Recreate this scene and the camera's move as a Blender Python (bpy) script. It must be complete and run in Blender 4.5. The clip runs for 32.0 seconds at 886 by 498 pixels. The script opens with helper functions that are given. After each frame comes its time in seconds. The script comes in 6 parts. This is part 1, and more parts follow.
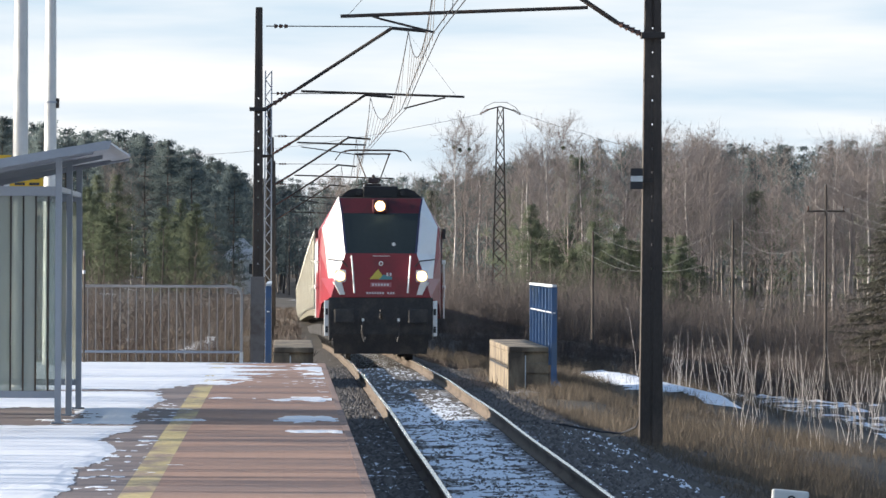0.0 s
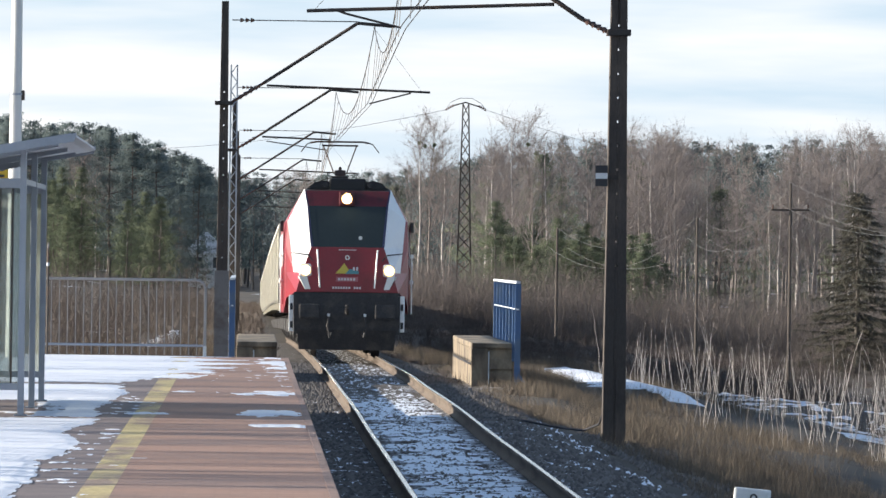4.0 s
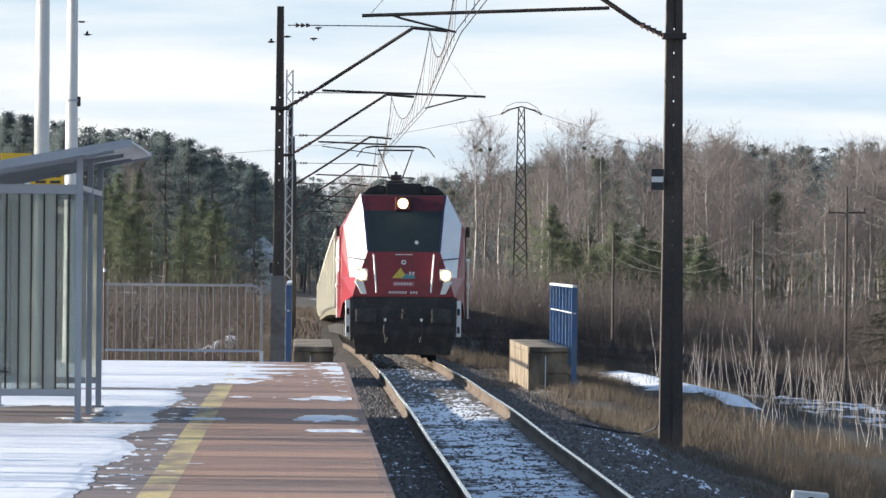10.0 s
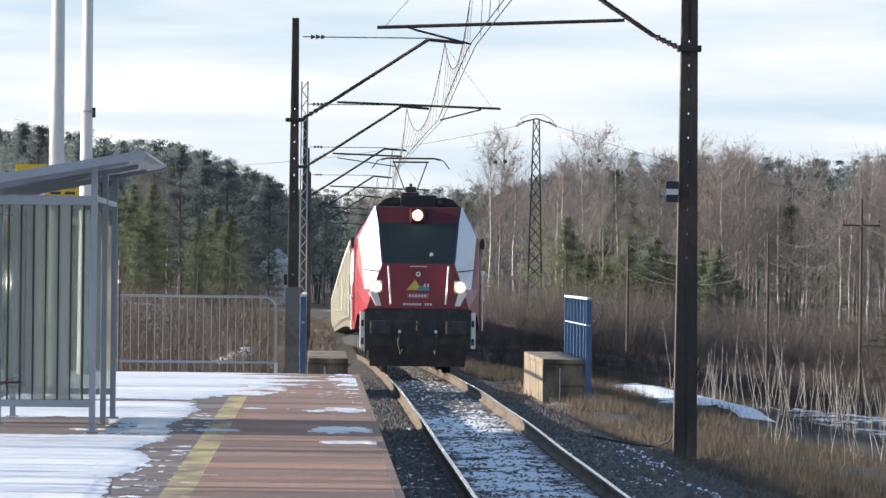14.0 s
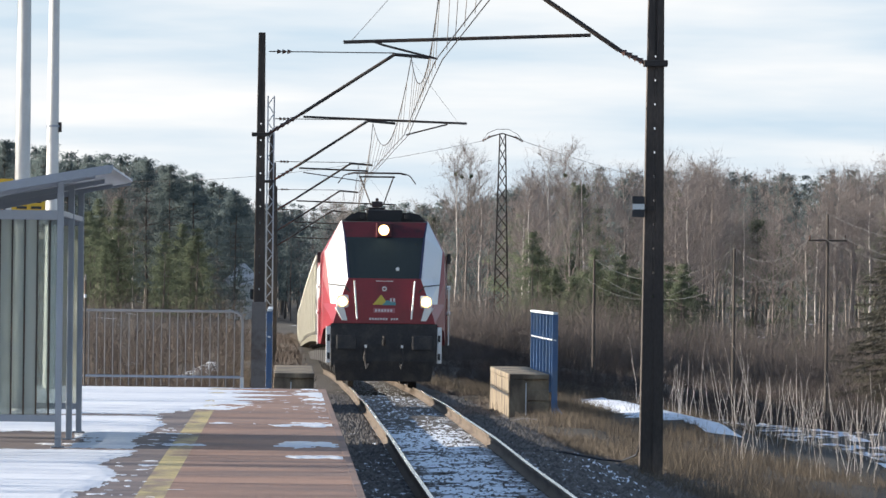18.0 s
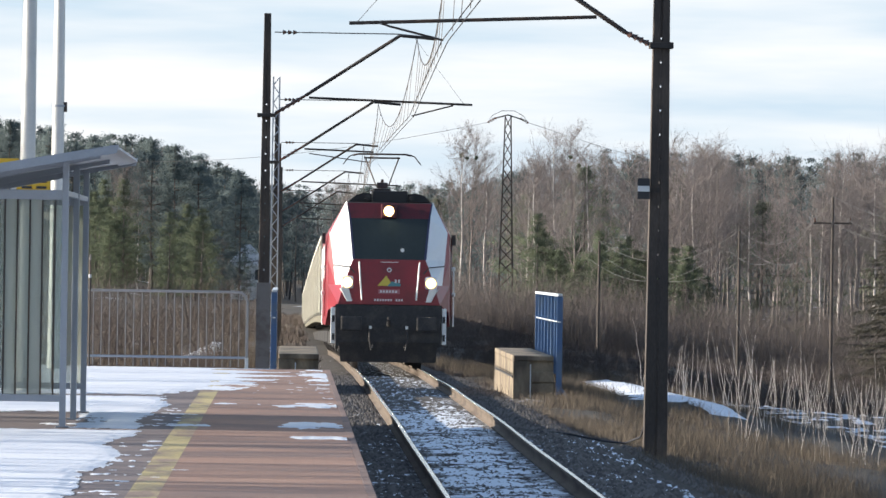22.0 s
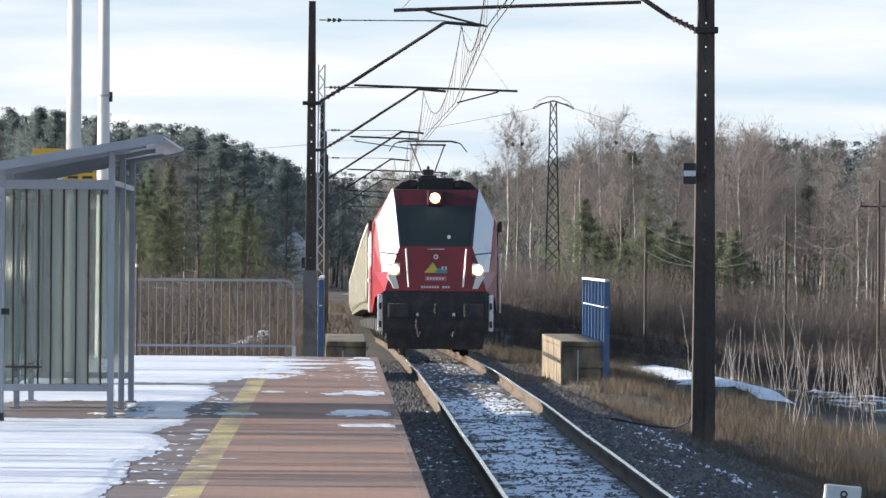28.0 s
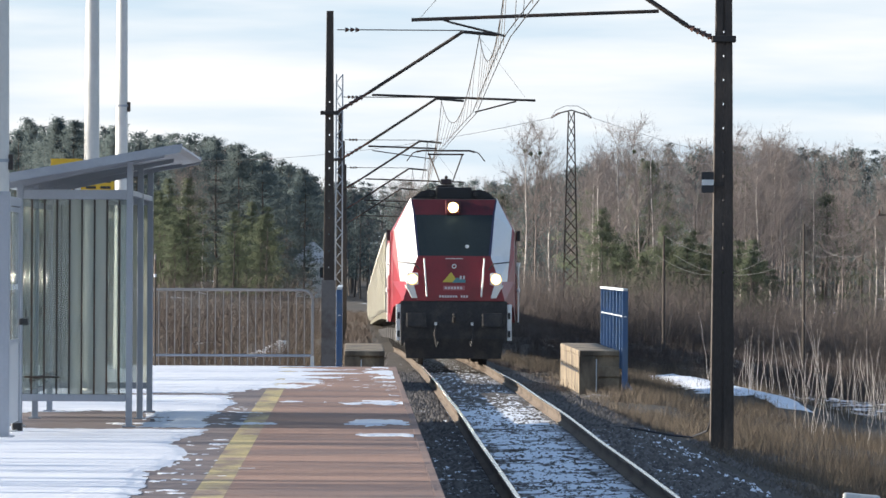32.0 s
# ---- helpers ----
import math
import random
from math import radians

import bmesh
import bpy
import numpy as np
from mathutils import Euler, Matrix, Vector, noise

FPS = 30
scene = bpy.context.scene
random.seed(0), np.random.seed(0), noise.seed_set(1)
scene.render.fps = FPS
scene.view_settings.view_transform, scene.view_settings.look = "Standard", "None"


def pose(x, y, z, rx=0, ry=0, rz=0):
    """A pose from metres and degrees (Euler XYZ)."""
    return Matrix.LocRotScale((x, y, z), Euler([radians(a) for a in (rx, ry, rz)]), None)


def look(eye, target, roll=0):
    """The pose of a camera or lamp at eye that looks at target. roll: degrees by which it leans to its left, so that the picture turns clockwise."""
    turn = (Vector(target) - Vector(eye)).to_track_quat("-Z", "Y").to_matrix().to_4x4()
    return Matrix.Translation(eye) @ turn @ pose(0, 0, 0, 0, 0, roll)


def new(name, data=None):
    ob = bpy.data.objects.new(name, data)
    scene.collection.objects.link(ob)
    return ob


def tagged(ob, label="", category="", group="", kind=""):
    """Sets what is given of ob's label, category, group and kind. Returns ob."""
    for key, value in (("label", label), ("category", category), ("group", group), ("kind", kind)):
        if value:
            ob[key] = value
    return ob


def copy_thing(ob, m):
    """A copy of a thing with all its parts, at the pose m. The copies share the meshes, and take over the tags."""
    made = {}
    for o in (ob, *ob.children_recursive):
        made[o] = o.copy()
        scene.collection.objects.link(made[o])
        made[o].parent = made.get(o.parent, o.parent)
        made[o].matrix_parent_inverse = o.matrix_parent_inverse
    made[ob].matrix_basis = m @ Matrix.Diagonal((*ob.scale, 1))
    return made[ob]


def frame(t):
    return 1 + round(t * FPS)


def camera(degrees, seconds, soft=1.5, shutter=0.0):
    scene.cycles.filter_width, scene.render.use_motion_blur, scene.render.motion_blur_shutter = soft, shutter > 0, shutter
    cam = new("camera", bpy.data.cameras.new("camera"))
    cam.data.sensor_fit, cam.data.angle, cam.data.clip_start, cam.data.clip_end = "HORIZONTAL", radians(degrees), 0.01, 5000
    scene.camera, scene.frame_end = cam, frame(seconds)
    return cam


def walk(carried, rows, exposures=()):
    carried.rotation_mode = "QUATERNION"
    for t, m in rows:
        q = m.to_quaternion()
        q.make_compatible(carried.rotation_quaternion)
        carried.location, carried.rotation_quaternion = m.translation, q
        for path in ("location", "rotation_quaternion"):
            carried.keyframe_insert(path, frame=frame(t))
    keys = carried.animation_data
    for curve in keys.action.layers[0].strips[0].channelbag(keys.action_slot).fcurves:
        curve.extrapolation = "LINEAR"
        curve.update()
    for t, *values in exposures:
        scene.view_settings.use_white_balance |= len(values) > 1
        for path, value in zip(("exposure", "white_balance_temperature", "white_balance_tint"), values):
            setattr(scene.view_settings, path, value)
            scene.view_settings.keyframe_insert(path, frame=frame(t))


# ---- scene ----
EYE = (0.0, 0.0, 2.2)
ROWS = [
    (0, -1.3363, 0.0782, 0.280),
    (0.5, -1.3199, 0.0505, 0.218),
    (1, -1.3683, 0.0288, 0.206),
    (1.5, -1.3623, -0.0011, 0.214),
    (2, -1.4384, -0.0105, 0.403),
    (2.5, -1.5012, -0.0092, 0.548),
    (3, -1.6031, 0.0376, 0.771),
    (3.5, -1.6387, 0.0605, 0.774),
    (5.5, -1.5987, -0.0441, 0.856),
    (6, -1.6263, -0.0293, 1.050),
    (6.5, -1.6042, 0.0914, 1.041),
    (7, -1.5286, 0.1430, 0.957),
    (7.5, -1.4949, 0.1966, 0.866),
    (8, -1.4775, 0.1870, 0.907),
    (8.5, -1.4540, 0.1395, 0.756),
    (9, -1.3865, 0.1130, 0.762),
    (9.5, -1.2631, 0.0406, 0.662),
    (10, -1.1627, 0.0754, 0.524),
    (10.5, -1.1133, 0.1405, 0.486),
    (11, -1.0500, 0.0757, 0.375),
    (11.5, -1.1514, 0.0569, 0.538),
    (12, -1.2263, 0.0796, 0.760),
    (12.5, -1.1973, 0.2196, 0.928),
    (13, -1.1138, 0.2390, 0.847),
    (13.5, -0.9961, 0.2251, 0.720),
    (14, -1.0382, 0.1748, 0.651),
    (14.5, -1.1876, 0.1888, 0.401),
    (16.5, -1.2029, 0.1477, 0.569),
    (17, -1.1965, 0.0955, 0.542),
    (17.5, -1.2852, 0.2665, 0.557),
    (18, -1.3222, 0.3028, 0.681),
    (18.5, -1.3697, 0.1848, 0.606),
    (19, -1.3996, 0.1256, 0.519),
    (19.5, -1.4147, 0.0865, 0.556),
    (20, -1.4061, 0.0750, 0.583),
    (20.5, -1.3345, 0.1124, 0.715),
    (21, -1.2893, 0.1391, 0.899),
    (21.5, -1.2788, 0.1270, 0.927),
    (22, -1.2824, 0.1443, 0.888),
    (22.5, -1.3423, 0.1666, 1.033),
    (23, -1.2678, 0.1282, 1.013),
    (23.5, -1.2394, 0.1482, 0.962),
    (24, -1.1806, 0.1120, 0.865),
    (24.5, -1.1364, 0.1000, 0.703),
    (25, -1.0500, 0.1756, 0.623),
    (25.5, -1.0477, 0.2205, 0.706),
    (27.5, -0.8928, 0.0524, 0.478),
    (28, -0.8909, 0.0270, 0.408),
    (28.5, -0.8766, 0.0140, 0.448),
    (29, -0.8248, 0.0161, 0.351),
    (29.5, -0.6946, 0.0577, 0.426),
    (30, -0.6109, 0.0721, 0.399),
    (30.5, -0.5931, 0.0246, 0.355),
    (31, -0.7010, -0.0118, 0.307),
    (31.5, -0.7482, 0.0221, 0.233),
    (32, -0.7368, 0.1060, 0.296),
]
cam = camera(7.476, 32.0, soft=1.5)
walk(cam, [(t, pose(*EYE, 90 + pitch, 0, yaw) @ pose(0, 0, 0, 0, 0, roll)) for t, yaw, pitch, roll in ROWS],
     [(0, 1.2), (3.5, 1.21), (5.5, 1.27), (7, 1.26), (8.5, 1.2), (17, 1.2), (18, 1.13), (19, 1.19), (32, 1.2)])

# ---- light ----
SUN_FROM = Vector((-0.975, 0.07, 0.216)).normalized()
sun = new("sun", bpy.data.lights.new("sun", "SUN"))
sun.data.energy, sun.data.angle, sun.data.color = 5.0, radians(0.55), (1.0, 0.91, 0.78)
sun.matrix_world = look((0, 0, 0), -SUN_FROM)

world = bpy.data.worlds.new("winter_sky")
world.use_nodes = True
scene.world = world
wn, wl = world.node_tree.nodes, world.node_tree.links
wn.clear()
w_sky = wn.new("ShaderNodeTexSky")
w_sky.sky_type, w_sky.sun_disc = "NISHITA", False
w_sky.sun_elevation, w_sky.sun_rotation = math.asin(SUN_FROM.z), math.atan2(SUN_FROM.x, SUN_FROM.y)
w_sky.air_density, w_sky.dust_density, w_sky.ozone_density = 1.0, 0.4, 3.0
w_co = wn.new("ShaderNodeTexCoord")
w_map = wn.new("ShaderNodeMapping")
w_map.inputs["Scale"].default_value = (7, 7, 60)
w_noise = wn.new("ShaderNodeTexNoise")
w_noise.inputs["Scale"].default_value = 1.6
w_noise.inputs["Detail"].default_value = 5
w_ramp = wn.new("ShaderNodeMapRange")
w_ramp.inputs["From Min"].default_value, w_ramp.inputs["From Max"].default_value = 0.40, 0.66
# thin bright winter haze along the horizon, with soft bands of cloud in it, clearing upwards
w_haze = wn.new("ShaderNodeMix")
w_haze.data_type = "RGBA"
w_haze.inputs["A"].default_value, w_haze.inputs["B"].default_value = (2.95, 3.58, 4.12, 1), (4.7, 4.7, 4.68, 1)
w_sep = wn.new("ShaderNodeSeparateXYZ")
w_up = wn.new("ShaderNodeMapRange")
w_up.interpolation_type = "SMOOTHSTEP"
w_up.inputs["From Min"].default_value, w_up.inputs["From Max"].default_value = 0.04, 0.40
w_up.inputs["To Min"].default_value, w_up.inputs["To Max"].default_value = 1.0, 0.12
w_mix = wn.new("ShaderNodeMix")
w_mix.data_type = "RGBA"
w_bg = wn.new("ShaderNodeBackground")
w_bg.inputs["Strength"].default_value = 0.10
w_out = wn.new("ShaderNodeOutputWorld")
wl.new(w_co.outputs["Generated"], w_map.inputs["Vector"])
wl.new(w_map.outputs["Vector"], w_noise.inputs["Vector"])
wl.new(w_noise.outputs["Fac"], w_ramp.inputs["Value"])
wl.new(w_ramp.outputs["Result"], w_haze.inputs["Factor"])
wl.new(w_co.outputs["Generated"], w_sep.inputs["Vector"])
wl.new(w_sep.outputs["Z"], w_up.inputs["Value"])
wl.new(w_up.outputs["Result"], w_mix.inputs["Factor"])
wl.new(w_sky.outputs["Color"], w_mix.inputs["A"])
wl.new(w_haze.outputs["Result"], w_mix.inputs["B"])
wl.new(w_mix.outputs["Result"], w_bg.inputs["Color"])
wl.new(w_bg.outputs["Background"], w_out.inputs["Surface"])


# ---- materials ----
def paint(name, color, rough=0.6, metal=0.0, vary=0.25, scale=3.0, fine=40.0, bump=0.15, second=None, amount=0.5, stretch=(1, 1, 1), random_tint=0.0):
    """A surface with coarse stains, fine grain and relief. second: a colour that shows in the stains."""
    m = bpy.data.materials.new(name)
    m.use_nodes = True
    n, l = m.node_tree.nodes, m.node_tree.links
    b = n["Principled BSDF"]
    b.inputs["Roughness"].default_value, b.inputs["Metallic"].default_value = rough, metal
    co = n.new("ShaderNodeTexCoord")
    mp = n.new("ShaderNodeMapping")
    mp.inputs["Scale"].default_value = stretch
    l.new(co.outputs["Object"], mp.inputs["Vector"])
    big, small = n.new("ShaderNodeTexNoise"), n.new("ShaderNodeTexNoise")
    big.inputs["Scale"].default_value, small.inputs["Scale"].default_value = scale, fine
    big.inputs["Detail"].default_value, small.inputs["Detail"].default_value = 4, 3
    l.new(mp.outputs["Vector"], big.inputs["Vector"])
    l.new(mp.outputs["Vector"], small.inputs["Vector"])
    stain = n.new("ShaderNodeMapRange")
    stain.inputs["From Min"].default_value, stain.inputs["From Max"].default_value = 0.65 - 0.35 * amount, 0.85 - 0.35 * amount
    l.new(big.outputs["Fac"], stain.inputs["Value"])
    mix = n.new("ShaderNodeMix")
    mix.data_type = "RGBA"
    mix.inputs["A"].default_value = (*color, 1)
    mix.inputs["B"].default_value = (*(second or [c * (1 - vary) for c in color]), 1)
    l.new(stain.outputs["Result"], mix.inputs["Factor"])
    grain = n.new("ShaderNodeMapRange")
    grain.inputs["To Min"].default_value, grain.inputs["To Max"].default_value = 1 - vary, 1 + vary
    l.new(small.outputs["Fac"], grain.inputs["Value"])
    mul = n.new("ShaderNodeVectorMath")
    mul.operation = "SCALE"
    l.new(mix.outputs["Result"], mul.inputs[0])
    l.new(grain.outputs["Result"], mul.inputs["Scale"])
    last = mul.outputs["Vector"]
    if random_tint:
        info = n.new("ShaderNodeObjectInfo")
        rnd = n.new("ShaderNodeMapRange")
        rnd.inputs["To Min"].default_value, rnd.inputs["To Max"].default_value = 1 - random_tint, 1 + random_tint
        l.new(info.outputs["Random"], rnd.inputs["Value"])
        mul2 = n.new("ShaderNodeVectorMath")
        mul2.operation = "SCALE"
        l.new(last, mul2.inputs[0])
        l.new(rnd.outputs["Result"], mul2.inputs["Scale"])
        last = mul2.outputs["Vector"]
    l.new(last, b.inputs["Base Color"])
    if bump:
        bp = n.new("ShaderNodeBump")
        bp.inputs["Strength"].default_value, bp.inputs["Distance"].default_value = bump, 0.01
        l.new(small.outputs["Fac"], bp.inputs["Height"])
        l.new(bp.outputs["Normal"], b.inputs["Normal"])
    return m


def islands(name, colors, rough=0.8, fine=30.0, translucent=0.0):
    """A surface whose loose pieces each take a colour between the given ones."""
    m = bpy.data.materials.new(name)
    m.use_nodes = True
    n, l = m.node_tree.nodes, m.node_tree.links
    b = n["Principled BSDF"]
    b.inputs["Roughness"].default_value = rough
    geo = n.new("ShaderNodeNewGeometry")
    ramp = n.new("ShaderNodeValToRGB")
    ramp.color_ramp.elements[0].color, ramp.color_ramp.elements[1].color = (*colors[0], 1), (*colors[-1], 1)
    for i, c in enumerate(colors[1:-1], 1):
        ramp.color_ramp.elements.new(i / (len(colors) - 1)).color = (*c, 1)
    l.new(geo.outputs["Random Per Island"], ramp.inputs["Fac"])
    info = n.new("ShaderNodeObjectInfo")
    rnd = n.new("ShaderNodeMapRange")
    rnd.inputs["To Min"].default_value, rnd.inputs["To Max"].default_value = 0.78, 1.22
    l.new(info.outputs["Random"], rnd.inputs["Value"])
    mul = n.new("ShaderNodeVectorMath")
    mul.operation = "SCALE"
    l.new(ramp.outputs["Color"], mul.inputs[0])
    l.new(rnd.outputs["Result"], mul.inputs["Scale"])
    l.new(mul.outputs["Vector"], b.inputs["Base Color"])
    if translucent:
        b.inputs["Subsurface Weight"].default_value = 0.0
        tr = n.new("ShaderNodeBsdfTranslucent")
        l.new(mul.outputs["Vector"], tr.inputs["Color"])
        mx = n.new("ShaderNodeMixShader")
        mx.inputs["Fac"].default_value = translucent
        l.new(b.outputs["BSDF"], mx.inputs[1])
        l.new(tr.outputs["BSDF"], mx.inputs[2])
        l.new(mx.outputs["Shader"], n["Material Output"].inputs["Surface"])
    return m


def glow(name, color, strength):
    m = bpy.data.materials.new(name)
    m.use_nodes = True
    b = m.node_tree.nodes["Principled BSDF"]
    b.inputs["Base Color"].default_value = (*color, 1)
    b.inputs["Emission Color"].default_value = (*color, 1)
    b.inputs["Emission Strength"].default_value = strength
    return m


def glazing(name, tint, rough=0.03, clear=0.75, uneven=0.0):
    """Thin pane: mostly clear, with a glossy face. uneven: how much the dirt differs from pane to pane."""
    m = bpy.data.materials.new(name)
    m.use_nodes = True
    n, l = m.node_tree.nodes, m.node_tree.links
    b = n["Principled BSDF"]
    b.inputs["Base Color"].default_value = (*tint, 1)
    b.inputs["Roughness"].default_value = rough
    tr = n.new("ShaderNodeBsdfTransparent")
    tr.inputs["Color"].default_value = (0.89, 0.92, 0.905, 1)
    mx = n.new("ShaderNodeMixShader")
    mx.inputs["Fac"].default_value = clear
    if uneven:
        info = n.new("ShaderNodeObjectInfo")
        rnd = n.new("ShaderNodeMapRange")
        rnd.inputs["To Min"].default_value, rnd.inputs["To Max"].default_value = clear - uneven, clear + uneven
        l.new(info.outputs["Random"], rnd.inputs["Value"])
        l.new(rnd.outputs["Result"], mx.inputs["Fac"])
    l.new(b.outputs["BSDF"], mx.inputs[1])
    l.new(tr.outputs["BSDF"], mx.inputs[2])
    l.new(mx.outputs["Shader"], n["Material Output"].inputs["Surface"])
    return m


STEEL_GREY = paint("galvanised_steel", (0.42, 0.45, 0.50), 0.45, 0.35, 0.12, 2.0, 60, 0.05)
LAMP_GREY = paint("pale_painted_steel", (0.62, 0.62, 0.60), 0.45, 0.1, 0.08, 1.5, 30, 0.03)
CASE_GREY = paint("pale_blue_grey_steel", (0.37, 0.395, 0.44), 0.45, 0.1, 0.08, 2.0, 40, 0.03, (0.32, 0.345, 0.39))
SHELTER_GREY = paint("grey_painted_frame", (0.33, 0.365, 0.42), 0.4, 0.2, 0.08, 2.0, 40, 0.03)
DARK_STEEL = paint("weathered_dark_steel", (0.050, 0.043, 0.040), 0.7, 0.2, 0.3, 2.5, 40, 0.2, (0.10, 0.065, 0.045))
MAST_CONCRETE = paint("tarred_mast", (0.060, 0.049, 0.043), 0.85, 0, 0.35, 2.2, 45, 0.4, (0.115, 0.090, 0.073), 0.45, (1, 1, 0.3))
MAST_PAINT = paint("grey_mast_foot", (0.19, 0.175, 0.17), 0.8, 0, 0.25, 4, 50, 0.3, (0.12, 0.10, 0.09))
RAIL_SIDE = paint("rusty_rail", (0.135, 0.110, 0.090), 0.8, 0.0, 0.3, 3, 60, 0.3, (0.085, 0.068, 0.058), 0.5, (1, 0.2, 1))
RAIL_SIDE.node_tree.nodes["Principled BSDF"].inputs["Specular IOR Level"].default_value = 0.08
RAIL_HEAD = paint("polished_rail_head", (0.62, 0.60, 0.58), 0.22, 1.0, 0.08, 3, 50, 0.02, None, 0.5, (1, 0.05, 1))
SLEEPER = paint("old_timber_sleeper", (0.085, 0.068, 0.055), 0.9, 0, 0.3, 4, 50, 0.4, (0.62, 0.64, 0.68), 0.55, (1.4, 1, 1))
CONCRETE = paint("weathered_concrete", (0.26, 0.21, 0.15), 0.9, 0, 0.3, 1.6, 25, 0.6, (0.075, 0.060, 0.047), 0.62, (1, 1, 0.6))
def paving(name, a, b, stains):
    """Small rectangular paving blocks in rows, each a little different, with worn stains."""
    m = paint(name, a, 0.85, 0, 0.25, 1.0, 22, 0.4, stains, 0.6, (0.45, 0.7, 1))
    n, l = m.node_tree.nodes, m.node_tree.links
    bs = n["Principled BSDF"]
    src = bs.inputs["Base Color"].links[0].from_socket
    co = n.new("ShaderNodeTexCoord")
    br = n.new("ShaderNodeTexBrick")
    br.inputs["Scale"].default_value = 1.0
    br.inputs["Brick Width"].default_value, br.inputs["Row Height"].default_value = 0.20, 0.10
    br.inputs["Mortar Size"].default_value = 0.006
    br.inputs["Color1"].default_value, br.inputs["Color2"].default_value = (0.92, 0.92, 0.93, 1), (1.07, 1.06, 1.05, 1)
    br.inputs["Mortar"].default_value = (0.91, 0.90, 0.91, 1)
    l.new(co.outputs["Object"], br.inputs["Vector"])
    mul = n.new("ShaderNodeMix")
    mul.data_type, mul.blend_type = "RGBA", "MULTIPLY"
    mul.inputs["Factor"].default_value = 1.0
    l.new(src, mul.inputs["A"])
    l.new(br.outputs["Color"], mul.inputs["B"])
    l.new(mul.outputs["Result"], bs.inputs["Base Color"])
    return m


PAVER_RED = paving("red_brown_paving", (0.345, 0.205, 0.150), None, (0.235, 0.155, 0.130))
PAVER_GREY = paving("grey_brown_paving", (0.22, 0.175, 0.165), None, (0.16, 0.13, 0.13))
YELLOW = paint("worn_yellow_paint", (0.54, 0.43, 0.20), 0.75, 0, 0.3, 2.6, 26, 0.3, (0.285, 0.205, 0.155), 0.60, (1, 0.22, 1))
EDGE_WHITE = paint("worn_platform_edge", (0.27, 0.18, 0.15), 0.85, 0, 0.2, 2, 25, 0.4)
SNOW = paint("old_snow", (0.83, 0.85, 0.90), 0.7, 0, 0.06, 1.6, 18, 0.5, (0.72, 0.75, 0.82), 0.5)
BLUE = paint("blue_painted_steel", (0.060, 0.125, 0.26), 0.45, 0.1, 0.2, 3, 40, 0.1, (0.085, 0.14, 0.23))
BLUE_PALE = paint("pale_steel_trim", (0.62, 0.66, 0.70), 0.5, 0.1, 0.1, 3, 40, 0.1)
SIGN_YELLOW = paint("yellow_board", (0.72, 0.44, 0.03), 0.5, 0, 0.08, 2, 30, 0.02)
SIGN_DARK = paint("dark_board", (0.03, 0.03, 0.035), 0.5, 0, 0.1, 2, 30, 0.02)
SIGN_WHITE = paint("white_board", (0.78, 0.78, 0.76), 0.5, 0, 0.06, 3, 30, 0.05, (0.6, 0.6, 0.58))
PORCELAIN = paint("brown_insulator", (0.10, 0.05, 0.035), 0.25, 0, 0.1, 4, 40, 0.02)
# light grey wire, its sunlit look put into the colour
LINE_WIRE = paint("sunlit_aluminium_wire", (0.20, 0.20, 0.20), 0.6, 0.3, 0.1, 1, 10, 0)
WIRE = paint("bare_copper_wire", (0.06, 0.05, 0.045), 0.55, 0.5, 0.1, 1, 10, 0)
GLASS = glazing("shelter_glass", (0.50, 0.54, 0.51), 0.05, 0.72)
FROSTED = glazing("frosted_pane", (0.46, 0.49, 0.54), 0.4, 0.12)
DIRTY_GLASS = glazing("dusty_strip_glass", (0.44, 0.47, 0.43), 0.12, 0.52, 0.40)
FENCE_STEEL = paint("dull_galvanised_fence", (0.34, 0.325, 0.315), 0.55, 0.2, 0.2, 3.0, 60, 0.05)


# ---- building blocks ----
def box(bm, x0, x1, y0, y1, z0, z1, bevel=0.0):
    made = bmesh.ops.create_cube(bm, size=1.0, matrix=Matrix.Translation(((x0 + x1) / 2, (y0 + y1) / 2, (z0 + z1) / 2)) @ Matrix.Diagonal((x1 - x0, y1 - y0, z1 - z0, 1)))
    if bevel:
        edges = {e for v in made["verts"] for e in v.link_edges}
        bmesh.ops.bevel(bm, geom=list(edges), offset=bevel, segments=2, affect="EDGES", profile=0.6)
    return bm


def tube(bm, a, b, r0, r1=None, n=8, caps=True):
    a, b = Vector(a), Vector(b)
    turn = (b - a).to_track_quat("Z", "Y").to_matrix().to_4x4()
    bmesh.ops.create_cone(bm, cap_ends=caps, segments=n, radius1=r0, radius2=r0 if r1 is None else r1, depth=(b - a).length, matrix=Matrix.Translation((a + b) / 2) @ turn)
    return bm


def bent(bm, points, r, n=8):
    """A round bar that follows a line of points."""
    pts = [Vector(p) for p in points]
    rings = []
    for i, p in enumerate(pts):
        d = (pts[min(i + 1, len(pts) - 1)] - pts[max(i - 1, 0)]).normalized()
        u = d.cross(Vector((0.13, 0.29, 0.95)) if abs(d.z) < 0.8 else Vector((0.2, 0.97, 0.1))).normalized()
        v = d.cross(u)
        rings.append([bm.verts.new(p + r * (math.cos(a) * u + math.sin(a) * v)) for a in (2 * math.pi * k / n for k in range(n))])
    faces = [bm.faces.new(rings[0]), bm.faces.new(rings[-1])]
    for a, b in zip(rings, rings[1:]):
        faces += [bm.faces.new((a[k], a[(k + 1) % n], b[(k + 1) % n], b[k])) for k in range(n)]
    bmesh.ops.recalc_face_normals(bm, faces=faces)
    return bm


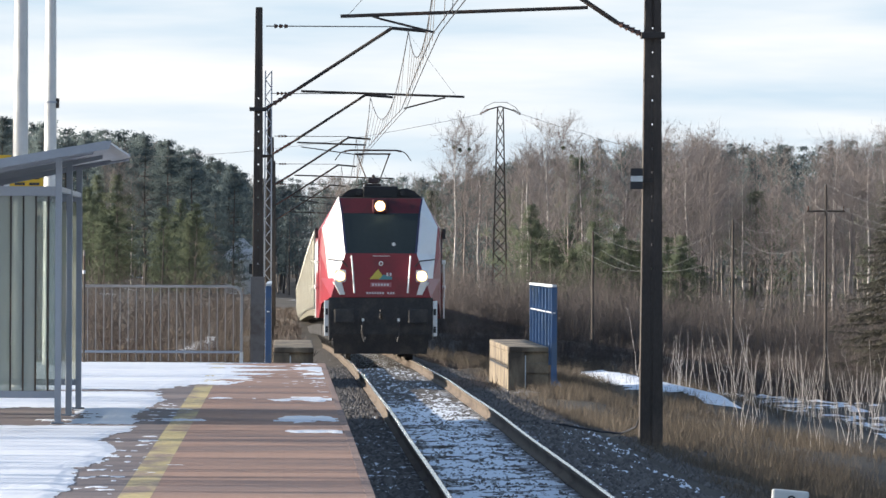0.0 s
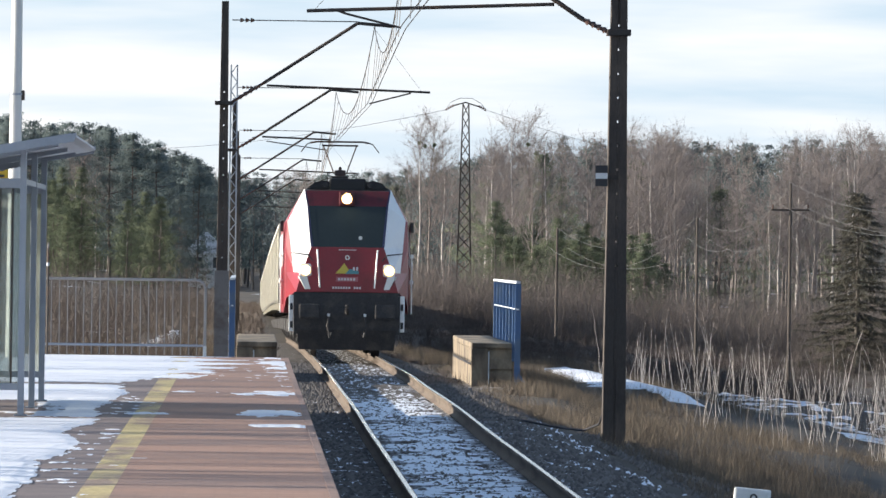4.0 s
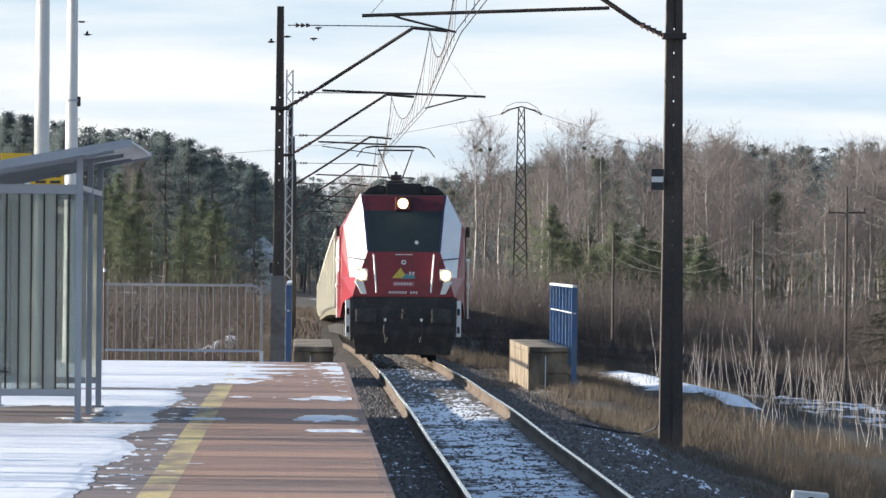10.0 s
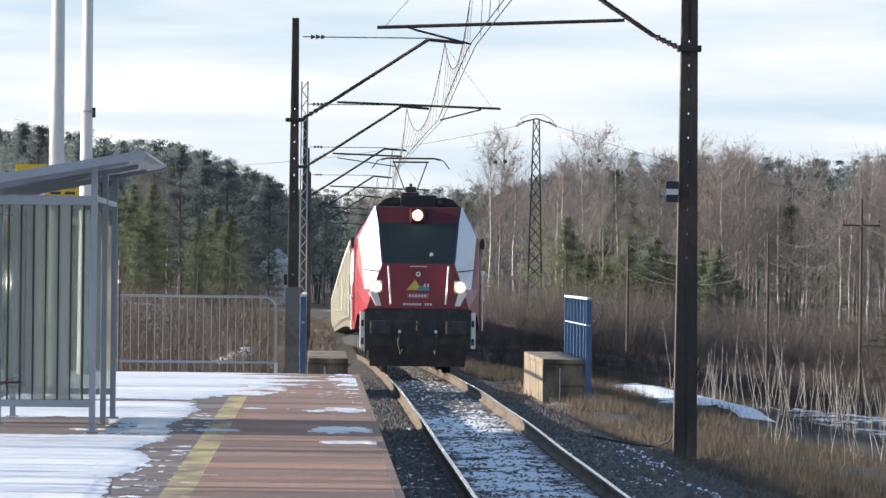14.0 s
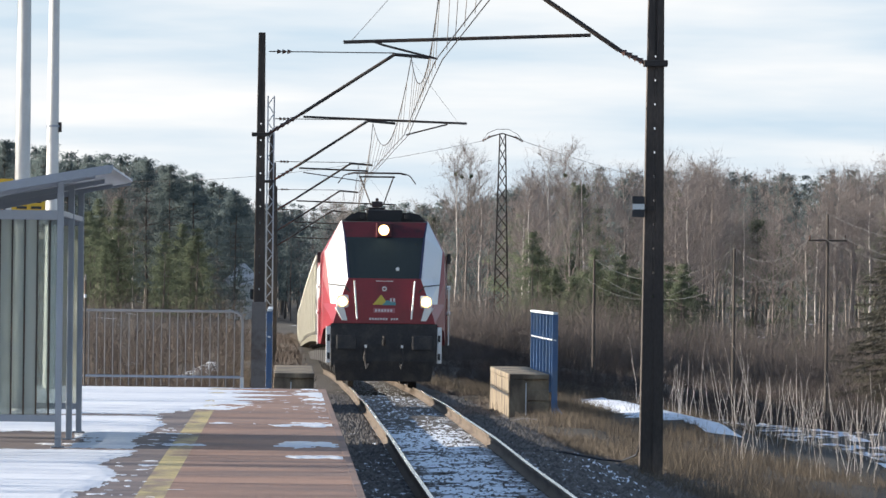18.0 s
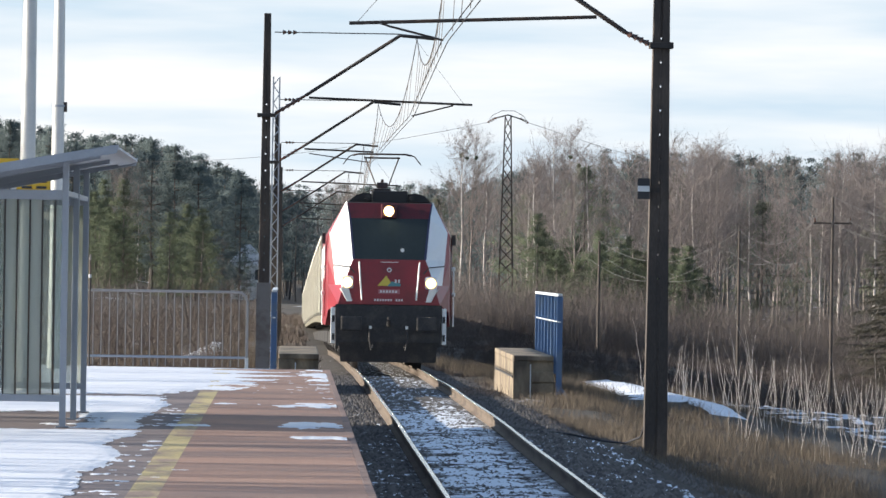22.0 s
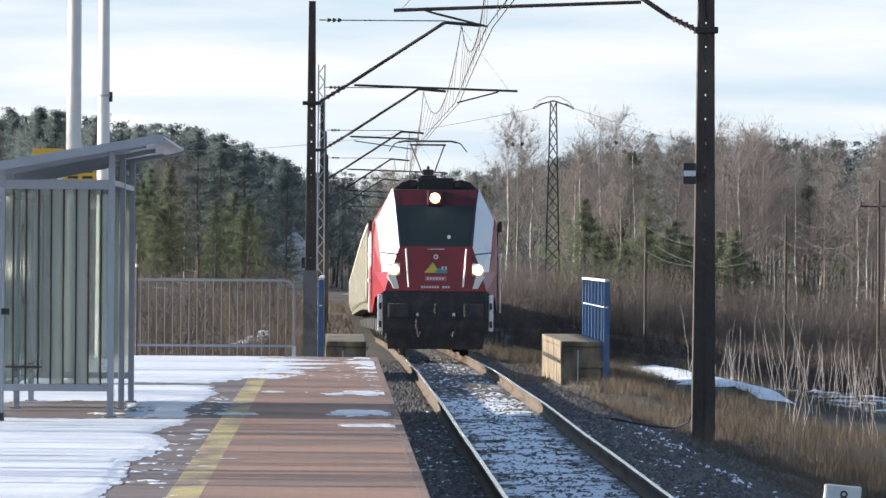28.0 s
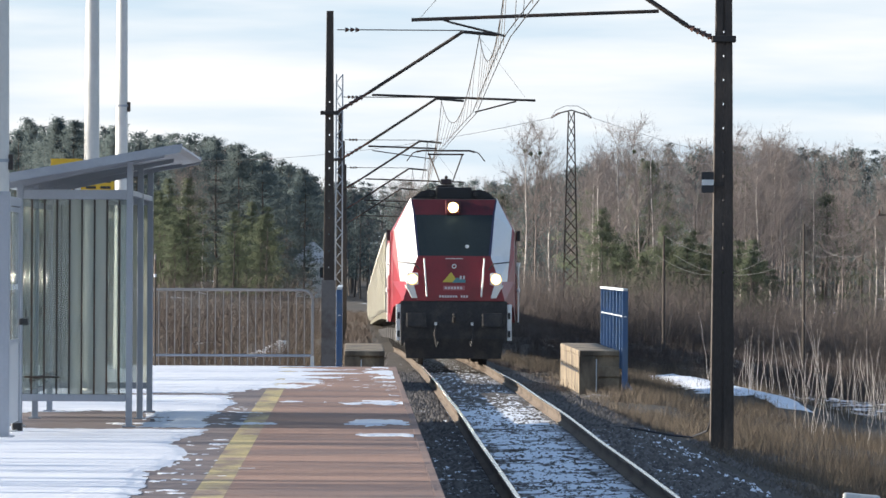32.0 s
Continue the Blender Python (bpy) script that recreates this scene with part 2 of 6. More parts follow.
def prism(bm, outline, a, b, axis="y"):
    """An outline of 2D points drawn out from a to b along an axis."""
    place = {"y": lambda u, v, d: (u, d, v), "x": lambda u, v, d: (d, u, v), "z": lambda u, v, d: (u, v, d)}[axis]
    lo = [bm.verts.new(place(u, v, a)) for u, v in outline]
    hi = [bm.verts.new(place(u, v, b)) for u, v in outline]
    faces = [bm.faces.new(lo), bm.faces.new(hi)]
    for i in range(len(lo)):
        j = (i + 1) % len(lo)
        faces.append(bm.faces.new((lo[i], lo[j], hi[j], hi[i])))
    bmesh.ops.recalc_face_normals(bm, faces=faces)
    return bm


def part(name, bm, material, parent=None, label="", smooth=False):
    me = bpy.data.meshes.new(name)
    bm.to_mesh(me)
    bm.free()
    me.materials.append(material)
    if smooth:
        me.shade_smooth()
        me.set_sharp_from_angle(angle=radians(40))
    ob = new(name, me)
    ob.parent = parent
    return tagged(ob, label) if label else ob


def thing(name, label, category, at=(0, 0, 0), turn=0.0, group="", kind=""):
    ob = new(name)
    ob.matrix_basis = pose(*at, 0, 0, turn)
    return tagged(ob, label, category, group, kind)


def sheet(name, verts, faces, material, parent=None, smooth=False, normals=None):
    """A mesh object from arrays of places and of triangles or quads."""
    verts, faces = np.asarray(verts, dtype=np.float32), np.asarray(faces, dtype=np.int32)
    me = bpy.data.meshes.new(name)
    me.vertices.add(len(verts))
    me.vertices.foreach_set("co", verts.ravel())
    size = faces.shape[1]
    me.loops.add(faces.size)
    me.loops.foreach_set("vertex_index", faces.ravel())
    me.polygons.add(len(faces))
    me.polygons.foreach_set("loop_start", np.arange(0, faces.size, size, dtype=np.int32))
    me.update(calc_edges=True)
    me.materials.append(material)
    if smooth or normals is not None:
        me.shade_smooth()
    if normals is not None:
        me.normals_split_custom_set_from_vertices(np.asarray(normals, dtype=np.float32).tolist())
    ob = new(name, me)
    ob.parent = parent
    return ob


rng = np.random.default_rng(7)
TRACK_X, GAUGE, FORMATION = 2.28, 1.505, -0.20


def rail_z(y):
    """The height of the rail heads along the line: level at the halt, then over a crest and down."""
    y = np.asarray(y, dtype=float)
    bend = np.clip(y - 90, 0, 72) ** 2 / 21600 + np.clip(y - 162, 0, 98) ** 2 / 48000
    return -bend - np.clip(y - 162, 0, None) * 0.00667 - np.clip(y - 260, 0, None) * 0.00410


def wire_z(y):
    """The level from which the overhead line hangs."""
    y = np.asarray(y, dtype=float)
    return -np.clip(y - 90, 0, 72) ** 2 / 21600 - np.clip(y - 162, 0, None) * 0.00667


def line_x(y):
    """The middle of the track: straight past the halt, bending away to one side far beyond it."""
    return TRACK_X - np.clip(np.asarray(y, dtype=float) - 442, 0, None) ** 2 / 900


def smooth_step(v, a, b):
    t = np.clip((np.asarray(v, dtype=float) - a) / (b - a), 0, 1)
    return t * t * (3 - 2 * t)


def ground_z(x, y):
    """The lie of the land: the bank that carries the line, meadows beside it, wooded rises beyond."""
    x, y = np.asarray(x, dtype=float), np.asarray(y, dtype=float)
    rz = rail_z(np.minimum(y, 420))
    fall = 0.235 - 0.105 * smooth_step(y, 98.5, 112)
    bench = smooth_step(y, 116, 132) * (1 - smooth_step(y, 165, 190))
    right = rz - 0.42 + 0.13 * bench - np.clip(x - 4.9, 0, None) * fall * (1 - bench) - bench * np.clip(x - 7.7, 0, None) * 0.2
    meadow_r = -1.75 - (1.15 + 0.12 * np.clip(x - 16, -4, 14)) * smooth_step(y, 150, 300) + 0.10 * np.sin(x * 0.31 + y * 0.05) + 0.08 * np.sin(y * 0.13 - x * 0.2)
    right = np.maximum(right, meadow_r)
    right = right + 0.16 * smooth_step(y, 108, 122) * (1 - smooth_step(y, 142, 152)) * (1 - smooth_step(x, 5.4, 6.4)) * smooth_step(x, TRACK_X + 1.4, TRACK_X + 2.1)
    near_left = -0.1 - 0.55 * smooth_step(x, -0.2, 0.4)
    left = rz - 0.42 - np.clip(-0.4 - x, 0, None) * 0.45
    left = np.maximum(left, -1.3 + 0.1 * np.sin(x * 0.4 + y * 0.07))
    left = near_left + (left - near_left) * smooth_step(y, 99.8, 103)
    z = np.where(x > TRACK_X, right, left)
    z = z + smooth_step(y, 430, 760) * np.where(x > 20, 4.5, 3.0) * smooth_step(np.abs(x - 6), 8, 30)
    z = z + smooth_step(y, 700, 1500) * 6.0
    z = z + smooth_step(-x, 14, 60) * smooth_step(y, 330, 480) * 2.5
    return z


# ---- ground ----
gx = np.unique(np.concatenate([np.linspace(-1500, -120, 24), np.linspace(-120, -12, 40), np.linspace(-12, 24, 91), np.linspace(24, 140, 50), np.linspace(140, 1500, 24)]))
gy = np.unique(np.concatenate([np.linspace(-400, 20, 16), np.linspace(20, 180, 121), np.linspace(180, 500, 70), np.linspace(500, 900, 50), np.linspace(900, 3200, 24)]))
GX, GY = np.meshgrid(gx, gy)
GZ = ground_z(GX, GY)
GZ = GZ + np.where((GX > 4.5) | (GY > 101), 1, 0) * 0.05 * np.sin(GX * 2.3 + GY * 0.9) * np.sin(GY * 1.1 - GX * 0.7)
ni, nj = GX.shape
idx = np.arange(ni * nj).reshape(ni, nj)
quads = np.stack([idx[:-1, :-1], idx[:-1, 1:], idx[1:, 1:], idx[1:, :-1]], -1).reshape(-1, 4)


def earth():
    """Winter turf: dead grass, bare soil and thin lying snow."""
    m = paint("winter_turf", (0.068, 0.054, 0.041), 0.95, 0, 0.4, 0.35, 6, 1.0, (0.042, 0.033, 0.027), 0.5)
    n, l = m.node_tree.nodes, m.node_tree.links
    b = n["Principled BSDF"]
    src = b.inputs["Base Color"].links[0].from_socket
    co = n.new("ShaderNodeTexCoord")
    mp = n.new("ShaderNodeMapping")
    mp.inputs["Scale"].default_value = (0.16, 0.045, 0.2)
    big = n.new("ShaderNodeTexNoise")
    big.inputs["Scale"].default_value, big.inputs["Detail"].default_value = 1.0, 6
    l.new(co.outputs["Object"], mp.inputs["Vector"])
    l.new(mp.outputs["Vector"], big.inputs["Vector"])
    rg = n.new("ShaderNodeMapRange")
    rg.inputs["From Min"].default_value, rg.inputs["From Max"].default_value = 0.66, 0.72
    l.new(big.outputs["Fac"], rg.inputs["Value"])
    mix = n.new("ShaderNodeMix")
    mix.data_type = "RGBA"
    mix.inputs["B"].default_value = (0.72, 0.75, 0.82, 1)
    l.new(rg.outputs["Result"], mix.inputs["Factor"])
    l.new(src, mix.inputs["A"])
    l.new(mix.outputs["Result"], b.inputs["Base Color"])
    return m


ground = sheet("ground", np.stack([GX, GY, GZ], -1).reshape(-1, 3), quads, earth(), smooth=True)
tagged(ground, "brown winter turf with thin patches of lying snow", "ground", kind="structure")

# ---- railway line ----
track = thing("railway_track", "single railway track, two steel rails on old sleepers in ballast", "railway track", kind="structure")
RAIL_Y = np.unique(np.concatenate([np.linspace(-60, 60, 13), np.linspace(60, 170, 56), np.linspace(170, 640, 60)]))
wave = 0.008 * np.sin(RAIL_Y * 0.21) * smooth_step(RAIL_Y, 60, 90) * (1 - smooth_step(RAIL_Y, 170, 200))
WEB = [(-0.062, -0.165), (0.062, -0.165), (0.062, -0.150), (0.010, -0.135), (0.010, -0.045), (0.034, -0.036), (0.034, -0.006), (0.026, -0.0005), (-0.026, -0.0005), (-0.034, -0.006), (-0.034, -0.036), (-0.010, -0.045), (-0.010, -0.135), (-0.062, -0.150)]


def run(outline, xs, ys, zs):
    """A closed outline carried along a line."""
    outline = np.array(outline)
    k = len(outline)
    v = np.stack([np.repeat(np.asarray(xs)[:, None], k, 1) + outline[None, :, 0], np.repeat(np.asarray(ys)[:, None], k, 1), np.repeat(np.asarray(zs)[:, None], k, 1) + outline[None, :, 1]], -1).reshape(-1, 3)
    i = np.arange(len(ys) - 1)[:, None] * k
    j = np.arange(k)[None, :]
    j2 = (j + 1) % k
    f = np.stack([i + j, i + j2, i + k + j2, i + k + j], -1).reshape(-1, 4)
    return v, f


for side in (-1, 1):
    rail = sheet("rail", *run(WEB, line_x(RAIL_Y) + side * GAUGE / 2, RAIL_Y, rail_z(RAIL_Y) + wave), RAIL_SIDE, track)
    HEAD = [(-0.025, 0.0), (0.025, 0.0), (0.022, 0.003), (-0.022, 0.003)]
    sheet("rail_head", *run(HEAD, line_x(RAIL_Y) + side * GAUGE / 2, RAIL_Y, rail_z(RAIL_Y) + wave), RAIL_HEAD, rail)

sleeper_bm = box(bmesh.new(), -1.28, 1.28, -0.125, 0.125, -0.08, 0.0, 0.012)
sleeper_mesh = bpy.data.meshes.new("sleeper")
sleeper_bm.to_mesh(sleeper_mesh)
sleeper_bm.free()
sleeper_mesh.materials.append(SLEEPER)
lay = np.random.default_rng(19)
for i in range(170):
    y = 46.2 + 0.62 * i
    ob = new("sleeper", sleeper_mesh)
    ob.parent, ob.matrix_basis = track, pose(TRACK_X + lay.normal(0, 0.02), y + lay.normal(0, 0.02), float(rail_z(y)) - 0.184 + lay.normal(0, 0.006), 0, lay.normal(0, 0.3), lay.normal(0, 0.6))

# ballast shoulder: a bed between the sleeper ends, slopes on both sides
bx = np.array([-2.9, -2.2, -1.55, -1.3, -0.95, -0.72, -0.5, -0.25, 0, 0.25, 0.5, 0.72, 0.95, 1.3, 1.55, 2.2, 2.9])
bz = np.array([-0.62, -0.36, -0.20, -0.19, -0.19, -0.20, -0.19, -0.18, -0.18, -0.18, -0.19, -0.20, -0.19, -0.19, -0.20, -0.36, -0.62])
by = np.unique(np.concatenate([np.arange(-60, 30, 5), np.arange(30, 175, 0.35), np.arange(175, 600, 6)]))
BX, BY = np.meshgrid(bx, by)
BX = BX + line_x(by)[:, None]
BZ = bz[None, :] + rail_z(by)[:, None] + rng.normal(0, 0.016, BX.shape)
BX = BX + rng.normal(0, 0.03, BX.shape)
bi = np.arange(BX.size).reshape(BX.shape)
bq = np.stack([bi[:-1, :-1], bi[:-1, 1:], bi[1:, 1:], bi[1:, :-1]], -1).reshape(-1, 4)


def ballast_material():
    m = paint("snowy_ballast", (0.110, 0.094, 0.082), 0.92, 0, 0.5, 3.0, 24, 1.0, (0.052, 0.045, 0.041), 0.6)
    n, l = m.node_tree.nodes, m.node_tree.links
    b = n["Principled BSDF"]
    src = b.inputs["Base Color"].links[0].from_socket
    co = n.new("ShaderNodeTexCoord")
    sp = n.new("ShaderNodeSeparateXYZ")
    l.new(co.outputs["Object"], sp.inputs["Vector"])
    no = n.new("ShaderNodeTexNoise")
    no.inputs["Scale"].default_value, no.inputs["Detail"].default_value = 11.0, 9
    mp = n.new("ShaderNodeMapping")
    mp.inputs["Scale"].default_value = (1, 0.22, 1)
    l.new(co.outputs["Object"], mp.inputs["Vector"])
    l.new(mp.outputs["Vector"], no.inputs["Vector"])
    # the snow lies between the rails
    off = n.new("ShaderNodeMath")
    off.operation = "SUBTRACT"
    off.inputs[1].default_value = TRACK_X
    l.new(sp.outputs["X"], off.inputs[0])
    ab = n.new("ShaderNodeMath")
    ab.operation = "ABSOLUTE"
    l.new(off.outputs[0], ab.inputs[0])
    thr = n.new("ShaderNodeMapRange")
    thr.inputs["From Min"].default_value, thr.inputs["From Max"].default_value = 0.55, 0.85
    thr.inputs["To Min"].default_value, thr.inputs["To Max"].default_value = 0.105, -0.03
    l.new(ab.outputs[0], thr.inputs["Value"])
    add = n.new("ShaderNodeMath")
    l.new(no.outputs["Fac"], add.inputs[0])
    l.new(thr.outputs["Result"], add.inputs[1])
    # thinner beyond the halt
    far = n.new("ShaderNodeMapRange")
    far.inputs["From Min"].default_value, far.inputs["From Max"].default_value = 106, 117
    far.inputs["To Min"].default_value, far.inputs["To Max"].default_value = 0.0, -0.16
    l.new(sp.outputs["Y"], far.inputs["Value"])
    add2 = n.new("ShaderNodeMath")
    l.new(add.outputs[0], add2.inputs[0])
    l.new(far.outputs["Result"], add2.inputs[1])
    rg = n.new("ShaderNodeMapRange")
    rg.inputs["From Min"].default_value, rg.inputs["From Max"].default_value = 0.50, 0.54
    l.new(add2.outputs[0], rg.inputs["Value"])
    mix = n.new("ShaderNodeMix")
    mix.data_type = "RGBA"
    mix.inputs["B"].default_value = (0.82, 0.85, 0.90, 1)
    l.new(rg.outputs["Result"], mix.inputs["Factor"])
    l.new(src, mix.inputs["A"])
    l.new(mix.outputs["Result"], b.inputs["Base Color"])
    return m


BALLAST_SNOW = ballast_material()
bed = sheet("ballast", np.stack([BX, BY, BZ], -1).reshape(-1, 3), bq, BALLAST_SNOW)
tagged(bed, "grey crushed-stone ballast dusted with snow between the rails", "ballast", kind="stuff")

# ---- platform ----
PX, PZ, PEND = 0.60, 0.65, 99.6
platform = thing("platform", "low station platform paved in red-brown blocks, partly under snow", "platform", kind="structure")
bm = box(bmesh.new(), -5.6, PX - 0.02, -25, PEND, -0.6, PZ - 0.05)
part("platform_wall", bm, CONCRETE, platform)
bm = box(bmesh.new(), -0.857, PX - 0.068, -25, PEND, PZ - 0.05, PZ)
part("paving", bm, PAVER_RED, platform)
bm = box(bmesh.new(), -1.372, -1.068, -25, PEND, PZ - 0.05, PZ - 0.001)
part("paving_strip", bm, PAVER_GREY, platform)
bm = box(bmesh.new(), -5.6, -1.372, -25, PEND, PZ - 0.05, PZ - 0.003)
part("rear_paving", bm, PAVER_GREY, platform)
bm = box(bmesh.new(), -1.068, -0.857, -25, PEND, PZ - 0.05, PZ + 0.0006)
part("warning_line", bm, YELLOW, platform, "worn yellow safety line")
bm = box(bmesh.new(), PX - 0.068, PX, -25, PEND, PZ - 0.16, PZ + 0.001, 0.006)
part("edge_kerb", bm, EDGE_WHITE, platform)

# ---- lying snow on the platform ----
def patch(x, y, cx, cy, rx, ry):
    return 1 - ((x - cx) / rx) ** 2 - ((y - cy) / ry) ** 2


sx = np.concatenate([np.arange(-5.6, -2.3, 0.06), np.arange(-2.3, 0.53, 0.013)])
sy = np.concatenate([np.arange(38, 80, 0.13), np.arange(80, 99.55, 0.2)])
SX, SY = np.meshgrid(sx, sy)
nr = np.random.default_rng(3)


def rough(shape, nx, ny):
    """Smooth noise with cells of nx by ny steps."""
    u, w = np.arange(shape[0])[:, None] / ny, np.arange(shape[1])[None, :] / nx
    return lattice(u + 0 * w, w + 0 * u)


def lattice(u, w):
    """Smooth noise whose cells are one unit wide."""
    a = nr.normal(0, 1, (int(u.max()) + 3, int(w.max()) + 3))
    iu, iw = u.astype(int), w.astype(int)
    fu, fw = u - iu, w - iw
    fu, fw = fu * fu * (3 - 2 * fu), fw * fw * (3 - 2 * fw)
    return (a[iu, iw] * (1 - fw) + a[iu, iw + 1] * fw) * (1 - fu) + (a[iu + 1, iw] * (1 - fw) + a[iu + 1, iw + 1] * fw) * fu


def drift(x, y, cx, cy):
    return lattice((y - 30) / cy, (x + 8) / cx)


NOISE = 0.42 * drift(SX, SY, 0.55, 2.4) + 0.45 * drift(SX, SY, 0.22, 0.8) + 0.35 * drift(SX, SY, 0.09, 0.42) + 0.2 * drift(SX, SY, 0.035, 0.3)
STREAK = 0.5 * drift(SX, SY, 0.30, 0.35) + 0.6 * drift(SX, SY, 0.11, 0.2) + 0.4 * drift(SX, SY, 0.035, 0.2)
edge = -1.47 + 1.02 * smooth_step(SY, 81, 92) * (1 + 0.5 * np.sin(SY * 1.9)) + 0.10 * drift(SX * 0, SY, 1.0, 3.1)
field = np.minimum((edge - SX) / (0.10 + 0.25 * smooth_step(SY, 74, 88)), 1.6) + 0.62 * NOISE
bare = np.maximum(patch(SX, SY, -2.75, 66.3, 0.95, 4.0), np.maximum(patch(SX, SY, -2.2, 78.6, 1.1, 0.8), patch(SX, SY, -1.9, 62.6, 0.9, 0.45)))
field = np.minimum(field, -1.8 * bare + 0.9 * NOISE)
for cx, cy, rx, ry in ((0.22, 74.2, 0.50, 0.9), (0.25, 65.3, 0.25, 1.0), (0.28, 60.3, 0.34, 0.6), (0.38, 93, 0.2, 4.5), (-0.62, 74.5, 0.2, 0.4), (-0.95, 84, 0.35, 1.2), (-0.8, 88, 0.4, 1.0), (-1.05, 64.5, 0.2, 0.4)):
    field = np.maximum(field, 0.75 * patch(SX, SY, cx, cy, rx, ry) + 0.95 * NOISE - 0.2)
# thin streaks left between the trodden way and the snow, and along the edge far out
thin = np.maximum(np.maximum(patch(SX, SY, -1.22, 50, 0.42, 12), patch(SX, SY, -1.15, 70, 0.35, 7)), np.maximum(patch(SX, SY, 0.42, 84, 0.13, 12), patch(SX, SY, -0.5, 86, 1.2, 7)))
field = np.maximum(field, np.minimum(0.9 * np.maximum(thin, -1.5) + 0.85 * STREAK - 1.92, 0.2))
field = np.clip(field, -1, 1)
SZ = PZ + 0.002 + 0.006 * field + 0.0012 * NOISE
si = np.arange(SX.size).reshape(SX.shape)
sq = np.stack([si[:-1, :-1], si[:-1, 1:], si[1:, 1:], si[1:, :-1]], -1).reshape(-1, 4)
sq = sq[field.ravel()[sq].max(1) > -0.25]
snow = sheet("snow", np.stack([SX, SY, SZ], -1).reshape(-1, 3), sq, SNOW, smooth=True)
tagged(snow, "trodden old snow lying on the platform paving", "snow", kind="stuff")


# ---- furniture of the halt ----
def shelter():
    """A glazed bus-stop style shelter with a roof that rises towards the track."""
    s = thing("platform_shelter", "grey steel shelter with glazed barred ends and sloping roof", "shelter", (0, 0, PZ))
    ys, x0, x1 = (63.0, 66.15, 69.3), -3.12, -2.10
    roof_z = lambda x: 2.278 + (x + 3.35) * 0.173
    for y in ys:
        for x in (x0, x1):
            bm = box(bmesh.new(), x - 0.03, x + 0.03, y - 0.03, y + 0.03, 0, roof_z(x) - 0.03, 0.006)
            box(bm, x - 0.06, x + 0.06, y - 0.06, y + 0.06, 0, 0.012)
            part("post", bm, SHELTER_GREY, s)
        bm = prism(bmesh.new(), [(-3.30, roof_z(-3.30) - 0.10), (-1.78, roof_z(-1.78) - 0.05), (-1.78, roof_z(-1.78) - 0.012), (-3.30, roof_z(-3.30) - 0.012)], y - 0.024, y + 0.024)
        part("rafter", bm, SHELTER_GREY, s)
    bm = prism(bmesh.new(), [(-3.45, roof_z(-3.45) - 0.01), (-1.68, roof_z(-1.68) - 0.01), (-1.60, roof_z(-1.60) + 0.0), (-1.62, roof_z(-1.62) + 0.035), (-3.45, roof_z(-3.45) + 0.03)], 62.5, 70.3)
    roof = part("roof", bm, SHELTER_GREY, s)
    for y in (62.46, 70.3):
        bm = prism(bmesh.new(), [(-3.47, roof_z(-3.47) - 0.045), (-1.62, roof_z(-1.62) - 0.035), (-1.60, roof_z(-1.60) + 0.04), (-3.47, roof_z(-3.47) + 0.04)], y, y + 0.04)
        part("fascia", bm, SHELTER_GREY, roof)
    for i in range(12):
        y = 62.9 + i * 0.62
        bm = prism(bmesh.new(), [(-3.4, roof_z(-3.4) + 0.028), (-1.66, roof_z(-1.66) + 0.034), (-1.66, roof_z(-1.66) + 0.055), (-3.4, roof_z(-3.4) + 0.05)], y, y + 0.04)
        part("roof_rib", bm, SHELTER_GREY, roof)
    for y in (63.0, 69.3):
        end = part("end_rail", box(bmesh.new(), x0 + 0.03, x1 - 0.03, y - 0.025, y + 0.025, 2.11, 2.20, 0.005), SHELTER_GREY, s)
        part("end_rail", box(bmesh.new(), x0 + 0.03, x1 - 0.03, y - 0.025, y + 0.025, 0.235, 0.30, 0.005), SHELTER_GREY, s)
        for i in range(9):
            xm = x0 + 0.057 + i * 0.116 if i else x0 + 0.07
            bm = box(bmesh.new(), -0.052, 0.052, -0.004, 0.004, 0.30, 2.11)
            bmesh.ops.rotate(bm, verts=bm.verts[:], cent=(0, 0, 0), matrix=Matrix.Rotation(radians(lay.uniform(-16, 16)), 3, "Z"))
            bmesh.ops.translate(bm, verts=bm.verts[:], vec=(xm, y + 0.006, 0))
            part("end_pane", bm, DIRTY_GLASS, end).visible_shadow = False
        for i in range(8):
            x = x0 + 0.115 + i * 0.116
            part("bar", box(bmesh.new(), x - 0.008, x + 0.008, y - 0.030, y - 0.016, 0.30, 2.11), DARK_STEEL, end)
    part("bracket_rail", tube(bmesh.new(), (x0 + 0.05, 62.95, 0.46), (x0 + 0.38, 62.95, 0.46), 0.009, n=8), DARK_STEEL, s)
    for a, b in ((63.03, 66.12), (66.18, 69.27)):
        back = part("back_rail", box(bmesh.new(), x0 - 0.02, x0 + 0.02, a, b, 2.05, 2.11), SHELTER_GREY, s)
        part("back_rail", box(bmesh.new(), x0 - 0.02, x0 + 0.02, a, b, 0.25, 0.30), SHELTER_GREY, s)
        for i in range(3):
            y0 = a + i * (b - a) / 3
            part("back_pane", box(bmesh.new(), x0 - 0.004, x0 + 0.004, y0 + 0.02, y0 + (b - a) / 3 - 0.02, 0.30, 2.05), DIRTY_GLASS, back)
            part("clamp", box(bmesh.new(), x0 - 0.02, x0 + 0.02, y0 - 0.02, y0 + 0.02, 1.0, 1.08), DARK_STEEL, back)
            part("clamp", box(bmesh.new(), x0 - 0.02, x0 + 0.02, y0 - 0.02, y0 + 0.02, 1.72, 1.80), DARK_STEEL, back)
        part("front_rail", box(bmesh.new(), x1 - 0.02, x1 + 0.02, a, b, 2.15, 2.20, 0.004), SHELTER_GREY, s)
